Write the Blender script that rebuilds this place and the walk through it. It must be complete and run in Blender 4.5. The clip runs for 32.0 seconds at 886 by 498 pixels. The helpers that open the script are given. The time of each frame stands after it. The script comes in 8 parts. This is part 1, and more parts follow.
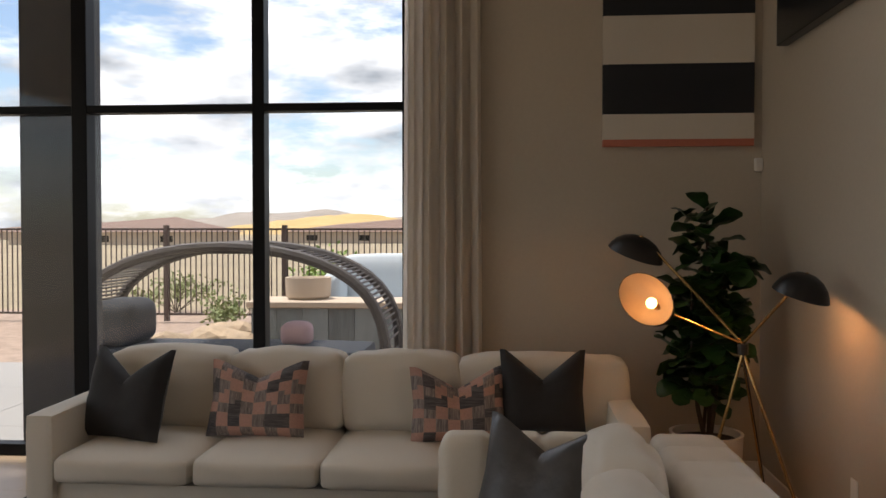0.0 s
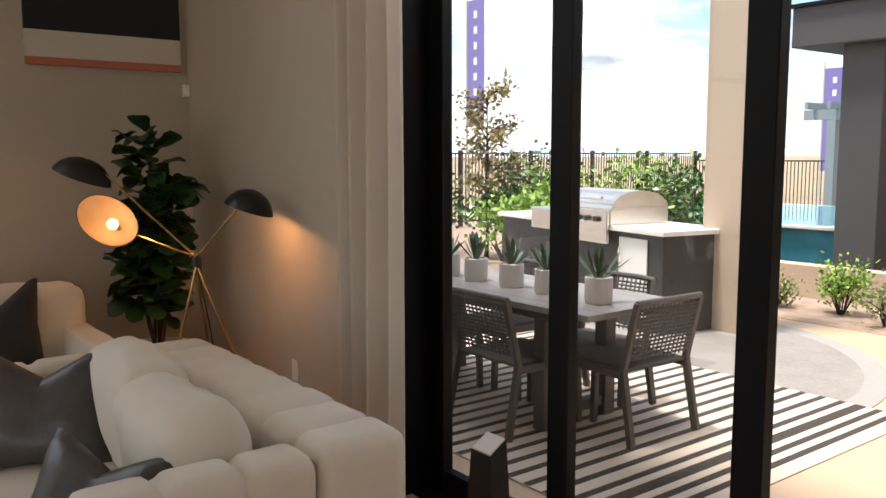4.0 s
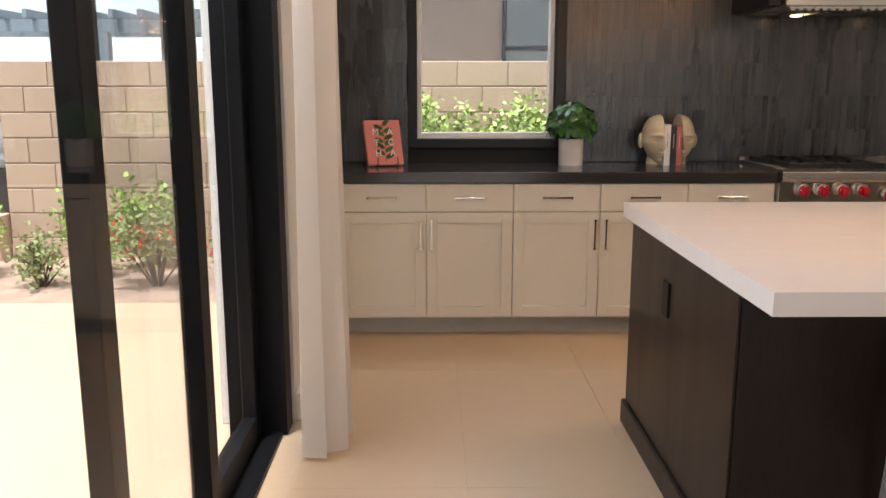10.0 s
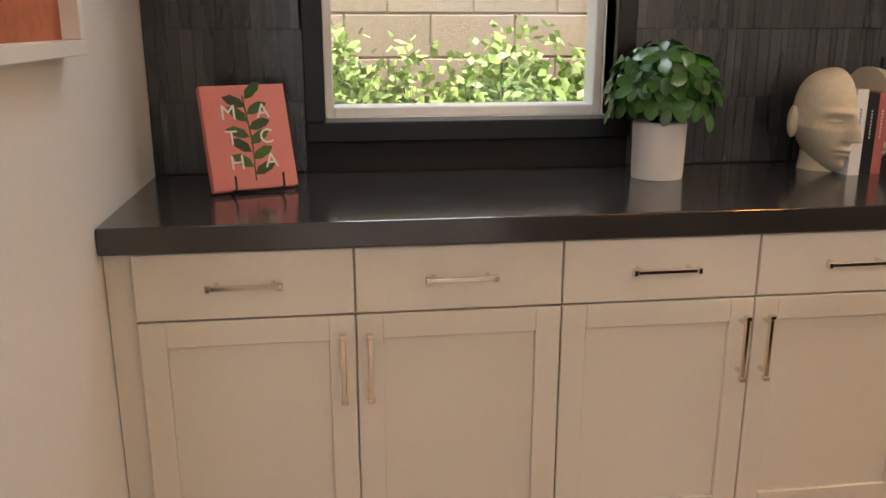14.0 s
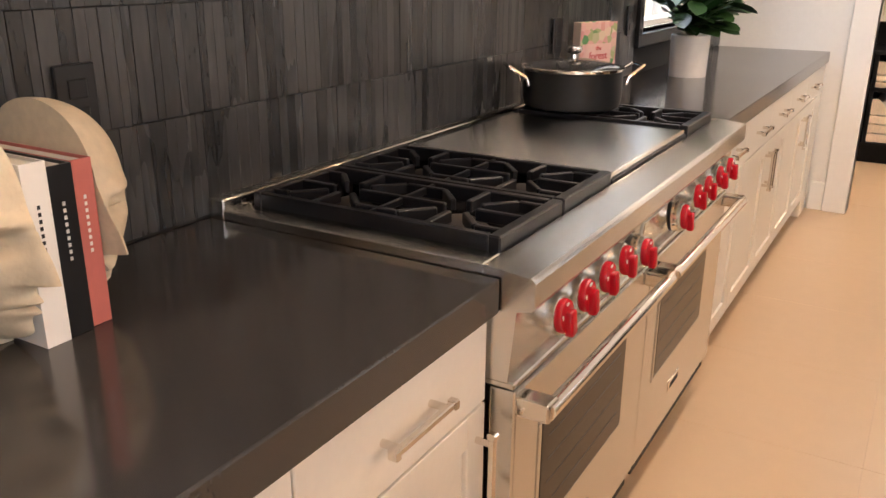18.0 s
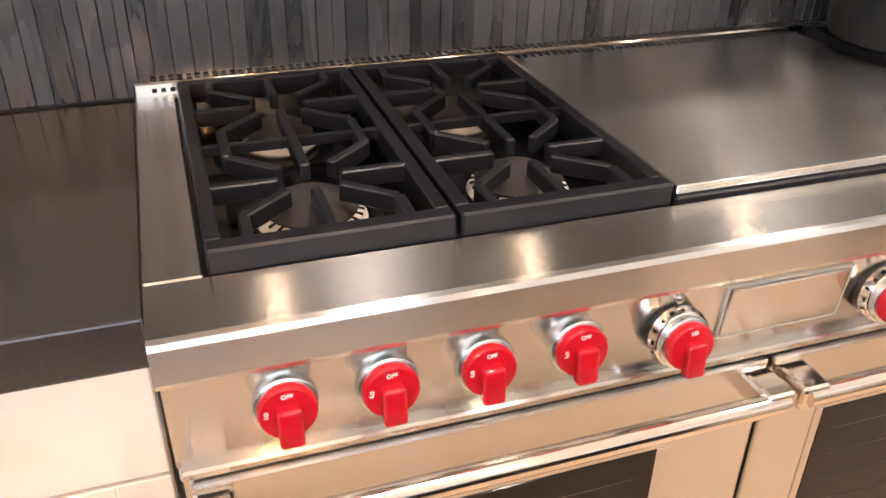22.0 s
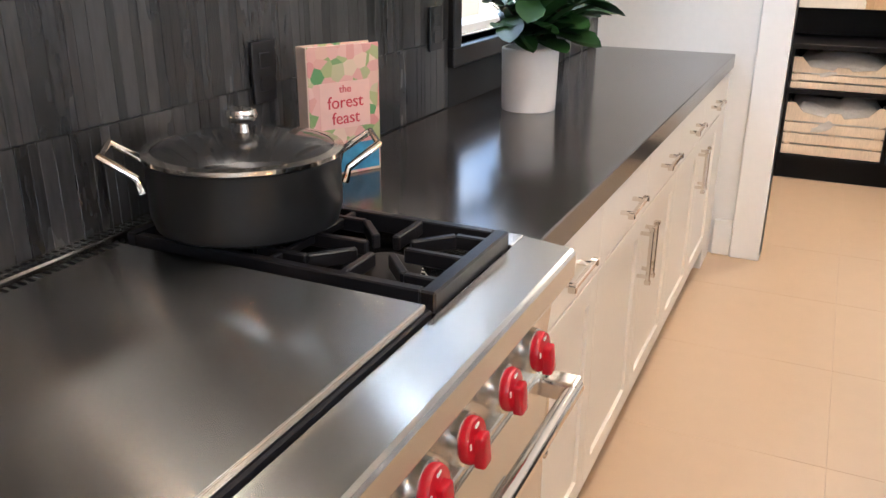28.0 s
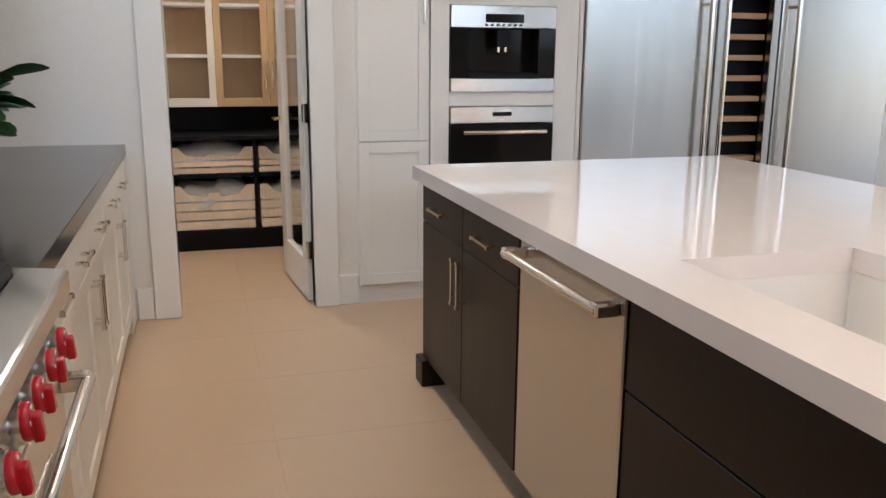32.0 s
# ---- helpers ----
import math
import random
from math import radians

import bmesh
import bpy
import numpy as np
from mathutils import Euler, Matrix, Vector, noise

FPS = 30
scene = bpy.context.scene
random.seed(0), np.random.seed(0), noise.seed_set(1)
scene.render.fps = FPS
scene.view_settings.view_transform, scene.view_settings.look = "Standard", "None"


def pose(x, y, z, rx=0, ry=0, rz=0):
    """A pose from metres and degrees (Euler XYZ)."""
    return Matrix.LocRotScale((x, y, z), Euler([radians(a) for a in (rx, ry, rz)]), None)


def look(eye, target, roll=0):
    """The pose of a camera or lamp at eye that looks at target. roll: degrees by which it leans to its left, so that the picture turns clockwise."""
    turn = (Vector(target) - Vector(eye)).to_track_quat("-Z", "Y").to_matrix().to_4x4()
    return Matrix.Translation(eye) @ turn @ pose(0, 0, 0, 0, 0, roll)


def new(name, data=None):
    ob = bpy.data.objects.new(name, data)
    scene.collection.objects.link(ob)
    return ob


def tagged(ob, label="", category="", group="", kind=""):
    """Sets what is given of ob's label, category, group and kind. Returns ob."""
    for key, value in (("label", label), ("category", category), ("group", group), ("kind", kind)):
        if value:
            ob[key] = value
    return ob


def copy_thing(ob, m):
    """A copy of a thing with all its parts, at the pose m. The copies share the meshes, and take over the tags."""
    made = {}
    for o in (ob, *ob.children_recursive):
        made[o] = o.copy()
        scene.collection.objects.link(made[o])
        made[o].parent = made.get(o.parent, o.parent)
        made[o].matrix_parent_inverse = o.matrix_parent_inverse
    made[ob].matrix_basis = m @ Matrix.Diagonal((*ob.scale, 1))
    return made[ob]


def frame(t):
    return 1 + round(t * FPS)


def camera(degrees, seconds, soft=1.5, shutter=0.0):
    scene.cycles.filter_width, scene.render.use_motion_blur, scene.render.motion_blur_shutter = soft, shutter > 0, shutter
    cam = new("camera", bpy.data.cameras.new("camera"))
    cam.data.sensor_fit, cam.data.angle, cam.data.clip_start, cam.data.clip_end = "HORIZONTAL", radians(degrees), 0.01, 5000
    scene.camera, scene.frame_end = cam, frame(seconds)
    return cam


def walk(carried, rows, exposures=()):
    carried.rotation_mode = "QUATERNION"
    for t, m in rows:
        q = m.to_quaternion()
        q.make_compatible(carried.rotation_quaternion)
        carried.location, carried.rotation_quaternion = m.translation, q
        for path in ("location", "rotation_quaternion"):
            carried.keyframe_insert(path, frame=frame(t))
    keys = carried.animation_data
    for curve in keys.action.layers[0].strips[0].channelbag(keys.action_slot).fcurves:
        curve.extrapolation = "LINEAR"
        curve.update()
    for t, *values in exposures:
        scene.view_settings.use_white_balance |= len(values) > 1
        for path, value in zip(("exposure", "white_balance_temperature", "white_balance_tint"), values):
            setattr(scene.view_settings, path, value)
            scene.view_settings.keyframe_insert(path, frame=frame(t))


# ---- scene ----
cam = camera(56.3, 32.0)
PATH = [
    (0, (-0.007, -6.736, 1.594), (-1.999, -6.897, 1.547), 0.0),
    (0.5, (0.098, -6.824, 1.609), (-1.895, -6.912, 1.487), 0.0),
    (1, (0.117, -6.880, 1.601), (-1.874, -6.864, 1.416), -0.1),
    (1.5, (0.103, -6.963, 1.592), (-1.871, -6.740, 1.370), -0.1),
    (2, (0.140, -7.046, 1.589), (-1.783, -6.557, 1.356), 0.0),
    (2.5, (0.213, -7.103, 1.617), (-1.634, -6.378, 1.375), 0.0),
    (4.5, (0.121, -7.32, 1.566), (-1.296, -5.926, 1.344), -0.1),
    (5, (0.158, -7.398, 1.566), (-1.02, -5.798, 1.341), 0.0),
    (5.5, (0.199, -7.425, 1.574), (-0.705, -5.655, 1.344), -0.0),
    (6, (0.223, -7.445, 1.577), (-0.447, -5.574, 1.348), 0.1),
    (6.5, (0.263, -7.405, 1.587), (-0.181, -5.469, 1.354), 0.0),
    (7, (0.329, -7.22, 1.555), (0.109, -5.246, 1.319), -0.1),
    (7.5, (0.379, -7.016, 1.556), (0.316, -5.031, 1.319), 0.0),
    (8, (0.452, -6.717, 1.489), (0.455, -4.731, 1.255), 0.0),
    (8.5, (0.465, -6.368, 1.51), (0.51, -4.384, 1.261), 0.0),
    (9, (0.542, -5.938, 1.451), (0.588, -3.954, 1.205), 0.0),
    (9.5, (0.577, -5.513, 1.371), (0.608, -3.532, 1.096), -0.0),
    (10, (0.569, -5.083, 1.361), (0.593, -3.12, 0.977), 0.0),
    (10.5, (0.577, -4.661, 1.367), (0.582, -2.716, 0.899), 0.0),
    (11, (0.508, -4.266, 1.336), (0.512, -2.326, 0.852), 0.1),
    (11.5, (0.506, -3.919, 1.343), (0.497, -1.98, 0.851), 0.1),
    (12, (0.513, -3.58, 1.366), (0.51, -1.644, 0.866), 0.1),
    (12.5, (0.489, -3.243, 1.355), (0.508, -1.305, 0.858), 0.1),
    (13, (0.482, -2.93, 1.337), (0.55, -0.993, 0.842), 0.0),
    (13.5, (0.504, -2.641, 1.326), (0.631, -0.708, 0.827), 0.0),
    (14, (0.498, -2.404, 1.323), (0.749, -0.491, 0.796), -0.0),
    (14.5, (0.502, -2.231, 1.35), (0.982, -0.376, 0.776), -0.1),
    (15, (0.57, -2.083, 1.344), (1.289, -0.315, 0.746), -0.2),
    (15.5, (0.631, -1.917, 1.361), (1.577, -0.264, 0.752), 0.0),
    (17.5, (1.229, -1.204, 1.366), (2.804, -0.159, 0.713), 0.4),
    (18, (1.345, -1.2, 1.376), (2.975, -0.244, 0.721), 0.4),
    (18.5, (1.485, -1.21, 1.352), (3.156, -0.328, 0.694), 0.4),
    (19, (1.652, -1.276, 1.324), (3.329, -0.421, 0.649), 0.4),
    (19.5, (1.785, -1.315, 1.287), (3.382, -0.334, 0.591), 0.5),
    (20, (1.971, -1.332, 1.280), (3.337, -0.109, 0.482), 0.8),
    (20.5, (2.152, -1.35, 1.323), (3.254, 0.012, 0.357), 0.5),
    (21, (2.302, -1.336, 1.323), (3.24, 0.116, 0.318), 0.6),
    (21.5, (2.426, -1.348, 1.344), (3.156, 0.222, 0.343), 0.8),
    (22, (2.481, -1.371, 1.367), (3.04, 0.266, 0.364), 0.8),
    (22.5, (2.521, -1.4, 1.387), (2.993, 0.264, 0.382), 0.6),
    (23, (2.562, -1.423, 1.401), (3.002, 0.248, 0.394), 0.5),
    (23.5, (2.592, -1.44, 1.41), (3.057, 0.224, 0.403), 0.1),
    (24, (2.609, -1.452, 1.412), (3.274, 0.158, 0.429), -0.1),
    (24.5, (2.607, -1.449, 1.415), (3.535, 0.044, 0.461), 0.3),
    (25, (2.606, -1.44, 1.416), (3.702, -0.039, 0.502), 0.4),
    (25.5, (2.606, -1.405, 1.409), (3.802, -0.058, 0.541), 0.2),
    (27.5, (2.664, -1.124, 1.414), (4.268, -0.202, 0.654), 0.3),
    (28, (2.736, -1.062, 1.392), (4.429, -0.27, 0.68), 0.3),
    (28.5, (2.794, -1.007, 1.387), (4.582, -0.417, 0.713), 0.4),
    (29, (2.779, -0.971, 1.409), (4.645, -0.62, 0.78), 0.5),
    (29.5, (2.7, -0.939, 1.426), (4.614, -0.804, 0.862), 0.6),
    (30, (2.615, -0.925, 1.423), (4.55, -0.981, 0.921), 0.6),
    (30.5, (2.506, -0.947, 1.4), (4.442, -1.134, 0.934), 0.6),
    (31, (2.384, -0.977, 1.383), (4.311, -1.257, 0.927), 0.5),
    (31.5, (2.28, -0.995, 1.364), (4.188, -1.385, 0.909), 0.4),
    (32, (2.153, -0.996, 1.352), (4.019, -1.554, 0.898), 0.4),
]
walk(cam, [(t, look(eye, target, roll)) for t, eye, target, roll in PATH],
     [(0, 0.22, 6500, 11), (0.5, 0.5, 6500, 11), (1, 0.72, 6600, 11), (1.5, 1.25, 6600, 11), (2, 1.7, 6700, 11), (2.5, 1.55, 6600, 11),
      (4.5, 0.48, 6500, 11), (6, 0.1, 6400, 11), (7, 0.65, 6600, 11), (8, 1.05, 6400, 11), (9, 1.2, 6250, 11), (10, 1.05, 6200, 11),
      (11, 0.85, 6100, 11), (12, 0.75, 6300, 11), (13, 0.64, 6400, 11), (14, 1.1, 6300, 11), (15, 1.6, 6000, 13), (17.5, 1.9, 6200, 14),
      (19, 2.0, 6300, 14), (20, 2.35, 6100, 14), (21, 2.48, 5700, 13), (22, 2.8, 5600, 13), (24, 2.75, 5600, 13), (25, 2.48, 5600, 11),
      (28, 2.05, 5400, 9), (30, 1.42, 5150, 6), (31, 1.35, 5150, 6), (32, 1.15, 5300, 7)])

# ---- world and sun ----
world = bpy.data.worlds.new("sky")
scene.world = world
world.use_nodes = True


def build_sky():
    nt = world.node_tree
    nt.nodes.clear()
    out = nt.nodes.new("ShaderNodeOutputWorld")
    bg = nt.nodes.new("ShaderNodeBackground")
    sky = nt.nodes.new("ShaderNodeTexSky")
    sky.sky_type = "NISHITA"
    sky.sun_disc = False
    sky.sun_elevation = radians(77)
    sky.sun_rotation = radians(202)
    bg.inputs["Strength"].default_value = 0.15
    # broken cloud: layered noise over the sky, flattened towards the horizon
    co = nt.nodes.new("ShaderNodeTexCoord")
    mp = nt.nodes.new("ShaderNodeMapping")
    mp.inputs["Scale"].default_value = (1.0, 1.0, 3.4)
    n1 = nt.nodes.new("ShaderNodeTexNoise")
    n1.inputs["Scale"].default_value = 5.0
    n1.inputs["Detail"].default_value = 8
    n1.inputs["Roughness"].default_value = 0.62
    r1 = nt.nodes.new("ShaderNodeValToRGB")
    r1.color_ramp.elements[0].position = 0.42
    r1.color_ramp.elements[1].position = 0.57
    n2 = nt.nodes.new("ShaderNodeTexNoise")
    n2.inputs["Scale"].default_value = 7.0
    n2.inputs["Detail"].default_value = 6
    r2 = nt.nodes.new("ShaderNodeValToRGB")
    r2.color_ramp.elements[0].position = 0.30
    r2.color_ramp.elements[0].color = (2.8, 3.05, 3.4, 1)
    r2.color_ramp.elements[1].position = 0.62
    r2.color_ramp.elements[1].color = (9.5, 9.5, 9.5, 1)
    mix = nt.nodes.new("ShaderNodeMix")
    mix.data_type = "RGBA"
    nt.links.new(co.outputs["Generated"], mp.inputs["Vector"])
    nt.links.new(mp.outputs["Vector"], n1.inputs["Vector"])
    nt.links.new(mp.outputs["Vector"], n2.inputs["Vector"])
    nt.links.new(n1.outputs["Fac"], r1.inputs["Fac"])
    nt.links.new(n2.outputs["Fac"], r2.inputs["Fac"])
    nt.links.new(r1.outputs["Color"], mix.inputs["Factor"])
    nt.links.new(sky.outputs["Color"], mix.inputs[6])
    nt.links.new(r2.outputs["Color"], mix.inputs[7])
    nt.links.new(mix.outputs[2], bg.inputs["Color"])
    nt.links.new(bg.outputs["Background"], out.inputs["Surface"])


build_sky()


def lamp(name, kind, m, energy, color=(1, 1, 1), **values):
    data = bpy.data.lights.new(name, kind)
    data.energy, data.color = energy, color
    if kind == "SUN":
        data.angle = values["angle"]
    if kind == "AREA":
        data.shape, data.size, data.size_y = "RECTANGLE", values["size"], values["size_y"]
    if kind in ("POINT", "SPOT"):
        data.shadow_soft_size = values.get("radius", 0.03)
    if kind == "SPOT":
        data.spot_size, data.spot_blend = radians(values.get("cone", 90)), 0.6
    ob = new(name, data)
    ob.matrix_world = m
    return ob


# high thin cloud: a wide, soft sun, nearly overhead
lamp("sun", "SUN", look((-1.0, -2.5, 12.0), (0, 0, 0)), 4.2, (1.0, 0.95, 0.88), angle=radians(9))
# sky light at the openings, by area lamps that stand in for it
DAY = (0.90, 0.95, 1.0)
lamp("sky_west_window", "AREA", look((-5.85, -9.8, 4.15), (-1.5, -9.0, 0.8)), 25, DAY, size=4.4, size_y=1.3)
lamp("sky_living_slider", "AREA", look((-1.6, -4.62, 2.62), (-1.6, -7.5, 0.6)), 4, DAY, size=2.3, size_y=0.6)
lamp("sky_kitchen_slider", "AREA", look((-0.42, -3.4, 2.50), (2.6, -3.4, 0.2)), 17, DAY, size=2.6, size_y=0.6)
lamp("sky_kitchen_window", "AREA", look((0.9, 0.34, 2.95), (0.9, -2.5, 0.9)), 9, DAY, size=0.75, size_y=0.5)
lamp("sky_counter_window", "AREA", look((5.5, 0.34, 2.7), (5.5, -2.5, 0.9)), 6, DAY, size=0.9, size_y=0.5)
# fill from the south: its opening is out of view and added
lamp("sky_south_glazing", "AREA", look((2.0, -13.4, 1.9), (2.0, -4, 1.4)), 9, (1.0, 0.97, 0.93), size=7.0, size_y=2.8)
WARM = (1.0, 0.80, 0.60)

# ---- materials ----


def mat(name, color, rough=0.5, metal=0.0, vary=0.10, big=1.2, fine=40.0, bump=0.0, bump_scale=None, stretch=(1, 1, 1), spec=0.5,
        piece=0.0, island=0.0, coat=0.0, emit=None, emit_power=0.0, rough_vary=0.08, sheen=0.0, brushed=0.0, ior=1.5):
    m = bpy.data.materials.new(name)
    m.use_nodes = True
    nt = m.node_tree
    b = nt.nodes["Principled BSDF"]
    b.inputs["Roughness"].default_value = rough
    b.inputs["Metallic"].default_value = metal
    b.inputs["Specular IOR Level"].default_value = spec
    b.inputs["Coat Weight"].default_value = coat
    b.inputs["IOR"].default_value = ior
    b.inputs["Coat Roughness"].default_value = 0.08
    b.inputs["Sheen Weight"].default_value = sheen
    if brushed:
        way = nt.nodes.new("ShaderNodeCombineXYZ")
        way.inputs[1].default_value, way.inputs[2].default_value = 1.0, 1.0
        b.inputs["Anisotropic"].default_value = brushed
        nt.links.new(way.outputs[0], b.inputs["Tangent"])
    geo = nt.nodes.new("ShaderNodeNewGeometry")
    mp = nt.nodes.new("ShaderNodeMapping")
    mp.inputs["Scale"].default_value = stretch
    nt.links.new(geo.outputs["Position"], mp.inputs["Vector"])

    def noise_tex(scale, detail):
        n = nt.nodes.new("ShaderNodeTexNoise")
        n.inputs["Scale"].default_value, n.inputs["Detail"].default_value = scale, detail
        nt.links.new(mp.outputs["Vector"], n.inputs["Vector"])
        return n

    n1, n2 = noise_tex(big, 4), noise_tex(fine, 3)
    add = nt.nodes.new("ShaderNodeMath")
    add.operation = "ADD"
    nt.links.new(n1.outputs["Fac"], add.inputs[0])
    nt.links.new(n2.outputs["Fac"], add.inputs[1])
    value = add.outputs[0]
    if piece:
        info = nt.nodes.new("ShaderNodeObjectInfo")
        mul = nt.nodes.new("ShaderNodeMath")
        mul.operation = "MULTIPLY_ADD"
        mul.inputs[1].default_value, mul.inputs[2].default_value = piece, -piece / 2
        nt.links.new(info.outputs["Random"], mul.inputs[0])
        more = nt.nodes.new("ShaderNodeMath")
        more.operation = "ADD"
        nt.links.new(value, more.inputs[0])
        nt.links.new(mul.outputs[0], more.inputs[1])
        value = more.outputs[0]
    if island:
        mul = nt.nodes.new("ShaderNodeMath")
        mul.operation = "MULTIPLY_ADD"
        mul.inputs[1].default_value, mul.inputs[2].default_value = island, -island / 2
        nt.links.new(geo.outputs["Random Per Island"], mul.inputs[0])
        more = nt.nodes.new("ShaderNodeMath")
        more.operation = "ADD"
        nt.links.new(value, more.inputs[0])
        nt.links.new(mul.outputs[0], more.inputs[1])
        value = more.outputs[0]
    ramp = nt.nodes.new("ShaderNodeMapRange")
    ramp.inputs["From Min"].default_value, ramp.inputs["From Max"].default_value = 0.55, 1.45
    nt.links.new(value, ramp.inputs["Value"])
    mix = nt.nodes.new("ShaderNodeMix")
    mix.data_type = "RGBA"
    mix.inputs[6].default_value = (*[c * (1 - vary) for c in color], 1)
    mix.inputs[7].default_value = (*[min(1, c * (1 + vary)) for c in color], 1)
    nt.links.new(ramp.outputs["Result"], mix.inputs["Factor"])
    nt.links.new(mix.outputs[2], b.inputs["Base Color"])
    rr = nt.nodes.new("ShaderNodeMapRange")
    rr.inputs["To Min"].default_value, rr.inputs["To Max"].default_value = max(0.02, rough - rough_vary), min(1, rough + rough_vary)
    nt.links.new(n1.outputs["Fac"], rr.inputs["Value"])
    nt.links.new(rr.outputs["Result"], b.inputs["Roughness"])
    if bump:
        n3 = noise_tex(bump_scale or fine, 4)
        bp = nt.nodes.new("ShaderNodeBump")
        bp.inputs["Strength"].default_value, bp.inputs["Distance"].default_value = bump, 0.01
        nt.links.new(n3.outputs["Fac"], bp.inputs["Height"])
        nt.links.new(bp.outputs["Normal"], b.inputs["Normal"])
    if emit:
        b.inputs["Emission Color"].default_value = (*emit, 1)
        b.inputs["Emission Strength"].default_value = emit_power
    return m


def glass(name, tint=(1, 1, 1), rough=0.0, mirror=0.10):
    """A thin pane: mostly clear, with a share of mirror that grows at grazing angles."""
    m = bpy.data.materials.new(name)
    m.use_nodes = True
    nt = m.node_tree
    nt.nodes.clear()
    out = nt.nodes.new("ShaderNodeOutputMaterial")
    tr = nt.nodes.new("ShaderNodeBsdfTransparent")
    tr.inputs["Color"].default_value = (*tint, 1)
    gl = nt.nodes.new("ShaderNodeBsdfGlossy")
    gl.inputs["Roughness"].default_value = rough
    fr = nt.nodes.new("ShaderNodeLayerWeight")
    fr.inputs["Blend"].default_value = 0.5
    up = nt.nodes.new("ShaderNodeMath")
    up.operation = "POWER"
    up.inputs[1].default_value = 4.0
    nt.links.new(fr.outputs["Facing"], up.inputs[0])
    mu = nt.nodes.new("ShaderNodeMath")
    mu.operation = "MULTIPLY_ADD"
    mu.inputs[1].default_value, mu.inputs[2].default_value = 0.45, mirror * 0.25
    mx = nt.nodes.new("ShaderNodeMixShader")
    nt.links.new(up.outputs[0], mu.inputs[0])
    nt.links.new(mu.outputs[0], mx.inputs["Fac"])
    nt.links.new(tr.outputs[0], mx.inputs[1])
    nt.links.new(gl.outputs[0], mx.inputs[2])
    nt.links.new(mx.outputs[0], out.inputs["Surface"])
    return m


WALL = mat("beige_wall_paint", (0.50, 0.44, 0.36), 0.75, vary=0.04, bump=0.05, bump_scale=160)
WHITE = mat("white_paint", (0.78, 0.76, 0.72), 0.55, vary=0.03, bump=0.03, bump_scale=140)
TRIM = mat("white_trim_paint", (0.80, 0.78, 0.74), 0.35, vary=0.02)
CABINET = mat("cream_cabinet_lacquer", (0.74, 0.69, 0.60), 0.38, vary=0.03, fine=70, bump=0.02, bump_scale=220)
TOEKICK = mat("toe_kick_grey", (0.42, 0.41, 0.36), 0.5, vary=0.06)
FLOOR = mat("porcelain_floor_tile", (0.52, 0.375, 0.245), 0.34, vary=0.035, big=1.6, fine=14, piece=0.15, bump=0.02, bump_scale=60)
GROUT = mat("pale_grout", (0.52, 0.385, 0.26), 0.5, vary=0.06)
QUARTZ_DARK = mat("dark_quartz", (0.036, 0.032, 0.030), 0.15, rough_vary=0.04, vary=0.25, big=3, fine=180, spec=0.85)
QUARTZ_WHITE = mat("white_quartz", (0.79, 0.73, 0.69), 0.05, rough_vary=0.02, vary=0.03, big=2.0, fine=9, stretch=(1, 2.2, 1))
ESPRESSO = mat("espresso_wood", (0.017, 0.011, 0.009), 0.36, spec=0.22, vary=0.35, big=2, fine=30, stretch=(6, 6, 0.6), bump=0.03, bump_scale=30)
BLACK = mat("black_powder_coat", (0.006, 0.006, 0.007), 0.45, spec=0.15, vary=0.2)
STEEL = mat("brushed_stainless", (0.68, 0.66, 0.62), 0.20, 1.0, brushed=1.0, vary=0.02, big=3, fine=220, stretch=(0.15, 3, 6), rough_vary=0.02)
STEEL_V = mat("brushed_stainless_upright", (0.62, 0.60, 0.57), 0.24, 1.0, vary=0.05, big=2, fine=260, stretch=(6, 6, 0.1), bump=0.01, bump_scale=300)
NICKEL = mat("polished_nickel", (0.78, 0.72, 0.64), 0.12, 1.0, vary=0.04)
IRON = mat("cast_iron_enamel", (0.009, 0.009, 0.011), 0.36, spec=0.3, vary=0.2, fine=90, bump=0.05, bump_scale=300)
DARK_GLASS = mat("dark_oven_glass", (0.010, 0.009, 0.008), 0.05, vary=0.2, spec=0.25)
RED = mat("red_knob_plastic", (0.37, 0.005, 0.012), 0.20, vary=0.06, spec=0.5)
SPLASH = mat("dark_strip_tile", (0.034, 0.034, 0.034), 0.28, spec=0.6, vary=0.62, big=2, fine=35, stretch=(3, 3, 0.5), piece=0.8, rough_vary=0.08)
SPLASH_FAR = mat("dark_strip_tile_joined", (0.034, 0.034, 0.034), 0.28, spec=0.6, vary=0.62, big=2, fine=35, stretch=(3, 3, 0.5), island=0.8, rough_vary=0.08)
SPLASH_GROUT = mat("dark_grout", (0.014, 0.014, 0.014), 0.8)
CURTAIN = mat("off_white_linen", (0.86, 0.80, 0.73), 0.85, vary=0.05, fine=300, bump=0.15, bump_scale=500, sheen=0.2)
SOFA = mat("cream_upholstery", (0.70, 0.63, 0.53), 0.80, vary=0.05, fine=220, bump=0.12, bump_scale=420, sheen=0.15)
PILLOW_DARK = mat("charcoal_velvet", (0.013, 0.011, 0.011), 0.70, vary=0.35, fine=18, sheen=0.12, bump=0.1, bump_scale=30)
PILLOW_GREY = mat("grey_satin_cushion", (0.058, 0.054, 0.053), 0.36, vary=0.45, fine=14, sheen=0.05, bump=0.5, bump_scale=14)
PIER_PAINT = mat("greige_wall_paint", (0.60, 0.55, 0.48), 0.7, vary=0.03, bump=0.04, bump_scale=150)
GLASS = glass("window_glass")
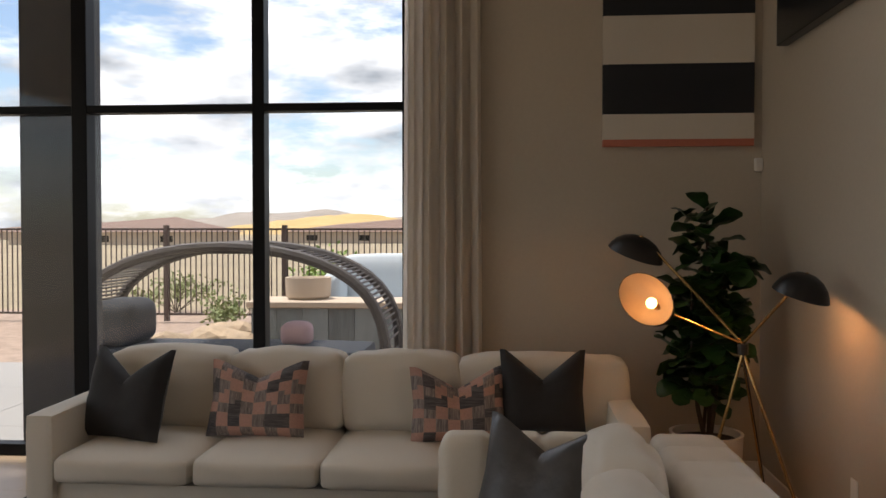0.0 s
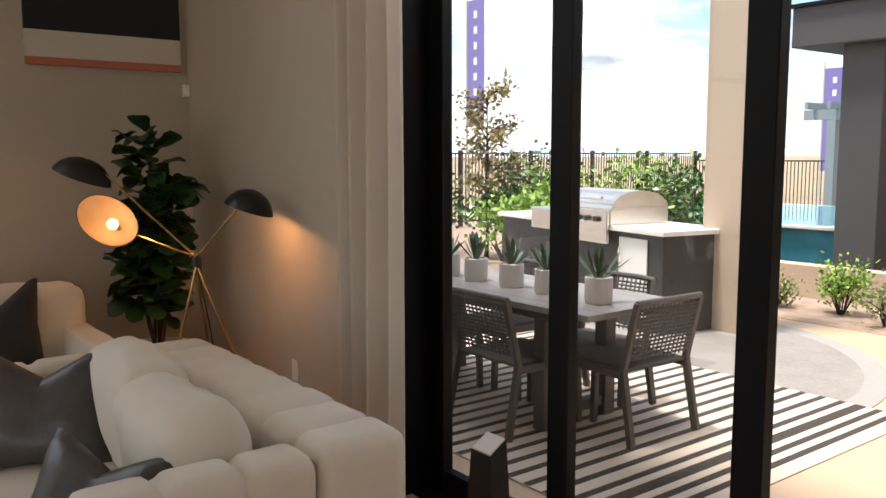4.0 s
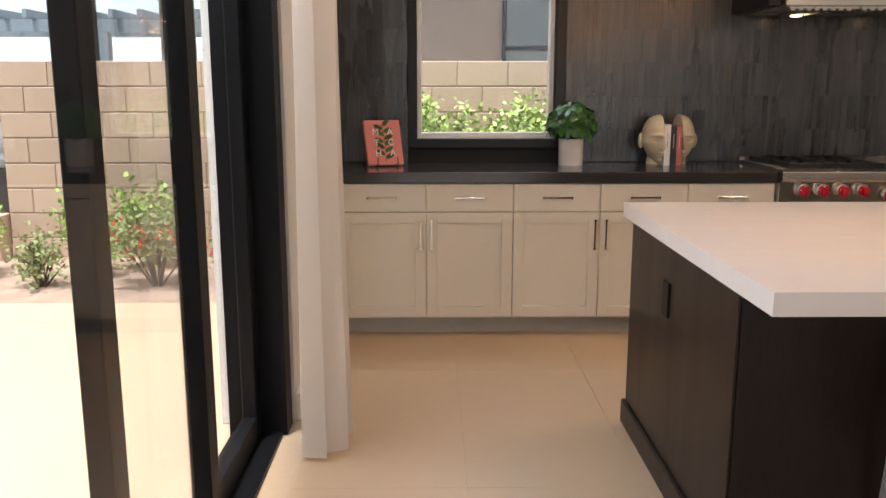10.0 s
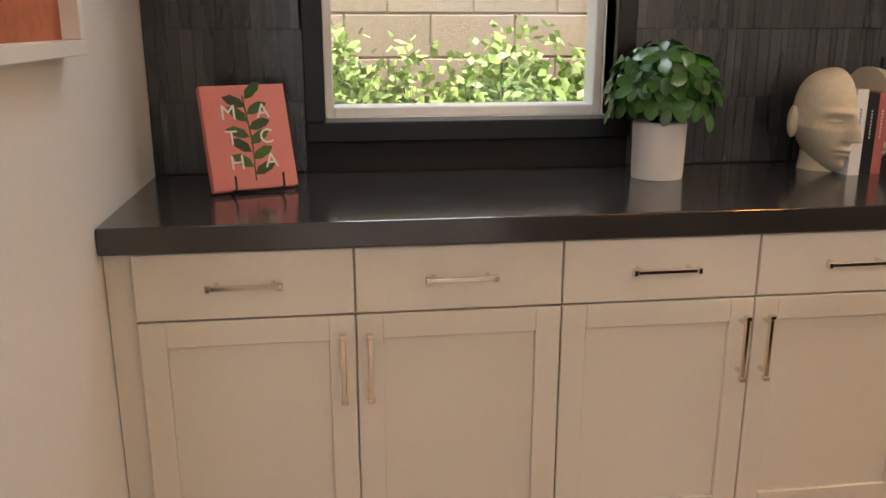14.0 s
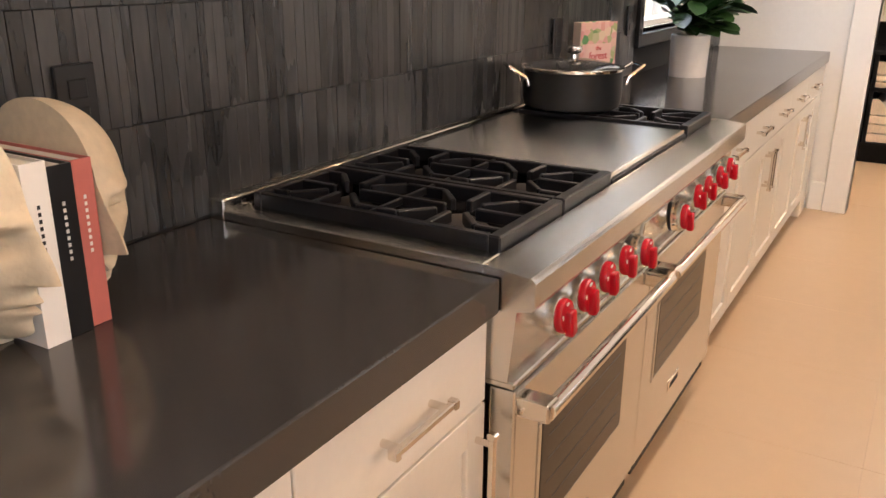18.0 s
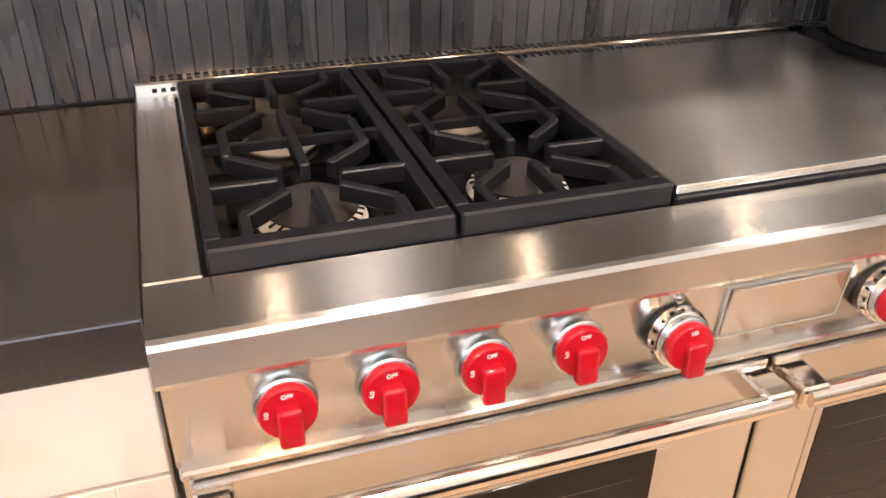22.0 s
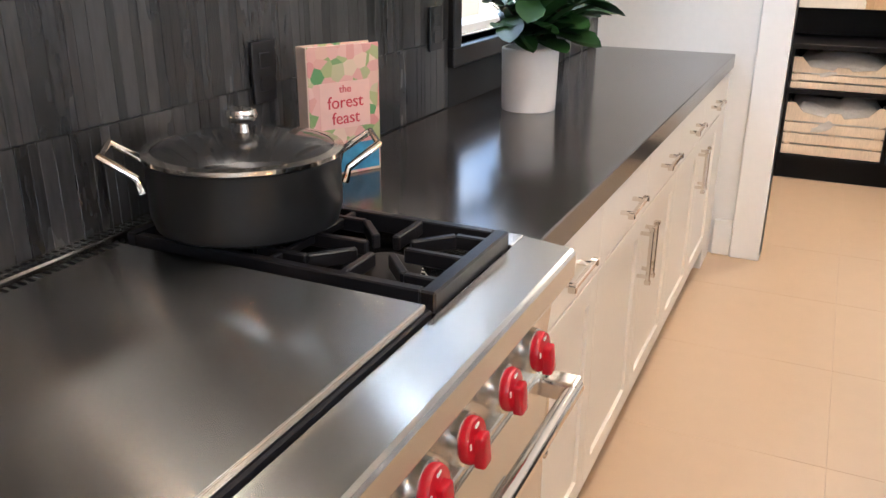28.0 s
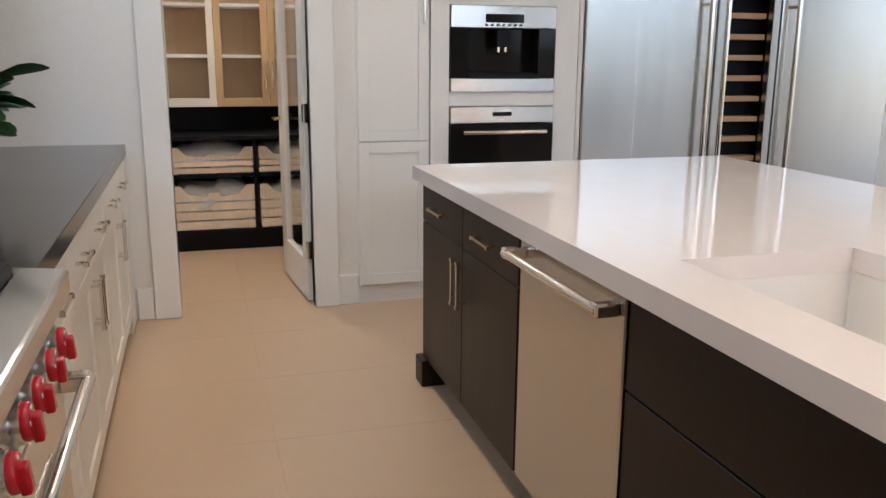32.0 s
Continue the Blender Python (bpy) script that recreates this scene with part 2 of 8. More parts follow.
CONCRETE = mat("pale_patio_concrete", (0.31, 0.295, 0.275), 0.8, vary=0.07, big=0.8, fine=25, piece=0.12, bump=0.05)
STUCCO = mat("tan_stucco", (0.50, 0.40, 0.30), 0.9, vary=0.08, fine=90, bump=0.2, bump_scale=160)
STUCCO_DARK = mat("charcoal_stucco", (0.075, 0.075, 0.078), 0.9, vary=0.1, fine=90, bump=0.2, bump_scale=160)
CMU = mat("tan_concrete_block", (0.50, 0.38, 0.28), 0.9, vary=0.14, fine=60, piece=0.5, bump=0.3, bump_scale=120)
MORTAR = mat("block_mortar", (0.34, 0.26, 0.20), 0.9)
GRAVEL = mat("desert_gravel", (0.33, 0.24, 0.18), 0.95, vary=0.45, big=6, fine=55, bump=0.8, bump_scale=45)
DESERT = mat("dry_desert_ground", (0.29, 0.23, 0.145), 0.95, vary=0.3, big=0.06, fine=1.2, bump=0.2)

# ---- building blocks ----
OFF = {}


def box(bm, x0, y0, z0, x1, y1, z1, bevel=0.0, seg=1):
    c = ((x0 + x1) / 2, (y0 + y1) / 2, (z0 + z1) / 2)
    r = bmesh.ops.create_cube(bm, size=1, matrix=Matrix.Translation(c) @ Matrix.Diagonal((abs(x1 - x0), abs(y1 - y0), abs(z1 - z0), 1)))
    if bevel:
        es = list({e for v in r["verts"] for e in v.link_edges})
        bmesh.ops.bevel(bm, geom=es, offset=bevel, segments=seg, profile=0.5, affect="EDGES")
    return bm


def cube(x0, y0, z0, x1, y1, z1, bevel=0.0, seg=1):
    return box(bmesh.new(), x0, y0, z0, x1, y1, z1, bevel, seg)


def rod(bm, a, b, r0, r1=None, seg=12):
    a, b = Vector(a), Vector(b)
    d = b - a
    m = Matrix.Translation((a + b) / 2) @ d.to_track_quat("Z", "Y").to_matrix().to_4x4()
    bmesh.ops.create_cone(bm, cap_ends=True, segments=seg, radius1=r0, radius2=r0 if r1 is None else r1, depth=d.length, matrix=m)
    return bm


def stick(a, b, r0, r1=None, seg=12):
    return rod(bmesh.new(), a, b, r0, r1, seg)


def beam(bm, a, b, w, h, bevel=0.0):
    """A square bar from a to b."""
    a, b = Vector(a), Vector(b)
    d = b - a
    m = Matrix.Translation((a + b) / 2) @ d.to_track_quat("Z", "Y").to_matrix().to_4x4() @ Matrix.Diagonal((w, h, d.length, 1))
    r = bmesh.ops.create_cube(bm, size=1, matrix=m)
    if bevel:
        bmesh.ops.bevel(bm, geom=list({e for v in r["verts"] for e in v.link_edges}), offset=bevel, segments=1, affect="EDGES")
    return bm


def turned(profile, centre=(0, 0, 0), seg=24, bm=None):
    """A turned body from rows of radius and height."""
    bm = bm or bmesh.new()
    rings = []
    for r, z in profile:
        if r < 1e-5:
            rings.append([bm.verts.new((centre[0], centre[1], centre[2] + z))])
        else:
            rings.append([bm.verts.new((centre[0] + r * math.cos(2 * math.pi * i / seg), centre[1] + r * math.sin(2 * math.pi * i / seg), centre[2] + z))
                          for i in range(seg)])
    for a, b in zip(rings, rings[1:]):
        for i in range(seg):
            j = (i + 1) % seg
            if len(a) == 1 and len(b) > 1:
                bm.faces.new((a[0], b[i], b[j]))
            elif len(b) == 1 and len(a) > 1:
                bm.faces.new((a[i], b[0], a[j]))
            elif len(a) > 1:
                bm.faces.new((a[i], b[i], b[j], a[j]))
    bmesh.ops.recalc_face_normals(bm, faces=bm.faces)
    return bm


def tube(points, r, seg=8, bm=None, taper=1.0):
    """A round bar along a line of points."""
    bm = bm or bmesh.new()
    pts = [Vector(p) for p in points]
    rings = []
    for i, p in enumerate(pts):
        d = (pts[min(i + 1, len(pts) - 1)] - pts[max(i - 1, 0)]).normalized()
        side = d.cross(Vector((0, 0, 1)))
        side = side.normalized() if side.length > 1e-3 else Vector((1, 0, 0))
        up = side.cross(d)
        k = r * (1 + (taper - 1) * i / max(1, len(pts) - 1))
        rings.append([bm.verts.new(p + k * (math.cos(2 * math.pi * j / seg) * side + math.sin(2 * math.pi * j / seg) * up)) for j in range(seg)])
    for a, b in zip(rings, rings[1:]):
        for j in range(seg):
            bm.faces.new((a[j], a[(j + 1) % seg], b[(j + 1) % seg], b[j]))
    bm.faces.new(rings[0][::-1])
    bm.faces.new(rings[-1])
    bmesh.ops.recalc_face_normals(bm, faces=bm.faces)
    return bm


def part(name, bm, material, parent=None, label="", smooth=False):
    """One mesh object, under a thing or a part; its geometry is given in the thing's own frame of building."""
    me = bpy.data.meshes.new(name)
    off = OFF.get(parent.name) if parent else None
    if off is not None:
        bmesh.ops.translate(bm, verts=bm.verts, vec=-off)
    bm.to_mesh(me)
    bm.free()
    for m in material if isinstance(material, (list, tuple)) else [material]:
        me.materials.append(m)
    if smooth:
        me.polygons.foreach_set("use_smooth", [True] * len(me.polygons))
        me.set_sharp_from_angle(angle=radians(40))
    ob = new(name, me)
    if parent:
        ob.parent = parent
        if off is not None:
            OFF[ob.name] = off
    return tagged(ob, label) if label else ob


def thing(name, at, label, category, group="", kind=""):
    """An Empty at the base of a thing whose parts are built in world places."""
    ob = new(name)
    ob.empty_display_size = 0.1
    ob.location = at
    OFF[ob.name] = Vector(at)
    return tagged(ob, label, category, group, kind)


def solo(name, bm, material, label, category, group="", kind="", smooth=False):
    """A thing of one mesh, its origin at its own base."""
    lo = Vector([min(v.co[i] for v in bm.verts) for i in range(3)])
    hi = Vector([max(v.co[i] for v in bm.verts) for i in range(3)])
    base = Vector(((lo.x + hi.x) / 2, (lo.y + hi.y) / 2, lo.z))
    bmesh.ops.translate(bm, verts=bm.verts, vec=-base)
    ob = part(name, bm, material, smooth=smooth)
    ob.location = base
    return tagged(ob, label, category, group, kind)


def slab(name, x0, y0, z0, x1, y1, z1, material, label="", parent=None, bevel=0.0):
    """A piece of the setting."""
    ob = part(name, cube(x0, y0, z0, x1, y1, z1, bevel), material, parent)
    return tagged(ob, label, kind="structure") if not parent else ob


def grid_wall(name, axis, at, thick, a0, a1, z0, z1, holes, material, label):
    """A wall with openings cut through it. axis 'x': the wall stands at x = at and runs along y."""
    us = sorted({a0, a1, *[h[0] for h in holes], *[h[1] for h in holes]})
    zs = sorted({z0, z1, *[h[2] for h in holes], *[h[3] for h in holes]})
    bm = bmesh.new()
    for u0, u1 in zip(us, us[1:]):
        for w0, w1 in zip(zs, zs[1:]):
            u, w = (u0 + u1) / 2, (w0 + w1) / 2
            if any(h[0] < u < h[1] and h[2] < w < h[3] for h in holes):
                continue
            if axis == "x":
                box(bm, at, u0, w0, at + thick, u1, w1)
            else:
                box(bm, u0, at, w0, u1, at + thick, w1)
    bmesh.ops.remove_doubles(bm, verts=bm.verts, dist=1e-4)
    ob = part(name, bm, material)
    return tagged(ob, label, kind="structure")


def soft_box(x0, y0, z0, x1, y1, z1, puff=0.03, n=8, bev=0.04, seed=0, wrinkle=0.004):
    """An upholstered block: rounded edges, faces swelling a little."""
    bm = bmesh.new()
    bmesh.ops.create_cube(bm, size=2)
    bmesh.ops.subdivide_edges(bm, edges=bm.edges[:], cuts=n, use_grid_fill=True)
    c = Vector(((x0 + x1) / 2, (y0 + y1) / 2, (z0 + z1) / 2))
    h = Vector((abs(x1 - x0) / 2, abs(y1 - y0) / 2, abs(z1 - z0) / 2))
    for v in bm.verts:
        p = v.co.copy()
        q = Vector([p[i] * h[i] for i in range(3)])
        inner = Vector([max(-(h[i] - bev), min(h[i] - bev, q[i])) for i in range(3)])
        d = q - inner
        if d.length > 1e-6:
            q = inner + d.normalized() * min(bev, d.length)
        for i in range(3):
            j, k = (i + 1) % 3, (i + 2) % 3
            if abs(p[i]) > 0.999:
                q[i] += math.copysign(puff * (1 - p[j] ** 2) * (1 - p[k] ** 2), p[i])
        w = wrinkle * noise.noise(Vector((q.x * 7 + seed * 3.1, q.y * 7, q.z * 7 + seed)))
        v.co = c + q + Vector((w, w, w))
    return bm

# ---- the setting ----
YB = -0.045      # face of the kitchen backsplash
XE = 6.56        # face of the kitchen's east wall
XW = -5.47       # face of the living room's west wall
YL = -5.13       # face of the living room wall beside the slider
YN = -5.25       # inner face of the living room's north wall
CEIL, HIGH = 3.6, 5.2

slab("floor", -5.9, -13.2, -0.12, 8.9, 0.2, -0.003, GROUT, "pale beige large-format porcelain tile floor")
slab("wall_north_core", -0.25, YB + 0.012, 0, 0.40, 0.22, CEIL, WHITE, "kitchen wall behind the dark tile, beside the window")
WIN1 = (0.475, 1.305, 1.055, 3.25)
WIN2 = (4.985, 6.02, 1.085, 3.0)
grid_wall("wall_north", "y", YB + 0.012, 0.25, 0.40, 8.9, 0, CEIL, [WIN1, WIN2], WHITE, "kitchen back wall with two windows")
# kitchen west wall: solid beside the counter, a wide opening for the sliding door
grid_wall("wall_west_kitchen", "x", -0.30, 0.30, -4.80, YB + 0.012, 0, CEIL, [(-5.0, -1.86, 0, 2.95)], WHITE, "off-white kitchen side wall with a wide door opening")
slab("wall_stub", -0.30, YN, 0, 0.06, -4.80, CEIL + 0.4, PIER_PAINT, "greige corner pier between the two sliding doors")
grid_wall("wall_north_living", "y", YL, 0.33, XW, -0.30, 0, HIGH, [(-3.04, -0.30, 0, 3.05)], WALL, "beige living room wall with a wide sliding door opening")
slab("wall_north_high", -0.30, YN, CEIL + 0.4, 8.9, -4.80, HIGH, WALL, "beige high wall above the kitchen opening")
grid_wall("wall_west", "x", XW - 0.3, 0.30, -13.2, YL + 0.33, 0, HIGH, [(-12.2, -7.42, 0, 4.9)], WALL, "beige living room wall with tall glazing")
# unseen south wall; its opening is added to let fill light in
grid_wall("wall_south", "y", -13.2, 0.25, XW, 8.9, 0, HIGH, [(-3.0, 6.0, 0, 3.4)], WALL, "beige wall with a wide unseen opening added behind the walk")
grid_wall("wall_east", "x", XE, 0.14, -13.0, YB + 0.012, 0, HIGH, [(-1.58, -0.875, 0, 2.44), (-5.42, -2.24, 0, 2.98)], WHITE, "white kitchen end wall with the pantry doorway")
slab("wall_east_recess", 7.05, -5.50, 0, 7.13, -2.75, 3.0, WHITE, "wall behind the built-in appliances")
slab("ceiling", 0.0, -4.8, CEIL, 8.9, 0.22, CEIL + 0.2, WHITE, "flat white kitchen ceiling")
slab("ceiling_living", XW - 0.3, -13.2, HIGH, 8.9, -4.8, HIGH + 0.2, WHITE, "flat white living room ceiling")
# pantry shell
slab("pantry_wall_north", XE + 0.14, -0.40, 0, 8.9, -0.28, 2.9, WHITE, "white pantry side wall")
slab("pantry_wall_south", XE + 0.14, -2.75, 0, 8.9, -2.63, 2.9, WHITE, "white pantry side wall")
slab("pantry_wall_east", 8.72, -2.63, 0, 8.9, -0.40, 2.9, WHITE, "white pantry back wall")
slab("pantry_ceiling", XE + 0.14, -2.63, 2.8, 8.72, -0.40, 2.9, WHITE, "white pantry ceiling")


def trim(name, x0, y0, z0, x1, y1, z1, label):
    ob = part(name, cube(x0, y0, z0, x1, y1, z1, 0.004), TRIM)
    return tagged(ob, label, kind="structure")


trim("baseboard_1", XE - 0.016, -0.745, 0, XE, -0.66, 0.17, "tall white painted baseboard")
trim("baseboard_2", XE - 0.016, -1.822, 0, XE, -1.695, 0.17, "tall white painted baseboard")
trim("baseboard_3", 0.0, -1.84, 0, 0.016, -0.665, 0.12, "white painted baseboard")
trim("baseboard_4", XW, YL - 0.016, 0, -3.05, YL, 0.10, "beige painted baseboard")
trim("baseboard_5", XW, -7.4, 0, XW + 0.016, YL - 0.02, 0.10, "beige painted baseboard")
for n, (y0, y1) in enumerate(((-0.875, -0.745), (-1.71, -1.58)), 1):
    trim("door_casing_%d" % n, XE - 0.03, y0, 0, XE + 0.14, y1, 2.44, "white painted door casing")
trim("door_casing_3", XE - 0.03, -1.71, 2.44, XE + 0.14, -0.745, 2.57, "white painted door head casing")


def window_unit(name, x0, x1, z0, z1, y0, label):
    """A picture window set deep in its opening: outer frame, sill and one pane."""
    w = thing(name, ((x0 + x1) / 2, y0, z0), label, "window", kind="structure")
    d = 0.05
    part("frame_left", cube(x0, y0, z0, x0 + d * 0.5, y0 + 0.10, z1, 0.004), TRIM, w, "white window frame")
    part("frame_right", cube(x1 - d * 0.5, y0, z0, x1, y0 + 0.10, z1, 0.004), TRIM, w, "white window frame")
    part("frame_bottom", cube(x0 + d * 0.5, y0, z0, x1 - d * 0.5, y0 + 0.10, z0 + d * 0.6, 0.004), TRIM, w, "white window frame")
    part("frame_top", cube(x0 + d * 0.5, y0, z1 - d, x1 - d * 0.5, y0 + 0.10, z1, 0.004), TRIM, w, "white window frame")
    p = part("pane", cube(x0 + d * 0.5, y0 + 0.05, z0 + d * 0.6, x1 - d * 0.5, y0 + 0.058, z1 - d), GLASS, w, "clear glass pane")
    p.visible_shadow = False
    return w


window_unit("window_1", *WIN1[:2], *WIN1[2:], 0.06, "tall white-framed kitchen window set in dark tile")
window_unit("window_2", *WIN2[:2], *WIN2[2:], 0.06, "white-framed window above the dark counter")


def window_casing(name, win, w):
    x0, x1, z0, z1 = win
    t = thing(name, ((x0 + x1) / 2, YB, z0 - w), "black-brown frame of tile trim round the window", "window trim", kind="structure")
    y0, y1 = YB - 0.022, YB + 0.09
    part("casing", cube(x0 - w, y0, z0 - w, x1 + w, y1, z0, 0.003), TILE_TRIM, t)
    part("casing", cube(x0 - w, y0, z1, x1 + w, y1, z1 + w, 0.003), TILE_TRIM, t)
    part("casing", cube(x0 - w, y0, z0, x0, y1, z1, 0.003), TILE_TRIM, t)
    part("casing", cube(x1, y0, z0, x1 + w, y1, z1, 0.003), TILE_TRIM, t)


TILE_TRIM = mat("dark_trim_tile", (0.010, 0.010, 0.010), 0.35, spec=0.25, vary=0.15)
window_casing("window_trim_1", WIN1, 0.055)
window_casing("window_trim_2", WIN2, 0.055)


def slider_panel(name, along, u0, u1, at, z1, label, handle_at=None, handle_dir=1, w=0.085):
    """One framed glass door panel. along 'x': the panel runs along x and stands at y = at."""
    d = 0.055
    mid = (u0 + u1) / 2
    t = thing(name, (mid, at, 0) if along == "x" else (at, mid, 0), label, "sliding door", kind="structure")

    def bar(n, a0, z0, a1, zz1, m, half=d / 2, bevel=0.004):
        b = cube(a0, at - half, z0, a1, at + half, zz1, bevel) if along == "x" else cube(at - half, a0, z0, at + half, a1, zz1, bevel)
        return part(n, b, m, t)

    bar("stile", u0, 0.02, u0 + w, z1, BLACK)
    bar("stile", u1 - w, 0.02, u1, z1, BLACK)
    bar("bottom_rail", u0 + w, 0.02, u1 - w, 0.12, BLACK)
    bar("top_rail", u0 + w, z1 - 0.10, u1 - w, z1, BLACK)
    g = bar("pane", u0 + w, 0.12, u1 - w, z1 - 0.10, GLASS, 0.004, 0)
    g.visible_shadow = False
    if handle_at is not None:
        s = handle_dir
        if along == "x":
            pts = [(handle_at, at - s * 0.03, 1.12), (handle_at, at - s * 0.075, 1.10), (handle_at, at - s * 0.085, 0.98), (handle_at, at - s * 0.075, 0.86), (handle_at, at - s * 0.03, 0.84)]
        else:
            pts = [(at + s * 0.03, handle_at, 0.945), (at + s * 0.062, handle_at, 0.935), (at + s * 0.078, handle_at, 0.90), (at + s * 0.084, handle_at, 0.81), (at + s * 0.078, handle_at, 0.72), (at + s * 0.062, handle_at, 0.685), (at + s * 0.03, handle_at, 0.675)]
        part("handle", tube(pts, 0.012), BLACK, t, "curved black pull handle", smooth=True)
        if along == "y":
            part("latch", cube(at + s * 0.026, handle_at - 0.012, 0.965, at + s * 0.05, handle_at + 0.012, 1.005, 0.003), BLACK, t, "small black latch")
    return t


DOOR_H = 2.95
slider_panel("door_1", "x", -2.90, -2.02, -4.97, DOOR_H, "black-framed fixed glass door panel of the living room", w=0.105)
slider_panel("door_2", "x", -2.055, -1.16, -5.04, DOOR_H, "black-framed sliding glass door panel, slid half open", w=0.105)
slab("door_frame_1", -3.04, -5.14, 0, -2.90, -4.86, 3.05, BLACK, "black metal door jamb")
slab("door_frame_2", -0.40, -5.12, 0, -0.30, -4.86, 3.05, BLACK, "black metal door jamb")
slab("door_frame_3", -2.90, -5.12, DOOR_H, -0.40, -4.86, 3.05, BLACK, "black metal door head")
slab("door_track_1", -2.90, -5.10, -0.005, -0.40, -4.88, 0.015, BLACK, "black sliding door floor track")
dh = cube(-0.450, -5.078, 0.815, -0.40, -5.046, 0.99, 0.014, 3)
tagged(part("door_pull", dh, BLACK, smooth=True), "curved black pull handle on the door jamb", kind="structure")
slab("door_frame_4", -0.24, -1.98, 0, -0.012, -1.86, 2.95, BLACK, "black metal door jamb")
slab("door_frame_5", -0.24, -4.80, 2.83, -0.02, -1.98, 2.95, BLACK, "black metal door head")
slab("door_track_2", -0.23, -4.80, -0.005, -0.03, -1.98, 0.015, BLACK, "black sliding door floor track")
slider_panel("door_3", "y", -3.45, -2.0, -0.135, 2.83, "black-framed sliding glass door panel of the kitchen")
slider_panel("door_4", "y", -4.53, -2.94, -0.052, 2.83, "black-framed sliding glass door panel with a curved handle", handle_at=-4.49, handle_dir=1)


def let_light_through(m, share):
    """Thin cloth: part of the light passes through it."""
    nt = m.node_tree
    b, out = nt.nodes["Principled BSDF"], nt.nodes["Material Output"]
    tr, mix = nt.nodes.new("ShaderNodeBsdfTranslucent"), nt.nodes.new("ShaderNodeMixShader")
    tr.inputs["Color"].default_value = (0.93, 0.89, 0.84, 1)
    mix.inputs[0].default_value = share
    nt.links.new(b.outputs[0], mix.inputs[1])
    nt.links.new(tr.outputs[0], mix.inputs[2])
    nt.links.new(mix.outputs[0], out.inputs["Surface"])


let_light_through(CURTAIN, 0.5)


def curtain(name, x0, y0, x1, y1, z1, folds, depth, label, seed=1):
    """A hanging length of cloth in soft uneven folds between two plan points."""
    rnd = random.Random(seed)
    n, rows = folds * 10, 14
    bm = bmesh.new()
    a, b = Vector((x0, y0, 0)), Vector((x1, y1, 0))
    d = (b - a).normalized()
    side = Vector((-d.y, d.x, 0))
    amp = [depth * rnd.uniform(0.7, 1.2) for _ in range(folds + 2)]
    grid = []
    for r in range(rows + 1):
        f = r / rows
        line = []
        for i in range(n + 1):
            u = i / n
            k = u * folds
            w = amp[int(k)] * (1 - k % 1) + amp[int(k) + 1] * (k % 1)
            sway = 0.012 * math.sin(3.0 * f + 1.7 * k)
            p = a.lerp(b, u) + side * (w * math.sin(2 * math.pi * k + 0.25 * math.sin(2 * f + k)) * (1.0 - 0.25 * f) + sway)
            p = p + d * (0.03 * (1 - f) * (u - 0.5) * 2)
            line.append(bm.verts.new((p.x, p.y, 0.012 + f * (z1 - 0.012) + 0.006 * math.sin(5 * k) * (1 - f))))
        grid.append(line)
    for r in range(rows):
        for i in range(n):
            bm.faces.new((grid[r][i], grid[r][i + 1], grid[r + 1][i + 1], grid[r + 1][i]))
    geom = bmesh.ops.solidify(bm, geom=bm.faces[:], thickness=0.003)
    return solo(name, bm, CURTAIN, label, "curtain", smooth=True)


curtain("curtain", 0.135, -1.90, 0.180, -2.20, 3.3, 3, 0.092, "off-white linen curtain drawn aside by the kitchen sliding door", 3)
curtain("curtain", -3.22, YL - 0.15, -2.72, YL - 0.15, 3.6, 4, 0.065, "off-white linen curtain drawn aside by the sliding door", 5)
curtain("curtain", XW + 0.10, -7.41, XW + 0.10, -6.94, 4.95, 5, 0.05, "off-white linen curtain drawn aside by the tall window", 9)

def lettering(text, size, m, material, parent, depth=0.0006):
    cu = bpy.data.curves.new("letter", "FONT")
    cu.body, cu.size, cu.extrude, cu.align_x, cu.align_y = text, size, depth, "CENTER", "CENTER"
    tmp = bpy.data.objects.new("letter", cu)
    scene.collection.objects.link(tmp)
    me = bpy.data.meshes.new_from_object(tmp)
    bpy.data.objects.remove(tmp)
    bm = bmesh.new()
    bm.from_mesh(me)
    bpy.data.meshes.remove(me)
    bmesh.ops.transform(bm, matrix=m, verts=bm.verts)
    return part("lettering", bm, material, parent)


# ---- kitchen: the counter run ----
CT, CB, YF, YC = 0.914, 0.855, -0.635, -0.66


def pull(a, b, out, parent, material=None):
    """A square bar pull with collars on two posts."""
    a, b, o = Vector(a), Vector(b), Vector(out)
    d = (b - a).normalized()
    bm = beam(bmesh.new(), a + o, b + o, 0.011, 0.011, 0.002)
    for k in (0.10, 0.90):
        p = a.lerp(b, k)
        rod(bm, p, p + o, 0.006, seg=8)
    for p in (a, b):
        q = p + o
        beam(bm, q - d * 0.006, q + d * 0.006, 0.016, 0.016, 0.002)
    return part("handle", bm, material or NICKEL, parent, "polished nickel bar handle")


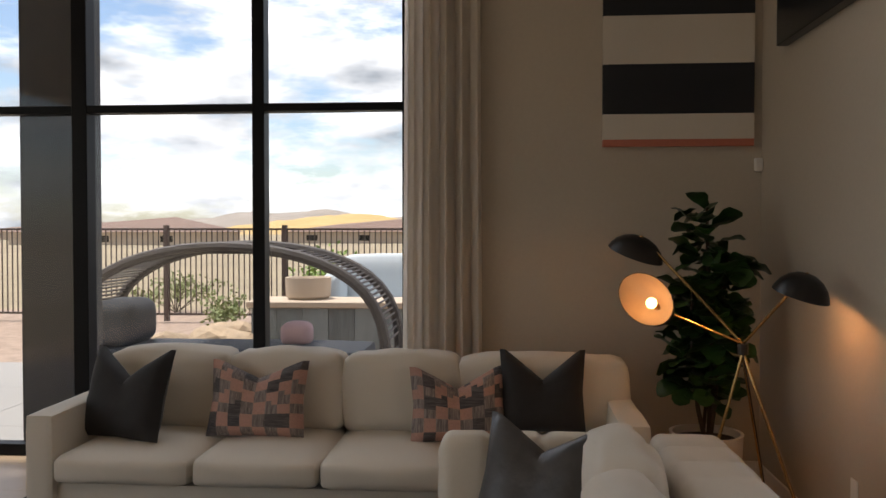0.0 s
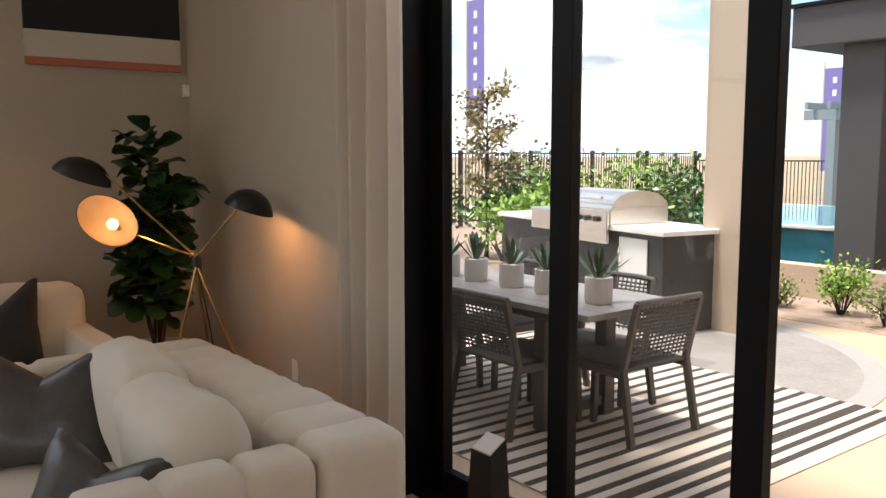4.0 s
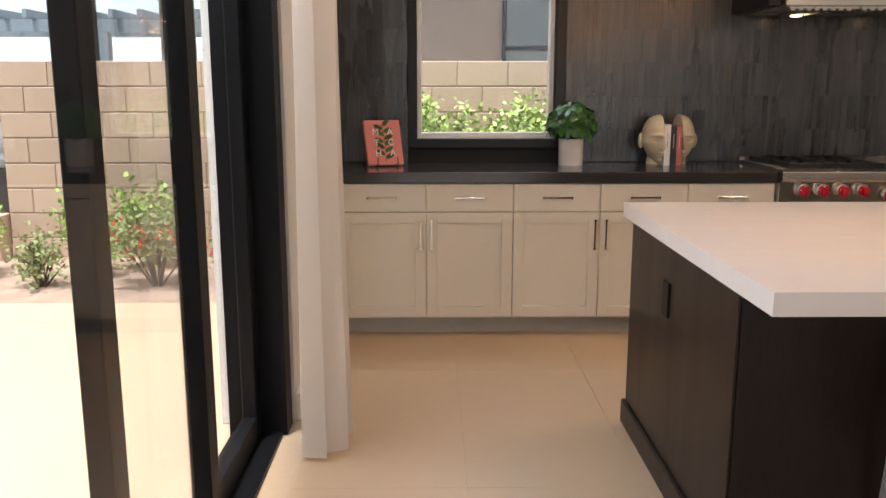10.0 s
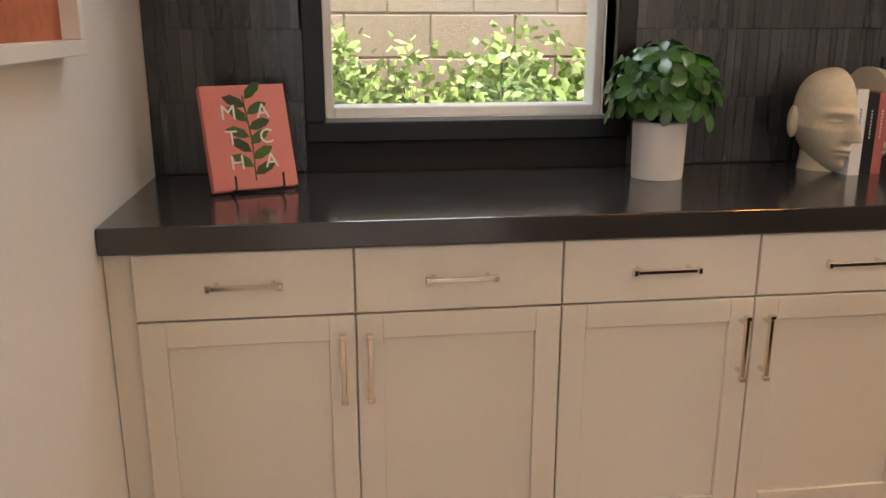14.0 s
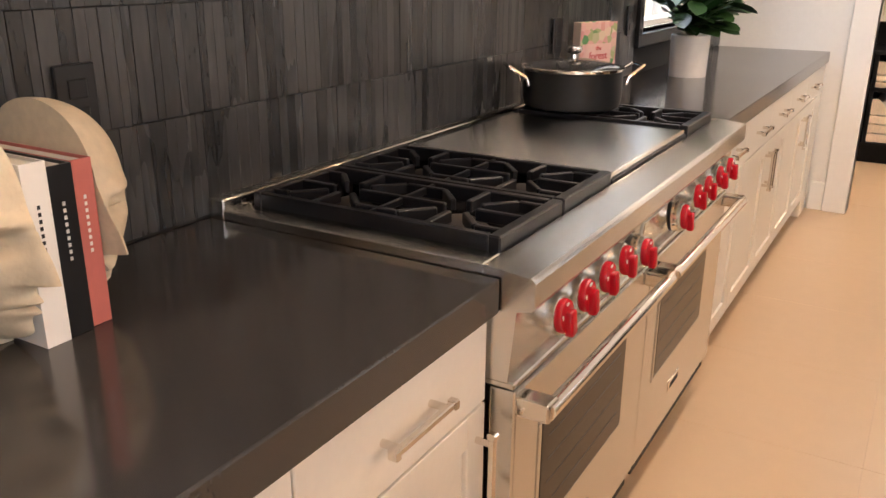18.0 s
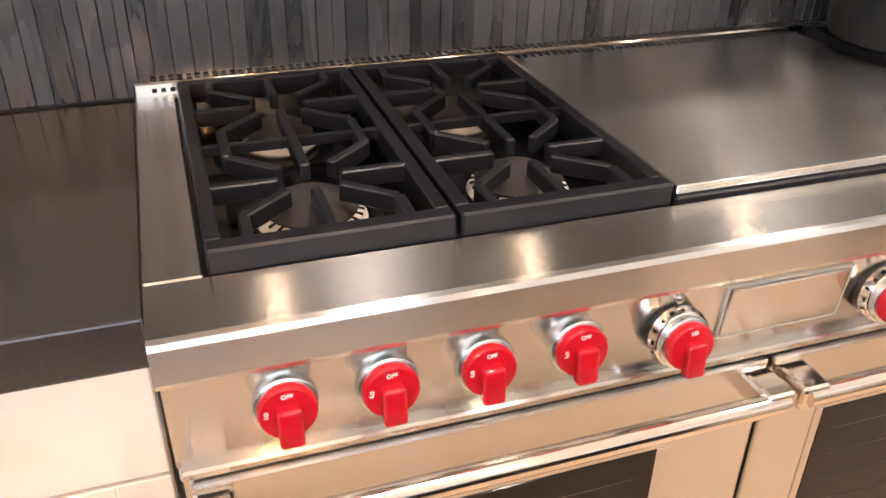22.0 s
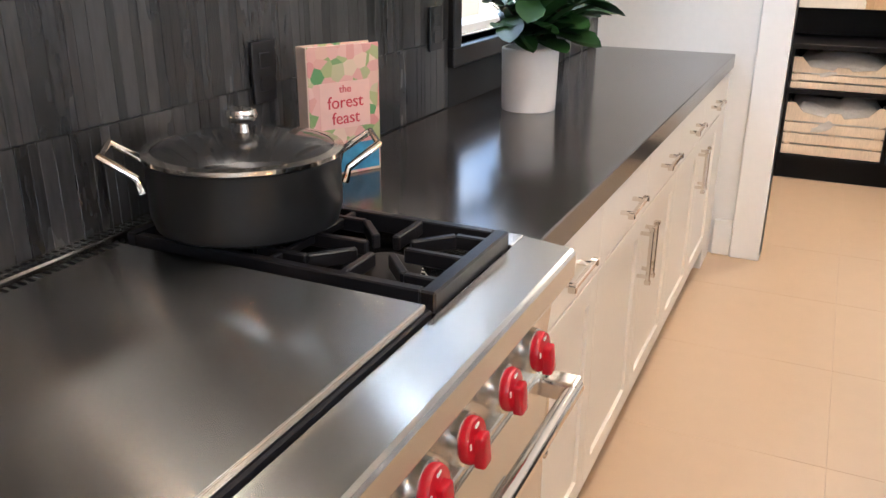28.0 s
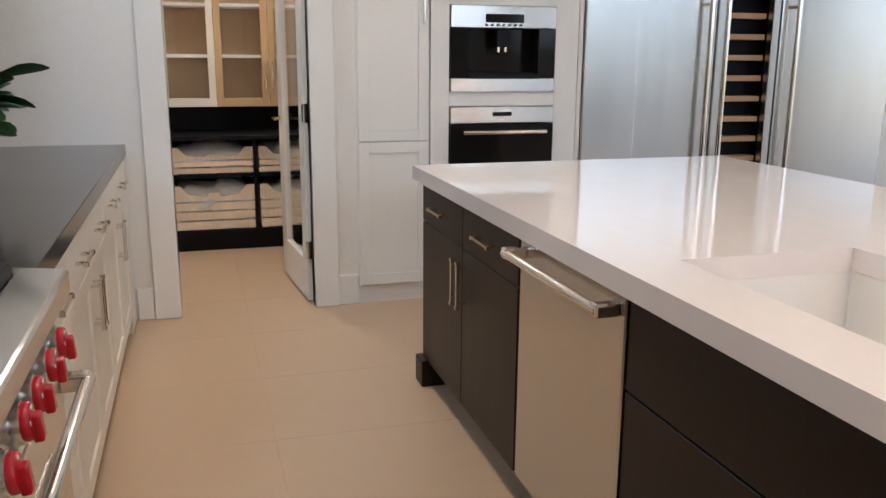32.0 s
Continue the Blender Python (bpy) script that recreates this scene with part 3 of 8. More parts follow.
def shaker(name, u0, u1, z0, z1, at, out, axis, material, parent, label="", rail=0.058):
    """A shaker door leaf: four rails round a recessed panel. axis 'x': the leaf spans x and faces along y."""
    t = 0.019

    def b(n, a0, w0, a1, w1, hi, under):
        if axis == "x":
            y0, y1 = sorted((at, at + out * hi))
            q = cube(a0, y0, w0, a1, y1, w1, 0.0015)
        else:
            x0, x1 = sorted((at, at + out * hi))
            q = cube(x0, a0, w0, x1, a1, w1, 0.0015)
        return part(n, q, material, under, label if under is parent else "")

    door = b(name, u0 + rail, z0 + rail, u1 - rail, z1 - rail, t - 0.009, parent)
    b("stile", u0, z0, u0 + rail, z1, t, door)
    b("stile", u1 - rail, z0, u1, z1, t, door)
    b("rail", u0 + rail, z0, u1 - rail, z0 + rail, t, door)
    b("rail", u0 + rail, z1 - rail, u1 - rail, z1, t, door)
    return door


def base_cabinet(x0, cols, w, label, handles, material=None):
    """A base unit of one or two columns: drawers above shaker doors. handles: 'l' or 'r' per door."""
    M = material or CABINET
    x1 = x0 + cols * w
    c = thing("base_cabinet", ((x0 + x1) / 2, -0.3, 0), label, "cabinet", "base cabinets along the wall")
    part("body", cube(x0 + 0.001, YF + 0.004, 0.10, x1 - 0.001, YB - 0.002, CB - 0.002), M, c)
    part("toe_kick", cube(x0, -0.565, 0, x1, -0.10, 0.10), TOEKICK, c, "grey recessed toe kick")
    for i in range(cols):
        a, b = x0 + i * w + 0.002, x0 + (i + 1) * w - 0.002
        dr = part("drawer_front", cube(a, YF - 0.019, 0.700, b, YF, 0.850, 0.002), M, c)
        m = (a + b) / 2
        pull((m - 0.076, YF - 0.019, 0.778), (m + 0.076, YF - 0.019, 0.778), (0, -0.03, 0), dr)
        do = shaker("door", a, b, 0.112, 0.695, YF, -1, "x", M, c)
        hx = b - 0.028 if handles[i] == "r" else a + 0.028
        pull((hx, YF - 0.019, 0.50), (hx, YF - 0.019, 0.655), (0, -0.03, 0), do)
    return c


W5 = 0.4715
part_filler = solo("cabinet_filler", cube(0.002, YF, 0.0, 0.058, -0.30, CB - 0.002), CABINET, "cream painted filler strip beside the wall", "cabinet filler")
base_cabinet(0.06, 2, W5, "cream shaker base cabinet with two drawers and two doors", "rl")
base_cabinet(0.06 + 2 * W5, 2, W5, "cream shaker base cabinet with two drawers and two doors", "rl")
base_cabinet(0.06 + 4 * W5, 1, W5, "narrow cream shaker base cabinet beside the range", "r")
RX0, RX1 = 2.423, 3.947
W6 = 0.4735
base_cabinet(RX1 + 0.004, 1, W6, "narrow cream shaker base cabinet beside the range", "l")
base_cabinet(RX1 + 0.004 + W6, 2, W6, "cream shaker base cabinet with two drawers and two doors", "rl")
base_cabinet(RX1 + 0.004 + 3 * W6, 2, W6, "cream shaker base cabinet with two drawers and two doors", "rl")
solo("cabinet_filler", cube(RX1 + 0.006 + 5 * W6, YF - 0.015, 0.0, XE - 0.034, -0.30, CB - 0.002, 0.002), CABINET, "wide cream painted filler panel beside the end wall", "cabinet filler")
solo("countertop", cube(0.002, YC - 0.012, CB, RX0 - 0.002, YB - 0.004, CT, 0.003, 2), QUARTZ_DARK, "thick honed black quartz countertop on cream cabinets", "countertop")
solo("countertop", cube(RX1 + 0.002, YC, CB, XE - 0.002, YB - 0.004, CT, 0.003, 2), QUARTZ_DARK, "thick dark quartz countertop running to the end wall", "countertop")

# ---- kitchen: the range ----


WELL = mat("black_well_enamel", (0.006, 0.006, 0.007), 0.12, spec=0.5, vary=0.2)
BURNER = mat("pale_burner_metal", (0.62, 0.58, 0.53), 0.45, vary=0.12, fine=60)
CAP = mat("dark_grey_burner_cap", (0.030, 0.026, 0.024), 0.72, spec=0.25, vary=0.2, fine=80)
BARREL = mat("satin_knob_barrel", (0.74, 0.72, 0.68), 0.26, 1.0, vary=0.03, fine=200)
BLACK_RING = mat("black_dial_ring", (0.008, 0.008, 0.008), 0.3)
RACK_WIRE = mat("dim_oven_rack", (0.035, 0.030, 0.024), 0.4, vary=0.1)


def cooking_range():
    r = thing("range", ((RX0 + RX1) / 2, -0.38, 0), "wide stainless steel professional gas range with red knobs", "range")
    x0, x1, yf = RX0, RX1, -0.665
    part("body", cube(x0, yf + 0.02, 0.10, x1, YB - 0.03, 0.86, 0.003), STEEL, r)
    part("kick_plate", cube(x0 + 0.02, -0.60, 0.015, x1 - 0.02, -0.56, 0.10), STEEL, r, "stainless kick plate")
    for x in (x0 + 0.05, x1 - 0.05):
        part("foot", stick((x, -0.58, 0), (x, -0.58, 0.10), 0.022), STEEL, r)
    # cook top: a rounded front rail and flat strips round the sunken burner bay
    bm = bmesh.new()
    prof = [(-0.642, 0.862), (-0.642, 0.930), (-0.722, 0.9225), (-0.728, 0.920), (-0.731, 0.914), (-0.731, 0.876), (-0.727, 0.868), (-0.700, 0.862)]
    a = [bm.verts.new((x0, y, z)) for y, z in prof]
    b = [bm.verts.new((x1, y, z)) for y, z in prof]
    for i in range(len(prof)):
        j = (i + 1) % len(prof)
        bm.faces.new((a[i], a[j], b[j], b[i]))
    bm.faces.new(a)
    bm.faces.new(b[::-1])
    bmesh.ops.recalc_face_normals(bm, faces=bm.faces)
    part("front_rail", bm, STEEL, r, "brushed stainless rounded front rail")
    part("deck_strip", cube(x0, -0.641, 0.862, 2.481, -0.088, 0.932, 0.002), STEEL, r, "brushed stainless cooktop edge")
    part("deck_strip", cube(3.892, -0.641, 0.862, x1, -0.088, 0.932, 0.002), STEEL, r, "brushed stainless cooktop edge")
    part("deck_strip", cube(2.481, -0.104, 0.862, 3.892, -0.088, 0.934, 0.002), STEEL, r)
    part("burner_well", cube(2.481, -0.642, 0.870, 3.892, -0.104, 0.894), WELL, r, "glossy black enamel burner bay")
    # sloping control panel
    bm = bmesh.new()
    prof = [(-0.700, 0.862), (-0.688, 0.735), (-0.62, 0.735), (-0.62, 0.862)]
    a = [bm.verts.new((x0 + 0.002, y, z)) for y, z in prof]
    b = [bm.verts.new((x1 - 0.002, y, z)) for y, z in prof]
    for i in range(4):
        bm.faces.new((a[i], a[(i + 1) % 4], b[(i + 1) % 4], b[i]))
    bm.faces.new(a)
    bm.faces.new(b[::-1])
    bmesh.ops.recalc_face_normals(bm, faces=bm.faces)
    panel = part("control_panel", bm, STEEL, r)
    part("back_trim", cube(x0, YB - 0.045, 0.90, x1, YB - 0.004, 0.952, 0.003), STEEL, r, "perforated stainless back vent")
    bm = bmesh.new()
    for i in range(112):
        x = x0 + 0.03 + i * (x1 - x0 - 0.06) / 111
        for y in (0.041, 0.025):
            box(bm, x - 0.0036, YB - y, 0.9521, x + 0.0036, YB - y + 0.009, 0.9526)
        box(bm, x - 0.0036, YB - 0.0457, 0.9365, x + 0.0036, YB - 0.0450, 0.9425)
    tagged(part("vent_grille", bm, BLACK, r, "row of small dark vent slots"), kind="stuff")

    # cast grates: straight and bent fingers round two open hubs
    def grate(gx0, gx1, label):
        gy0, gy1, zt = -0.638, -0.106, 0.957
        bm = bmesh.new()
        cx, w = (gx0 + gx1) / 2, 0.017
        h2, h1 = gy0 + 0.150, gy1 - 0.135
        zb = zt - 0.031
        box(bm, gx0, gy0, zb, gx1, gy0 + 0.024, zt, 0.003)
        box(bm, gx0, gy1 - 0.020, zb, gx1, gy1, zt, 0.003)
        box(bm, gx0, gy0 + 0.0235, zb, gx0 + w, gy1 - 0.0195, zt - 0.0006, 0.002)
        box(bm, gx1 - w, gy0 + 0.0235, zb, gx1, gy1 - 0.0195, zt - 0.0006, 0.002)
        for fx in (gx0 + 0.004, gx1 - 0.024):
            for fy in (gy0 + 0.002, gy1 - 0.022):
                box(bm, fx, fy, 0.894, fx + 0.020, fy + 0.020, zb + 0.001)

        def bar(*pts):
            for (xa, ya), (xb, yb) in zip(pts, pts[1:]):
                beam(bm, (xa, ya, zt - 0.0125), (xb, yb, zt - 0.0125), 0.0125, 0.023, 0.0022)

        def slim(p, q):
            beam(bm, (*p, zt - 0.010), (*q, zt - 0.010), 0.009, 0.014, 0.0015)

        g, side, k = 0.036, 0.086, 0.080
        bar((cx, gy1 - 0.012), (cx, h1 + g))
        bar((cx, h1 - g * 0.7), (cx, h2 + g * 0.8))
        bar((cx, h2 - g), (cx, gy0 + 0.014))
        for h in (h1, h2):
            bar((gx0 + 0.010, h), (cx - g, h))
            bar((cx + g, h), (gx1 - 0.010, h))
        for q in (-1, 1):
            bar((cx + q * side, gy1 - 0.012), (cx + q * side, h1 + k), (cx + q * 0.030, h1 + 0.030))
            bar((cx + q * 0.030, h1 - 0.028), (cx + q * side, h1 - k), (cx + q * side, h2 + k), (cx + q * 0.030, h2 + 0.030))
            bar((cx + q * 0.030, h2 - 0.030), (cx + q * side, h2 - k), (cx + q * side, gy0 + 0.014))
        my = (h1 + h2) / 2
        slim((gx0 + 0.010, my), (gx1 - 0.010, my))
        part("grate", bm, IRON, r, label)
        for cy, f in ((h2, 1.0), (h1, 0.82)):
            br = part("burner", turned([(0.0, 0.8945), (0.064 * f, 0.8945), (0.067 * f, 0.899), (0.062 * f, 0.908), (0.052 * f, 0.911), (0.0, 0.911)], (cx, cy, 0), 32), BURNER, r, "pale metal burner ring", smooth=True)
            part("burner_cap", turned([(0.0, 0.9112), (0.055 * f, 0.9112), (0.057 * f, 0.915), (0.050 * f, 0.921), (0.030 * f, 0.931), (0.016 * f, 0.935), (0.0, 0.9355)], (cx, cy, 0), 32), CAP, br, "dark grey conical burner cap", smooth=True)
            teeth = bmesh.new()
            for i in range(26):
                an = i * 2 * math.pi / 26
                beam(teeth, (cx + 0.0535 * f * math.cos(an), cy + 0.0535 * f * math.sin(an), 0.9095), (cx + 0.0625 * f * math.cos(an), cy + 0.0625 * f * math.sin(an), 0.9085), 0.0035, 0.003)
            tagged(part("flame_port", teeth, BLACK, br, "ring of dark flame ports"), kind="stuff")

    gx = [2.486, 2.750, 3.013]
    grate(gx[0], gx[1] - 0.003, "black cast iron burner grate")
    grate(gx[1] + 0.003, gx[2], "black cast iron burner grate")
    # steel plate over the French top
    part("plate_bed", cube(3.019, -0.638, 0.895, 3.612, -0.106, 0.9375, 0.003), IRON, r, "dark frame under the steel cover")
    part("cover_plate", cube(3.021, -0.634, 0.938, 3.598, -0.106, 0.950, 0.002), STEEL, r, "brushed stainless griddle cover")
    slots = bmesh.new()
    for i in range(41):
        x = 3.034 + i * 0.0137
        box(slots, x, -0.126, 0.9498, x + 0.0066, -0.110, 0.9506)
    tagged(part("plate_slot", slots, BLACK, r, "row of slots along the cover's rear edge"), kind="stuff")
    part("plate_edge", cube(3.030, -0.6352, 0.9440, 3.597, -0.6325, 0.9504, 0.001), NICKEL, r, "bright front edge of the cover")
    grate(3.620, 3.888, "black cast iron burner grate")

    # knobs: four burners, oven dial, name plate, oven dial, three burners

    def knob(x, dial=False, led_on=False):
        z, y = (0.792 if dial else 0.817), -0.6955
        m = Matrix.Translation((x, y, z)) @ Matrix.Rotation(radians(90 - 5.4), 4, "X") @ Matrix.Diagonal((1, 1, 0.76, 1))
        bez = turned([(0.0, 0), (0.027, 0), (0.0285, 0.006), (0.033, 0.020), (0.0345, 0.030), (0.0335, 0.0435), (0.031, 0.045), (0.0, 0.045)], seg=36)
        bmesh.ops.transform(bez, matrix=m, verts=bez.verts)
        k = part("knob", bez, BARREL, r, "red knob on a polished barrel", smooth=True)
        if dial:
            ring = turned([(0.0, 0.001), (0.036, 0.001), (0.0365, 0.012), (0.034, 0.0135), (0.0, 0.0135)], seg=36)
            bmesh.ops.transform(ring, matrix=m, verts=ring.verts)
            part("dial_ring", ring, BLACK_RING, k, "black ring behind the dial", smooth=True)
            sc = turned([(0.0375, 0.0135), (0.0385, 0.0145), (0.0362, 0.032), (0.0315, 0.034)], seg=36)
            bmesh.ops.transform(sc, matrix=m, verts=sc.verts)
            part("dial_scale", sc, NICKEL, k, "engraved metal dial scale", smooth=True)
        if dial or led_on:
            led = turned([(0.0, 0), (0.005, 0), (0.005, 0.006), (0.0, 0.008)], seg=12)
            bmesh.ops.transform(led, matrix=Matrix.Translation((x, y - 0.001, z + 0.046)) @ Matrix.Rotation(radians(84.6), 4, "X"), verts=led.verts)
            part("indicator", led, NICKEL, k, "small clear indicator light", smooth=True)
        cap = turned([(0.0, 0.0452), (0.0300, 0.0452), (0.0305, 0.049), (0.0298, 0.056), (0.0280, 0.0595), (0.012, 0.0620), (0.0, 0.0620)], seg=36)
        box(cap, -0.0125, -0.0330, 0.056, 0.0125, 0.011, 0.0765, 0.0045, 3)
        bmesh.ops.transform(cap, matrix=m, verts=cap.verts)
        part("cap", cap, RED, k, "glossy red grip", smooth=True)
        lettering("OFF" if not dial else "LO", 0.0068, m @ Matrix.Translation((0, 0.0212, 0.0615)), TRIM, k, 0.0004)
        if not dial:
            lettering("LO", 0.0060, m @ Matrix.Translation((-0.0215, 0.004, 0.0610)) @ Matrix.Rotation(radians(80), 4, "Z"), TRIM, k, 0.0004)
        else:
            marks = bmesh.new()
            for i in range(11):
                an = radians(-20 + i * 22)
                rr = 0.0376
                beam(marks, (rr * math.cos(an), rr * math.sin(an), 0.0205 + 0.003 * (i % 2)), (rr * math.cos(an) * 0.985, rr * math.sin(an) * 0.985, 0.0275), 0.0032 if i % 3 else 0.0055, 0.0010)
            bmesh.ops.transform(marks, matrix=m, verts=marks.verts)
            tagged(part("marking", marks, BLACK, k, "tiny printed marking"), kind="stuff")

    for x in (2.540, 2.645, 2.752, 2.860):
        knob(x)
    knob(3.000, True)
    knob(3.304, True)
    for x, led_on in ((3.418, True), (3.524, True), (3.656, False), (3.776, False)):
        knob(x, False, led_on)
    pl = cube(3.072, -0.6955, 0.766, 3.246, -0.690, 0.838, 0.0025, 2)
    bmesh.ops.rotate(pl, verts=pl.verts, cent=(3.15, -0.692, 0.793), matrix=Matrix.Rotation(radians(5.4), 3, "X"))
    bmesh.ops.translate(pl, verts=pl.verts, vec=(0, -0.0035, 0))
    part("name_plate", pl, STEEL, r, "blank satin display cover")
    groove = bmesh.new()
    for q in ((3.068, 0.762, 3.250, 0.764), (3.068, 0.840, 3.250, 0.842), (3.068, 0.764, 3.070, 0.840), (3.248, 0.764, 3.250, 0.840)):
        box(groove, q[0], -0.6935, q[1], q[2], -0.690, q[3])
    bmesh.ops.rotate(groove, verts=groove.verts, cent=(3.15, -0.692, 0.793), matrix=Matrix.Rotation(radians(5.4), 3, "X"))
    bmesh.ops.translate(groove, verts=groove.verts, vec=(0, -0.0035, 0))
    part("plate_groove", groove, TOEKICK, r, "fine dark joint round the cover")
    part("drip_strip", cube(x0 + 0.004, -0.700, 0.722, x1 - 0.004, -0.62, 0.735, 0.003), STEEL, r)

    # two oven doors with window, bar handle and badge
    for a, b, wa, wb in ((x0 + 0.012, 3.158, 2.548, 3.008), (3.166, x1 - 0.012, 3.272, 3.727)):
        d = part("oven_door", cube(a, -0.700, 0.155, b, -0.650, 0.716, 0.005, 2), STEEL, r, "stainless oven door with a dark window")
        part("window", cube(wa, -0.7030, 0.365, wb, -0.6990, 0.605, 0.0018), DARK_GLASS, d, "dark glass oven window")
        for z in (0.41, 0.46, 0.51, 0.56):
            part("rack_wire", cube(wa + 0.03, -0.7034, z, wb - 0.03, -0.7031, z + 0.0018), RACK_WIRE, d)
        fr = bmesh.new()
        for q in ((wa - 0.012, 0.353, wb + 0.012, 0.365), (wa - 0.012, 0.605, wb + 0.012, 0.617), (wa - 0.012, 0.365, wa, 0.605), (wb, 0.365, wb + 0.012, 0.605)):
            box(fr, q[0], -0.7025, q[1], q[2], -0.6985, q[3], 0.001)
        part("window_trim", fr, STEEL_V, d)
        h = part("handle", tube([(a + 0.012, -0.752, 0.690), (b - 0.012, -0.752, 0.690)], 0.0145, 16), NICKEL, d, "thick polished bar handle", smooth=True)
        for x in (a + 0.022, b - 0.022):
            part("bracket", cube(x - 0.022, -0.760, 0.672, x + 0.022, -0.697, 0.707, 0.006, 2), NICKEL, d, "polished handle bracket")
        cxm = (wa + wb) / 2
        bd = part("badge", cube(cxm - 0.055, -0.7025, 0.238, cxm + 0.055, -0.6995, 0.272, 0.001), NICKEL, d, "plain maker's badge")
        letters = bmesh.new()
        for i in range(4):
            box(letters, cxm - 0.040 + i * 0.021, -0.7032, 0.247, cxm - 0.026 + i * 0.021, -0.7024, 0.263)
        part("badge_bar", letters, BLACK, d)
        # black bar fills the gap under the door in place of its shade
        part("vent_slot", cube(a + 0.02, -0.690, 0.118, b - 0.02, -0.655, 0.148), BLACK, r, "black bar as the shade in the gap under the oven door")
    return r


cooking_range()

# ---- kitchen: island ----
IX0, IX1, IY0, IY1 = 1.325, 5.440, -1.845, -3.310


def island():
    t = thing("kitchen_island", (3.28, -2.5, 0), "long espresso-stained kitchen island with drawers and a dishwasher", "island")
    bx0, bx1, by0, by1 = 1.365, 5.385, -1.87, -3.030
    bm = cube(bx0, by1, 0.10, bx1, by0 - 0.02, 0.655)
    for q in ((bx0, by1, 2.83, by0 - 0.02), (3.735, by1, bx1, by0 - 0.02), (2.83, by1, 3.735, -2.505), (2.83, -2.00, 3.735, by0 - 0.02)):
        box(bm, q[0], q[1], 0.655, q[2], q[3], 0.856)
    part("body", bm, ESPRESSO, t, "dark espresso wood body")
    part("toe_kick", cube(bx0 + 0.05, by1 + 0.02, 0, bx1 - 0.05, by0 - 0.09, 0.10), ESPRESSO, t)
    part("base_moulding", cube(bx0 - 0.022, by1 - 0.02, 0, bx0 + 0.01, by0 + 0.02, 0.10, 0.006), ESPRESSO, t, "dark base moulding")
    part("base_moulding", cube(bx0 + 0.012, by1 - 0.022, 0, bx1, by1 + 0.008, 0.10, 0.006), ESPRESSO, t, "dark base moulding")
    part("end_panel", cube(bx0 - 0.008, by1 + 0.004, 0.104, bx0 - 0.0005, by0 - 0.004, 0.854, 0.002), ESPRESSO, t, "flat dark end panel")
    part("corner_foot", cube(bx1 - 0.10, by0 - 0.09, 0, bx1 + 0.003, by0 + 0.026, 0.115, 0.004), ESPRESSO, t, "dark square corner foot")
    # units on the aisle side
    def unit(a, b, cols):
        w = (b - a) / cols
        for i in range(cols):
            u0, u1 = a + i * w + 0.002, a + (i + 1) * w - 0.002
            dr = part("drawer_front", cube(u0, by0 - 0.02, 0.700, u1, by0, 0.852, 0.002), ESPRESSO, t)
            m = (u0 + u1) / 2
            pull((m - 0.076, by0, 0.776), (m + 0.076, by0, 0.776), (0, 0.03, 0), dr)
            d = part("door", cube(u0, by0 - 0.02, 0.112, u1, by0, 0.695, 0.002), ESPRESSO, t)
            hx = u0 + 0.03 if i % 2 else u1 - 0.03
            pull((hx, by0, 0.49), (hx, by0, 0.65), (0, 0.03, 0), d)
    unit(4.31, 5.365, 2)
    unit(1.38, 2.70, 3)
    # sink front: false drawer over two doors
    part("drawer_front", cube(2.735, by0 - 0.02, 0.640, 3.67, by0, 0.852, 0.002), ESPRESSO, t)
    for u0, u1, hx in ((2.735, 3.201, 3.170), (3.205, 3.67, 3.235)):
        d = part("door", cube(u0, by0 - 0.02, 0.112, u1, by0, 0.635, 0.002), ESPRESSO, t)
        pull((hx, by0, 0.42), (hx, by0, 0.58), (0, 0.03, 0), d)
    # narrow pull-outs on the seating side
    for x in (1.948, 2.012):
        pull((x, by1, 0.635), (x, by1, 0.80), (0, -0.03, 0), t)
    part("outlet", cube(bx0 - 0.016, -2.42, 0.60, bx0 - 0.008, -2.35, 0.72, 0.003), BLACK, t, "black outlet plate")
    # overhang brackets stay hidden; sink cut in the top
    sx0, sx1, sy0, sy1 = 2.85, 3.715, -2.015, -2.485
    bm = bmesh.new()
    for q in ((IX0, IY1, sx0, IY0), (sx1, IY1, IX1, IY0), (sx0, sy0, sx1, IY0), (sx0, IY1, sx1, sy1)):
        box(bm, q[0], min(q[1], q[3]), 0.858, q[2], max(q[1], q[3]), CT)
    bmesh.ops.remove_doubles(bm, verts=bm.verts, dist=1e-4)
    dead = [f for f in bm.faces if abs(f.normal.z) < 0.1 and any(g is not f and (g.calc_center_median() - f.calc_center_median()).length < 1e-4 for g in bm.faces)]
    bmesh.ops.delete(bm, geom=dead, context="FACES")
    top = solo("island_countertop", bm, QUARTZ_WHITE, "thick polished white quartz island top with an undermount sink", "countertop")
    # sink bowl
    z0 = 0.68
    k = thing("sink", ((sx0 + sx1) / 2, (sy0 + sy1) / 2, z0 - 0.01), "white undermount kitchen sink", "sink")
    part("bowl_floor", cube(sx0 - 0.01, sy1 - 0.01, z0 - 0.01, sx1 + 0.01, sy0 + 0.01, z0), TRIM, k)
    for q in ((sx0 - 0.012, sy1 - 0.012, sx0 - 0.002, sy0 + 0.012), (sx1 + 0.002, sy1 - 0.012, sx1 + 0.012, sy0 + 0.012), (sx0 - 0.002, sy0 + 0.002, sx1 + 0.002, sy0 + 0.012), (sx0 - 0.002, sy1 - 0.012, sx1 + 0.002, sy1 - 0.002)):
        part("bowl_side", cube(q[0], q[1], z0, q[2], q[3], 0.857), TRIM, k)


island()


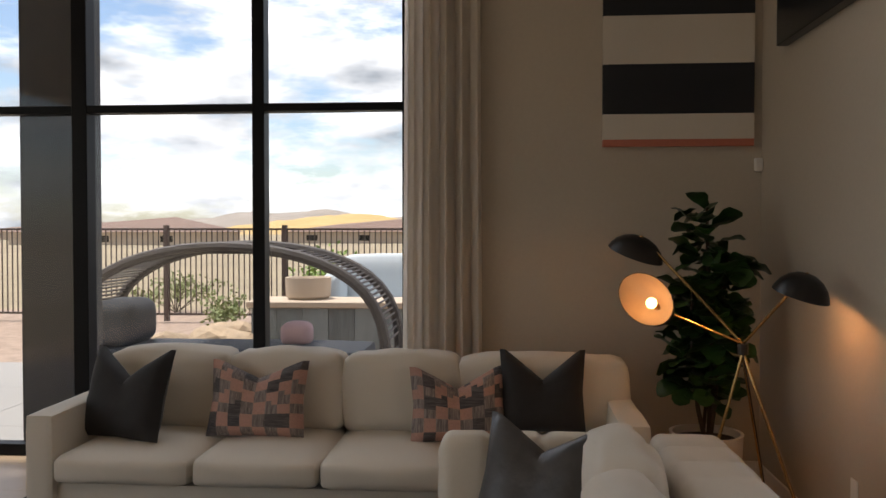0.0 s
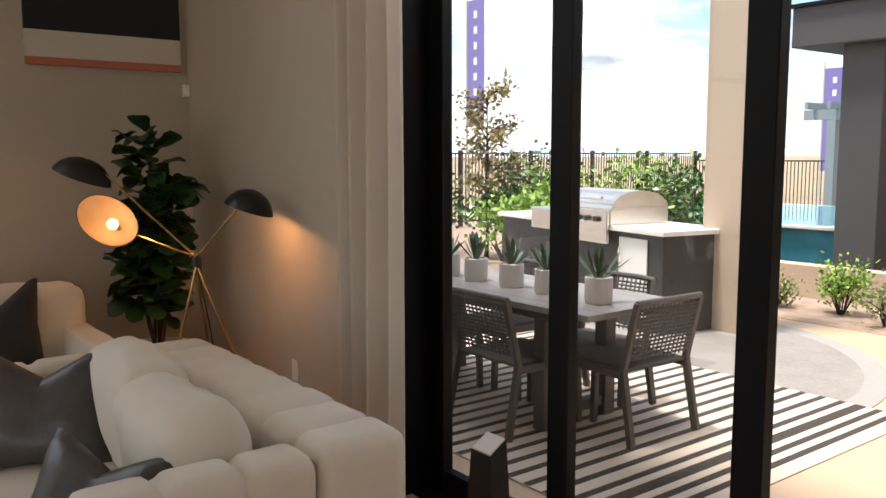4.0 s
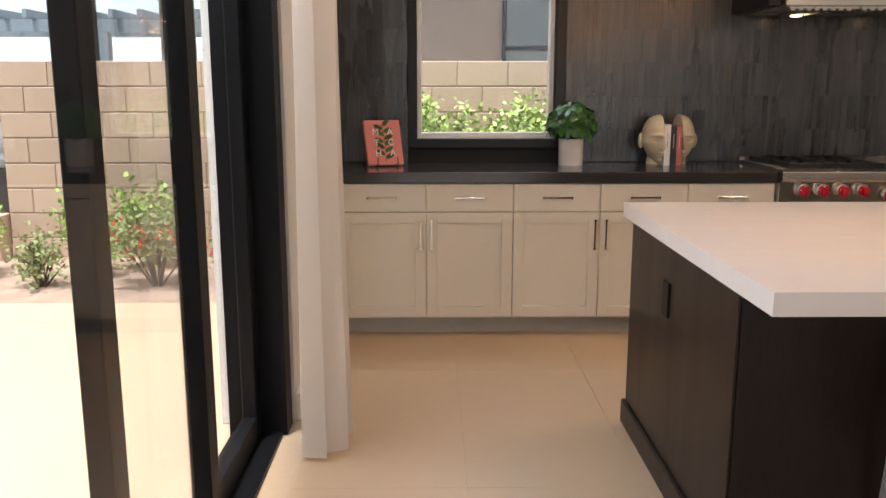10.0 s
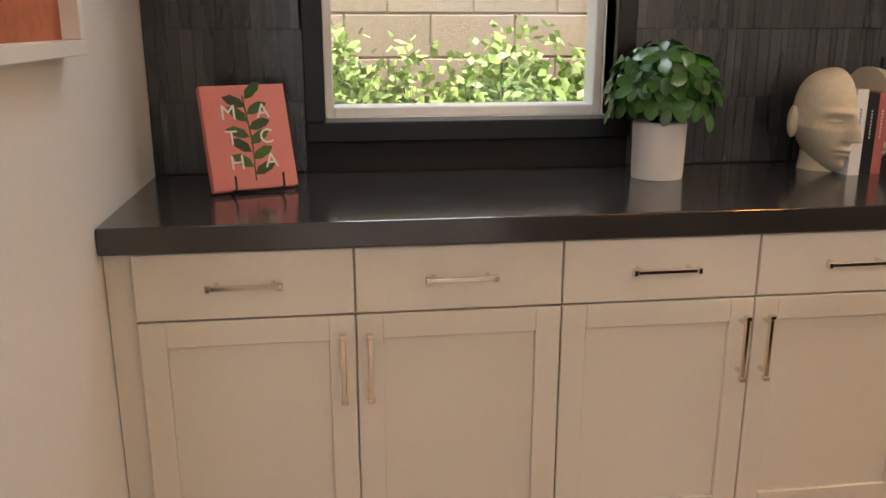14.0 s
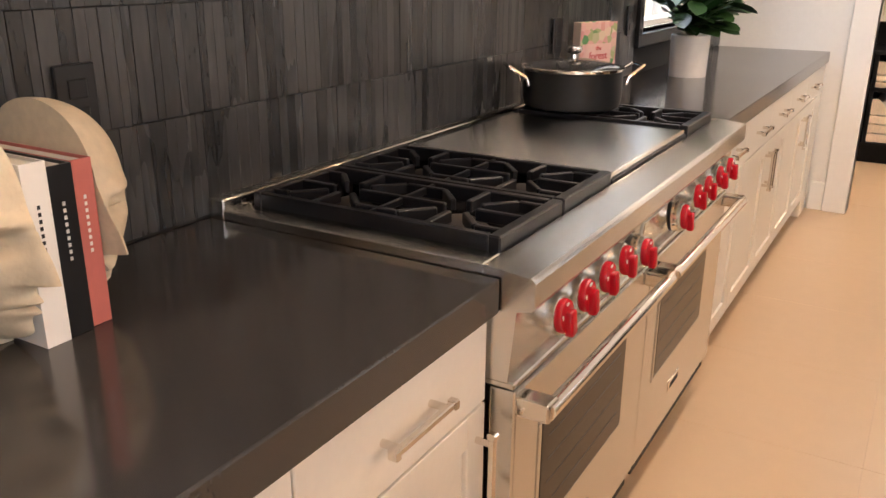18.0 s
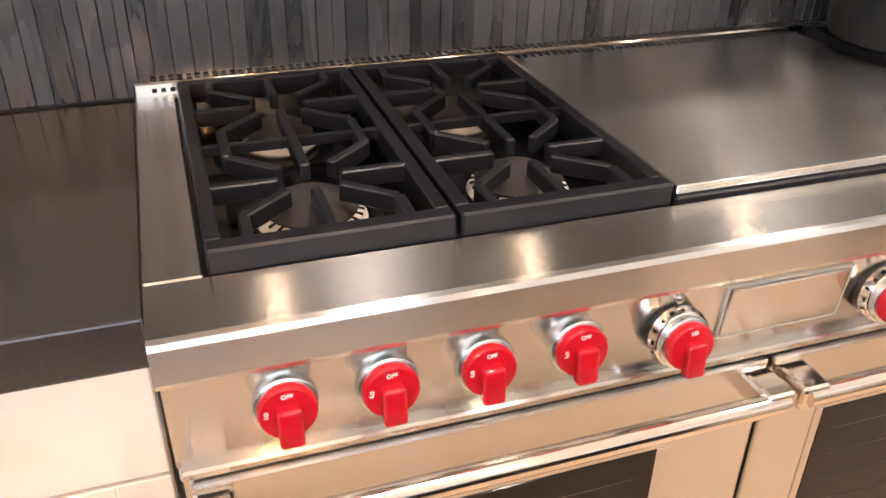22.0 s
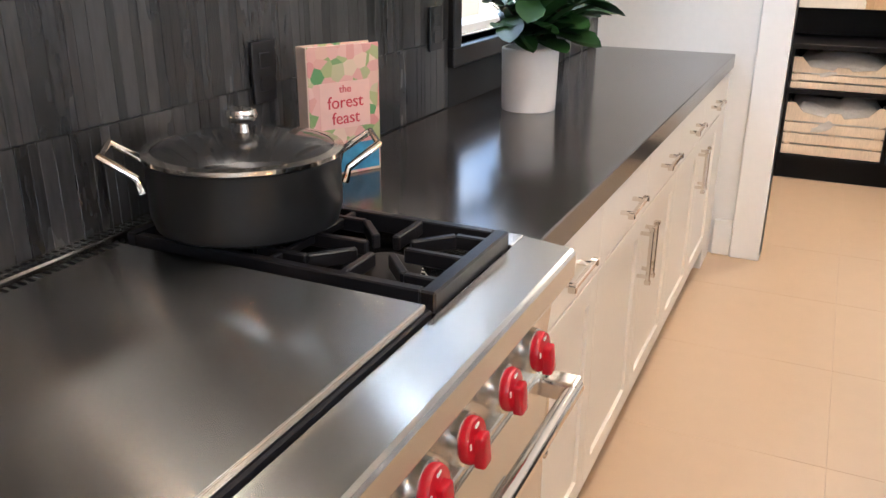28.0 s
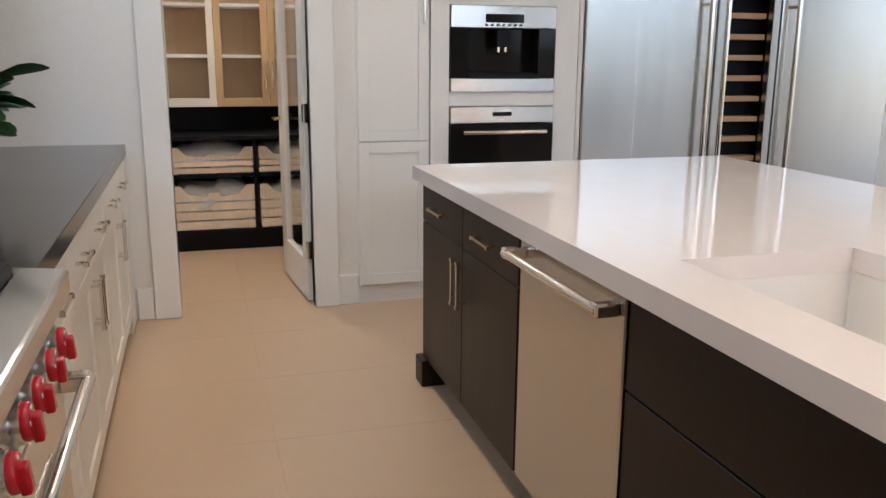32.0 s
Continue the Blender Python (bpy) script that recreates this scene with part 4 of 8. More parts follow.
def dishwasher():
    t = thing("dishwasher", (3.985, -2.01, 0), "stainless steel dishwasher built into the island", "dishwasher")
    part("door_panel", cube(3.68, -1.8895, 0.115, 4.29, -1.866, 0.852, 0.004), STEEL_V, t, "brushed stainless door")
    h = part("handle", tube([(3.70, -1.810, 0.815), (4.27, -1.810, 0.815)], 0.0135, 16), NICKEL, t, "polished bar handle", smooth=True)
    for x in (3.71, 4.26):
        part("bracket", cube(x - 0.018, -1.868, 0.800, x + 0.018, -1.800, 0.832, 0.006, 2), NICKEL, h, "polished handle bracket")


dishwasher()

# ---- kitchen: hood ----


def hood():
    t = thing("range_hood", (3.18, -0.35, 1.77), "large stainless range hood with dark sides above the range", "range hood")
    a, b = 2.40, 3.97
    part("lip", cube(a, -0.66, 1.775, b, YB - 0.005, 1.90, 0.004), STEEL, t, "stainless lower band")
    bm = bmesh.new()
    rows = [((a, b), -0.655, 1.902), ((a - 0.0, b + 0.0), -0.40, 2.55), ((a, b), -0.40, CEIL - 0.002)]
    v = [[bm.verts.new((x0, y, z)), bm.verts.new((x1, y, z)), bm.verts.new((x1, YB - 0.006, z)), bm.verts.new((x0, YB - 0.006, z))] for (x0, x1), y, z in rows]
    for p, q in zip(v, v[1:]):
        for i in range(4):
            bm.faces.new((p[i], p[(i + 1) % 4], q[(i + 1) % 4], q[i]))
    bm.faces.new(v[0][::-1])
    bm.faces.new(v[-1])
    bmesh.ops.recalc_face_normals(bm, faces=bm.faces)
    part("canopy", bm, STEEL_V, t, "sloping brushed stainless canopy")
    part("side_panel", cube(a - 0.07, -0.60, 1.78, a - 0.002, YB - 0.006, CEIL - 0.004, 0.003), ESPRESSO, t, "dark side panel")
    part("side_panel", cube(b + 0.002, -0.60, 1.78, b + 0.07, YB - 0.006, CEIL - 0.004, 0.003), ESPRESSO, t, "dark side panel")
    for i in range(4):
        w = (b - a - 0.06) / 4
        fl = part("filter", cube(a + 0.03 + i * w + 0.004, -0.62, 1.764, a + 0.03 + (i + 1) * w - 0.004, -0.10, 1.7745), STEEL_V, t, "stainless baffle filter")
        for k in range(8):
            part("baffle", cube(a + 0.03 + i * w + 0.02 + k * (w - 0.04) / 8, -0.60, 1.756, a + 0.03 + i * w + 0.02 + (k + 0.55) * (w - 0.04) / 8, -0.12, 1.764), STEEL_V, fl)

    # weak lamps with glowing lenses, added to lift the cooktop and tile
    for x in (2.62, 3.185, 3.75):
        part("hood_lamp", turned([(0.0, -0.006), (0.026, -0.006), (0.034, 0.0), (0.034, 0.004), (0.0, 0.004)], (x, -0.27, 1.757), 24), HOOD_LENS, t, "small round lamp added under the hood", smooth=True)
        lamp("hood_light", "SPOT", look((x, -0.27, 1.744), (x, -0.25, 0)), 0.15, (1.0, 0.76, 0.52), cone=150, radius=0.014)


# glow for the added lamps under the hood
HOOD_LENS = mat("added_lamp_lens", (1.0, 0.85, 0.65), 0.4, emit=(1.0, 0.66, 0.36), emit_power=4)
hood()

# ---- kitchen: tall cabinets and appliances on the end wall ----
XT = 6.52


def tall_cabinets():
    t = thing("tall_cabinet", (XE, -2.02, 0), "tall white shaker pantry cabinet beside the ovens", "cabinet")
    part("body", cube(XT + 0.02, -2.222, 0.10, XT + 0.60, -1.826, 3.0), TRIM, t)
    part("toe_kick", cube(XT + 0.07, -2.222, 0, XT + 0.55, -1.826, 0.10), TOEKICK, t)
    shaker("door", -2.218, -1.830, 0.112, 0.898, XT + 0.02, -1, "y", TRIM, t)
    d = shaker("door", -2.218, -1.830, 0.904, 2.60, XT + 0.02, -1, "y", TRIM, t)
    pull((XT, -2.185, 1.52), (XT, -2.185, 1.70), (-0.03, 0, 0), d)
    t = thing("oven_cabinet", (XE, -2.6, 0), "tall white cabinet that holds the coffee machine and oven", "cabinet")
    y0, y1 = -3.085, -2.226
    for n, q in (("stile", (-2.330, 0.384, y1, 3.0)), ("stile", (y0, 0.384, -2.945, 3.0)), ("rail", (-2.945, 1.085, -2.330, 1.160)), ("rail", (-2.945, 1.62, -2.330, 3.0)), ("rail", (-2.945, 0.384, -2.330, 0.715))):
        part(n, cube(XT, q[0], q[1], XT + 0.022, q[2], q[3], 0.002), TRIM, t)
    part("body", cube(XT + 0.50, y0, 0.10, XT + 0.60, y1, 3.0), TRIM, t)
    part("toe_kick", cube(XT + 0.07, y0, 0, XT + 0.5, y1, 0.10), TOEKICK, t)
    dr = part("drawer_front", cube(XT, y0 + 0.002, 0.112, XT + 0.021, y1 - 0.002, 0.378, 0.002), TRIM, t)
    pull((XT, -2.75, 0.26), (XT, -2.55, 0.26), (-0.03, 0, 0), dr)


tall_cabinets()


def wall_oven():
    t = thing("wall_oven", (XT, -2.64, 0.716), "built-in black glass wall oven with a stainless control strip", "oven")
    ya, yb = -2.942, -2.334
    part("control_strip", cube(XT - 0.012, ya, 0.992, XT + 0.3, yb, 1.082, 0.003), STEEL, t, "stainless control strip")
    part("display", cube(XT - 0.0145, -2.69, 1.030, XT - 0.011, -2.58, 1.052), DARK_GLASS, t, "small dark display")
    d = part("door", cube(XT - 0.018, ya, 0.718, XT + 0.3, yb, 0.988, 0.003), DARK_GLASS, t, "black glass oven door")
    h = part("handle", tube([(XT - 0.065, ya + 0.06, 0.945), (XT - 0.065, yb - 0.06, 0.945)], 0.011, 14), NICKEL, d, "polished bar handle", smooth=True)
    for y in (ya + 0.08, yb - 0.08):
        part("bracket", cube(XT - 0.066, y - 0.012, 0.936, XT - 0.017, y + 0.012, 0.954, 0.003), NICKEL, d)


wall_oven()


def coffee_machine():
    t = thing("coffee_machine", (XT, -2.64, 1.162), "built-in coffee machine of black glass and stainless steel", "coffee machine")
    ya, yb = -2.942, -2.334
    part("lower_strip", cube(XT - 0.012, ya, 1.162, XT + 0.3, yb, 1.235, 0.003), STEEL, t, "stainless drip drawer")
    part("niche", cube(XT + 0.12, ya, 1.236, XT + 0.3, yb, 1.50), DARK_GLASS, t, "dark machine niche")
    part("side_glass", cube(XT - 0.010, ya, 1.236, XT + 0.12, ya + 0.10, 1.50, 0.002), DARK_GLASS, t, "black glass side")
    part("side_glass", cube(XT - 0.010, yb - 0.10, 1.236, XT + 0.12, yb, 1.50, 0.002), DARK_GLASS, t, "black glass side")
    part("tray", cube(XT - 0.014, ya + 0.10, 1.236, XT + 0.11, yb - 0.10, 1.262, 0.003), BLACK, t, "black drip tray")
    sp = part("spout", cube(XT + 0.02, -2.675, 1.40, XT + 0.11, -2.605, 1.50, 0.006), BLACK, t, "black coffee spout")
    for y in (-2.66, -2.62):
        part("nozzle", stick((XT + 0.03, y, 1.375), (XT + 0.03, y, 1.402), 0.009), NICKEL, sp)
    part("upper_panel", cube(XT - 0.012, ya, 1.502, XT + 0.3, yb, 1.618, 0.003), STEEL, t, "stainless control panel")
    part("display", cube(XT - 0.0145, -2.75, 1.53, XT - 0.011, -2.53, 1.575), DARK_GLASS, t, "dark display")
    k = bmesh.new()
    for i in range(7):
        box(k, XT - 0.0152, -2.74 + i * 0.033, 1.512, XT - 0.0115, -2.724 + i * 0.033, 1.522)
    part("button_row", k, BLACK, t)


coffee_machine()


def fridge_column(y0, y1, handle_y, label):
    t = thing("refrigerator", (XT, (y0 + y1) / 2, 0), label, "refrigerator", "refrigerator columns")
    part("body", cube(XT + 0.03, y0, 0.10, XT + 0.62, y1, 2.13), BLACK, t)
    part("door", cube(XT - 0.022, y0 + 0.003, 0.115, XT + 0.028, y1 - 0.003, 1.90, 0.006, 2), STEEL_V, t, "brushed stainless door")
    part("grille", cube(XT - 0.015, y0 + 0.003, 1.91, XT + 0.028, y1 - 0.003, 2.12, 0.004), STEEL, t, "stainless top grille")
    part("kick_plate", cube(XT + 0.05, y0, 0, XT + 0.1, y1, 0.10), STEEL, t)
    h = part("handle", tube([(XT - 0.08, handle_y, 0.45), (XT - 0.08, handle_y, 1.75)], 0.015, 14), NICKEL, t, "long polished bar handle", smooth=True)
    for z in (0.55, 1.65):
        part("bracket", stick((XT - 0.08, handle_y, z), (XT - 0.02, handle_y, z), 0.010), NICKEL, h)


fridge_column(-3.955, -3.115, -3.88, "tall stainless steel refrigerator column with a long handle")
fridge_column(-5.25, -4.400, -4.475, "tall stainless steel freezer column with a long handle")


def wine_column():
    t = thing("wine_cooler", (XT, -4.18, 0), "narrow wine cooler with a glass door and wooden racks", "wine cooler")
    y0, y1 = -4.396, -3.960
    part("body", cube(XT + 0.12, y0, 0.10, XT + 0.62, y1, 2.13), BLACK, t)
    part("frame", cube(XT - 0.022, y1 - 0.055, 0.115, XT + 0.028, y1 - 0.003, 1.90, 0.004), STEEL_V, t, "stainless door stile")
    part("frame", cube(XT - 0.022, y0 + 0.003, 0.115, XT + 0.028, y0 + 0.055, 1.90, 0.004), STEEL_V, t, "stainless door stile")
    part("frame", cube(XT - 0.022, y0 + 0.055, 0.115, XT + 0.028, y1 - 0.055, 0.17, 0.004), STEEL_V, t, "stainless door rail")
    part("frame", cube(XT - 0.022, y0 + 0.055, 1.84, XT + 0.028, y1 - 0.055, 1.90, 0.004), STEEL_V, t, "stainless door rail")
    part("grille", cube(XT - 0.015, y0 + 0.003, 1.91, XT + 0.028, y1 - 0.003, 2.12, 0.004), STEEL, t, "stainless top grille")
    for i in range(13):
        z = 0.24 + i * 0.122
        part("rack", cube(XT + 0.035, y0 + 0.06, z, XT + 0.118, y1 - 0.06, z + 0.032, 0.002), RACK, t, "pale wooden bottle rack")
    part("handle", tube([(XT - 0.08, y1 - 0.03, 0.45), (XT - 0.08, y1 - 0.03, 1.75)], 0.015, 14), NICKEL, t, "long polished bar handle", smooth=True)


RACK = mat("beech_rack", (0.42, 0.27, 0.15), 0.5, vary=0.2, fine=30, stretch=(1, 6, 1))
wine_column()
solo("filler_cabinet", cube(XT - 0.002, -3.112, 0, XT + 0.6, -3.088, 3.0), TRIM, "white tall end panel between oven and refrigerator", "cabinet panel")
solo("filler_cabinet", cube(XT - 0.002, -5.42, 0, XT + 0.6, -5.254, 3.0), TRIM, "white tall end panel beside the freezer", "cabinet panel")
solo("upper_cabinet", cube(XT + 0.02, -5.25, 2.14, XT + 0.6, -3.115, 3.0, 0.003), TRIM, "white cabinet above the refrigerator columns", "cabinet")

# ---- pantry ----
PINE = mat("pine_crate", (0.68, 0.56, 0.43), 0.6, vary=0.2, fine=25, stretch=(1, 6, 1), piece=0.4)
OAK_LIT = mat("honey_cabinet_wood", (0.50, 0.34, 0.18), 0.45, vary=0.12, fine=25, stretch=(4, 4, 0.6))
LINEN = mat("grey_white_cloth", (0.60, 0.58, 0.55), 0.9, vary=0.12, fine=60, bump=0.3, bump_scale=40)


def pantry_base():
    t = thing("pantry_shelving", (8.3, -1.4, 0), "black open pantry base shelving with wooden crates in it", "shelving")
    part("back", cube(8.60, -2.62, 0.10, 8.715, -0.42, 0.99), BLACK, t)
    part("plinth", cube(8.10, -2.62, 0, 8.70, -0.42, 0.12), BLACK, t)
    part("shelf", cube(8.06, -2.62, 0.12, 8.60, -0.42, 0.15), BLACK, t)
    part("shelf", cube(8.06, -2.62, 0.52, 8.60, -0.42, 0.545), BLACK, t)
    part("worktop", cube(8.03, -2.62, 0.78, 8.60, -0.42, 0.81, 0.003), BLACK, t)
    for y in (-2.62, -1.97, -1.40, -0.83, -0.445):
        part("divider", cube(8.06, y, 0.15, 8.60, y + 0.022, 0.78), BLACK, t)


pantry_base()


def crate(y0, y1, z0, h):
    t = thing("crate", (8.3, (y0 + y1) / 2, z0), "slatted wooden crate lined with grey cloth on a black shelf", "crate", "crates on the pantry shelves")
    x0, x1 = 8.075, 8.50
    n = 4 if h > 0.2 else 3
    for i in range(n):
        z = z0 + 0.004 + i * h / n
        zz = z + h / n - 0.010
        if i == n - 1:
            # the dipped top slat: high ends, low middle with a small crest
            ym, d = (y0 + y1) / 2, zz - z
            line = [(y0, zz + 0.05), (y0 + 0.05, zz + 0.05), (y0 + 0.10, z + d * 0.9), (ym - 0.05, z + d * 0.5), (ym - 0.03, zz), (ym + 0.03, zz), (ym + 0.05, z + d * 0.5), (y1 - 0.10, z + d * 0.9), (y1 - 0.05, zz + 0.05), (y1, zz + 0.05)]
            bm = bmesh.new()
            lo = [[bm.verts.new((x, y, z)) for y, _ in line] for x in (x0, x0 + 0.012)]
            hi = [[bm.verts.new((x, y, q)) for y, q in line] for x in (x0, x0 + 0.012)]
            for k in range(len(line) - 1):
                bm.faces.new((lo[0][k], hi[0][k], hi[0][k + 1], lo[0][k + 1]))
                bm.faces.new((lo[1][k], lo[1][k + 1], hi[1][k + 1], hi[1][k]))
                bm.faces.new((hi[0][k], hi[1][k], hi[1][k + 1], hi[0][k + 1]))
            part("slat", bm, PINE, t, "dipped top slat")
        else:
            part("slat", cube(x0, y0, z, x0 + 0.012, y1, zz, 0.002), PINE, t)
        for y in (y0, y1 - 0.012):
            part("slat", cube(x0 + 0.012, y, z, x1, y + 0.012, zz, 0.002), PINE, t)
    for y in (y0 + 0.014, y1 - 0.05, (y0 + y1) / 2 - 0.018):
        part("corner_post", cube(x0 + 0.012, y, z0, x0 + 0.03, y + 0.036, z0 + h * (0.62 if abs(y - (y0 + y1) / 2 + 0.018) < 0.01 else 1)), PINE, t)
    part("floor_slat", cube(x0 + 0.012, y0 + 0.012, z0 + 0.002, x1, y1 - 0.012, z0 + 0.014), PINE, t)
    part("cloth", soft_box(x0 + 0.035, y0 + 0.03, z0 + 0.016, x1 - 0.02, y1 - 0.03, z0 + h + 0.03, 0.02, 12, 0.05, y0 * 7, 0.05), LINEN, t, "folded grey cloth", smooth=True)


for y0, y1 in ((-1.375, -0.825), (-1.945, -1.415)):
    crate(y0, y1, 0.1505, 0.27)
    crate(y0, y1, 0.5455, 0.14)


def pantry_upper():
    t = thing("pantry_wall_cabinet", (8.5, -1.5, 0.99), "glass-fronted cream wall cabinet with lit shelves", "cabinet")
    z0, z1 = 0.99, 2.45
    part("back", cube(8.66, -2.62, z0, 8.715, -0.42, z1), OAK_LIT, t, "honey wood back")
    part("bottom", cube(8.34, -2.62, z0, 8.66, -0.42, z0 + 0.022), TRIM, t)
    for z in (1.33, 1.68, 2.03):
        part("shelf", cube(8.37, -2.62, z, 8.66, -0.42, z + 0.022), TRIM, t, "white shelf")
    ys = [-0.42, -0.79, -1.16, -1.53, -1.90, -2.27, -2.62]
    for i, (b, a) in enumerate(zip(ys, ys[1:])):
        M = CABINET if i < 2 else OAK_LIT
        bm = bmesh.new()
        w = 0.048
        for q in ((a + 0.002, z0, a + w, z1), (b - w, z0, b - 0.002, z1), (a + w, z0, b - w, z0 + 0.06), (a + w, z1 - 0.06, b - w, z1)):
            box(bm, 8.318, q[0], q[1], 8.338, q[2], q[3], 0.0015)
        d = part("door", bm, M, t, "framed glass cabinet door")
        p = part("pane", cube(8.326, a + w, z0 + 0.06, 8.330, b - w, z1 - 0.06), GLASS, d)
        p.visible_shadow = False
        hy = a + 0.024 if i % 2 == 0 else b - 0.024
        pull((8.318, hy, 1.12), (8.318, hy, 1.30), (-0.03, 0, 0), d)


pantry_upper()
lamp("pantry_lamp", "POINT", pose(7.6, -1.45, 2.55), 9, (1.0, 0.80, 0.60), radius=0.08)


def pantry_door():
    t = thing("pantry_door", (6.66, -1.57, 0), "white glazed pantry door, standing open into the pantry", "door")
    m = Matrix.Translation((6.64, -1.572, 0)) @ Matrix.Rotation(radians(5), 4, "Z")

    def put(name, a, z0, b, z1, mt, th=0.02, parent=t, label=""):
        bm = cube(a, -th, z0, b, th, z1, 0.003 if th > 0.01 else 0)
        bmesh.ops.transform(bm, matrix=m, verts=bm.verts)
        return part(name, bm, mt, parent, label)

    put("stile", 0, 0.01, 0.11, 2.42, TRIM)
    put("stile", 0.59, 0.01, 0.70, 2.42, TRIM)
    put("rail", 0.11, 0.01, 0.59, 0.24, TRIM)
    put("rail", 0.11, 2.28, 0.59, 2.42, TRIM)
    put("pane", 0.11, 0.24, 0.59, 2.28, GLASS, 0.003).visible_shadow = False
    for z in (0.25, 1.0, 1.9):
        put("hinge", -0.012, z, 0.012, z + 0.10, NICKEL, 0.024, t, "nickel hinge")
    bm = tube([(0.64, 0.02, 0.98), (0.64, 0.065, 0.98), (0.55, 0.068, 0.98)], 0.009)
    bmesh.ops.transform(bm, matrix=m, verts=bm.verts)
    part("lever", bm, mat("brass", (0.62, 0.42, 0.16), 0.2, 1.0), t, "brass lever handle", smooth=True)


pantry_door()

# ---- living room ----


def cushion(w, h, t, chop=0.0, seed=0):
    """A throw pillow, upright in the x-z plane, its base at z = 0; chop: depth of the dent in its top edge."""
    n = 16
    bm = bmesh.new()
    sides = []
    for s in (-1, 1):
        g = []
        for i in range(n + 1):
            row = []
            for j in range(n + 1):
                u, v = 2 * i / n - 1, 2 * j / n - 1
                pull_in = 1 - 0.07 * (1 - abs(v)) * (abs(u) ** 2) - 0.0
                pull_v = 1 - 0.06 * (1 - abs(u)) * (abs(v) ** 2)
                x, z = u * pull_in * w / 2, v * pull_v * h / 2
                top = max(0.0, (v + 1) / 2)
                z -= chop * max(0, 1 - abs(u) / 0.85) * top ** 1.6
                th = t / 2 * (max(0, 1 - u ** 4) * max(0, 1 - v ** 4)) ** 0.6
                th *= 1 - 0.55 * (chop > 0) * max(0, 1 - abs(u) * 2.2) * top ** 2
                th += 0.006 * noise.noise(Vector((u * 3 + seed, v * 3, s * 2 + seed)))
                y = s * max(th, 0.0)
                row.append(bm.verts.new((x, y, z + h / 2)))
            g.append(row)
        sides.append(g)
        for i in range(n):
            for j in range(n):
                f = (g[i][j], g[i + 1][j], g[i + 1][j + 1], g[i][j + 1])
                bm.faces.new(f if s < 0 else f[::-1])
    bmesh.ops.remove_doubles(bm, verts=bm.verts, dist=0.004)
    return bm


def throw_pillow(at, w, h, t, turn, lean, material, label, chop=0.09, seed=0):
    bm = cushion(w, h, t, chop, seed)
    m = Matrix.Translation(at) @ Matrix.Rotation(radians(turn), 4, "Z") @ Matrix.Rotation(radians(-lean), 4, "X")
    ob = part("throw_pillow", bm, material, smooth=True)
    ob.matrix_world = m
    return tagged(ob, label, "pillow", "throw pillows on the sofas")


def sofa_long():
    """The long sofa stands with its back to the tall window; it faces east."""
    t = thing("sofa", (-4.45, -7.6, 0), "long cream upholstered sofa with loose back and seat cushions", "sofa", "cream sofas")
    y0, y1 = -9.16, -6.08
    part("base", soft_box(-4.95, y0 + 0.02, 0.06, -4.02, y1 - 0.02, 0.31, 0.004, 6, 0.02), SOFA, t, smooth=True)
    part("back", soft_box(-5.02, y0, 0.06, -4.82, y1, 0.78, 0.008, 6, 0.03), SOFA, t, smooth=True)
    part("arm", soft_box(-4.95, y0 - 0.02, 0.06, -3.98, y0 + 0.13, 0.66, 0.004, 6, 0.022), SOFA, t, smooth=True)
    part("arm", soft_box(-4.95, y1 - 0.13, 0.06, -3.98, y1 + 0.02, 0.66, 0.004, 6, 0.022), SOFA, t, smooth=True)
    ys = [y0 + 0.13, -8.32, -7.67, -7.02, y1 - 0.01]
    for i, (a, b) in enumerate(zip(ys, ys[1:])):
        part("back_cushion", soft_box(-4.80, a + 0.008, 0.46, -4.56, b - 0.008, 0.895 - 0.006 * i, 0.035, 12, 0.038, i + 1, 0.016), SOFA, t, smooth=True)
    ys = [y0 + 0.13, -8.315, -7.67, -7.02, y1 - 0.135]
    for i, (a, b) in enumerate(zip(ys, ys[1:])):
        part("seat_cushion", soft_box(-4.75, a + 0.004, 0.312, -3.95, b - 0.004, 0.46, 0.022, 10, 0.045, i + 9, 0.006), SOFA, t, smooth=True)
    for y in (y0 + 0.1, y1 - 0.1):
        for x in (-4.9, -4.1):
            part("foot", stick((x, y, 0), (x, y, 0.065), 0.018), BLACK, t)


sofa_long()


def channelled(x0, y0, x1, y1, z1, axis, count):
    """An upholstered block with shallow stitched channels across its length."""
    bm = soft_box(x0, y0, 0.06, x1, y1, z1, 0.004, 46, 0.055)
    lo, hi = ((x0, x1), (y0, y1))[axis]
    c = Vector(((x0 + x1) / 2, (y0 + y1) / 2, 0.40))
    for v in bm.verts:
        g = abs(math.sin(math.pi * (v.co[axis] - lo) / (hi - lo) * count))
        k = 0.034 * (1 - g) ** 5
        o = 1 - axis
        half = ((x1 - x0) / 2, (y1 - y0) / 2)[o]
        v.co.z -= k * max(0.0, min(1.0, (v.co.z - z1 + 0.12) / 0.12))
        v.co[o] -= k * 0.7 * max(-1.0, min(1.0, (v.co[o] - c[o]) / half)) ** 3
    return bm


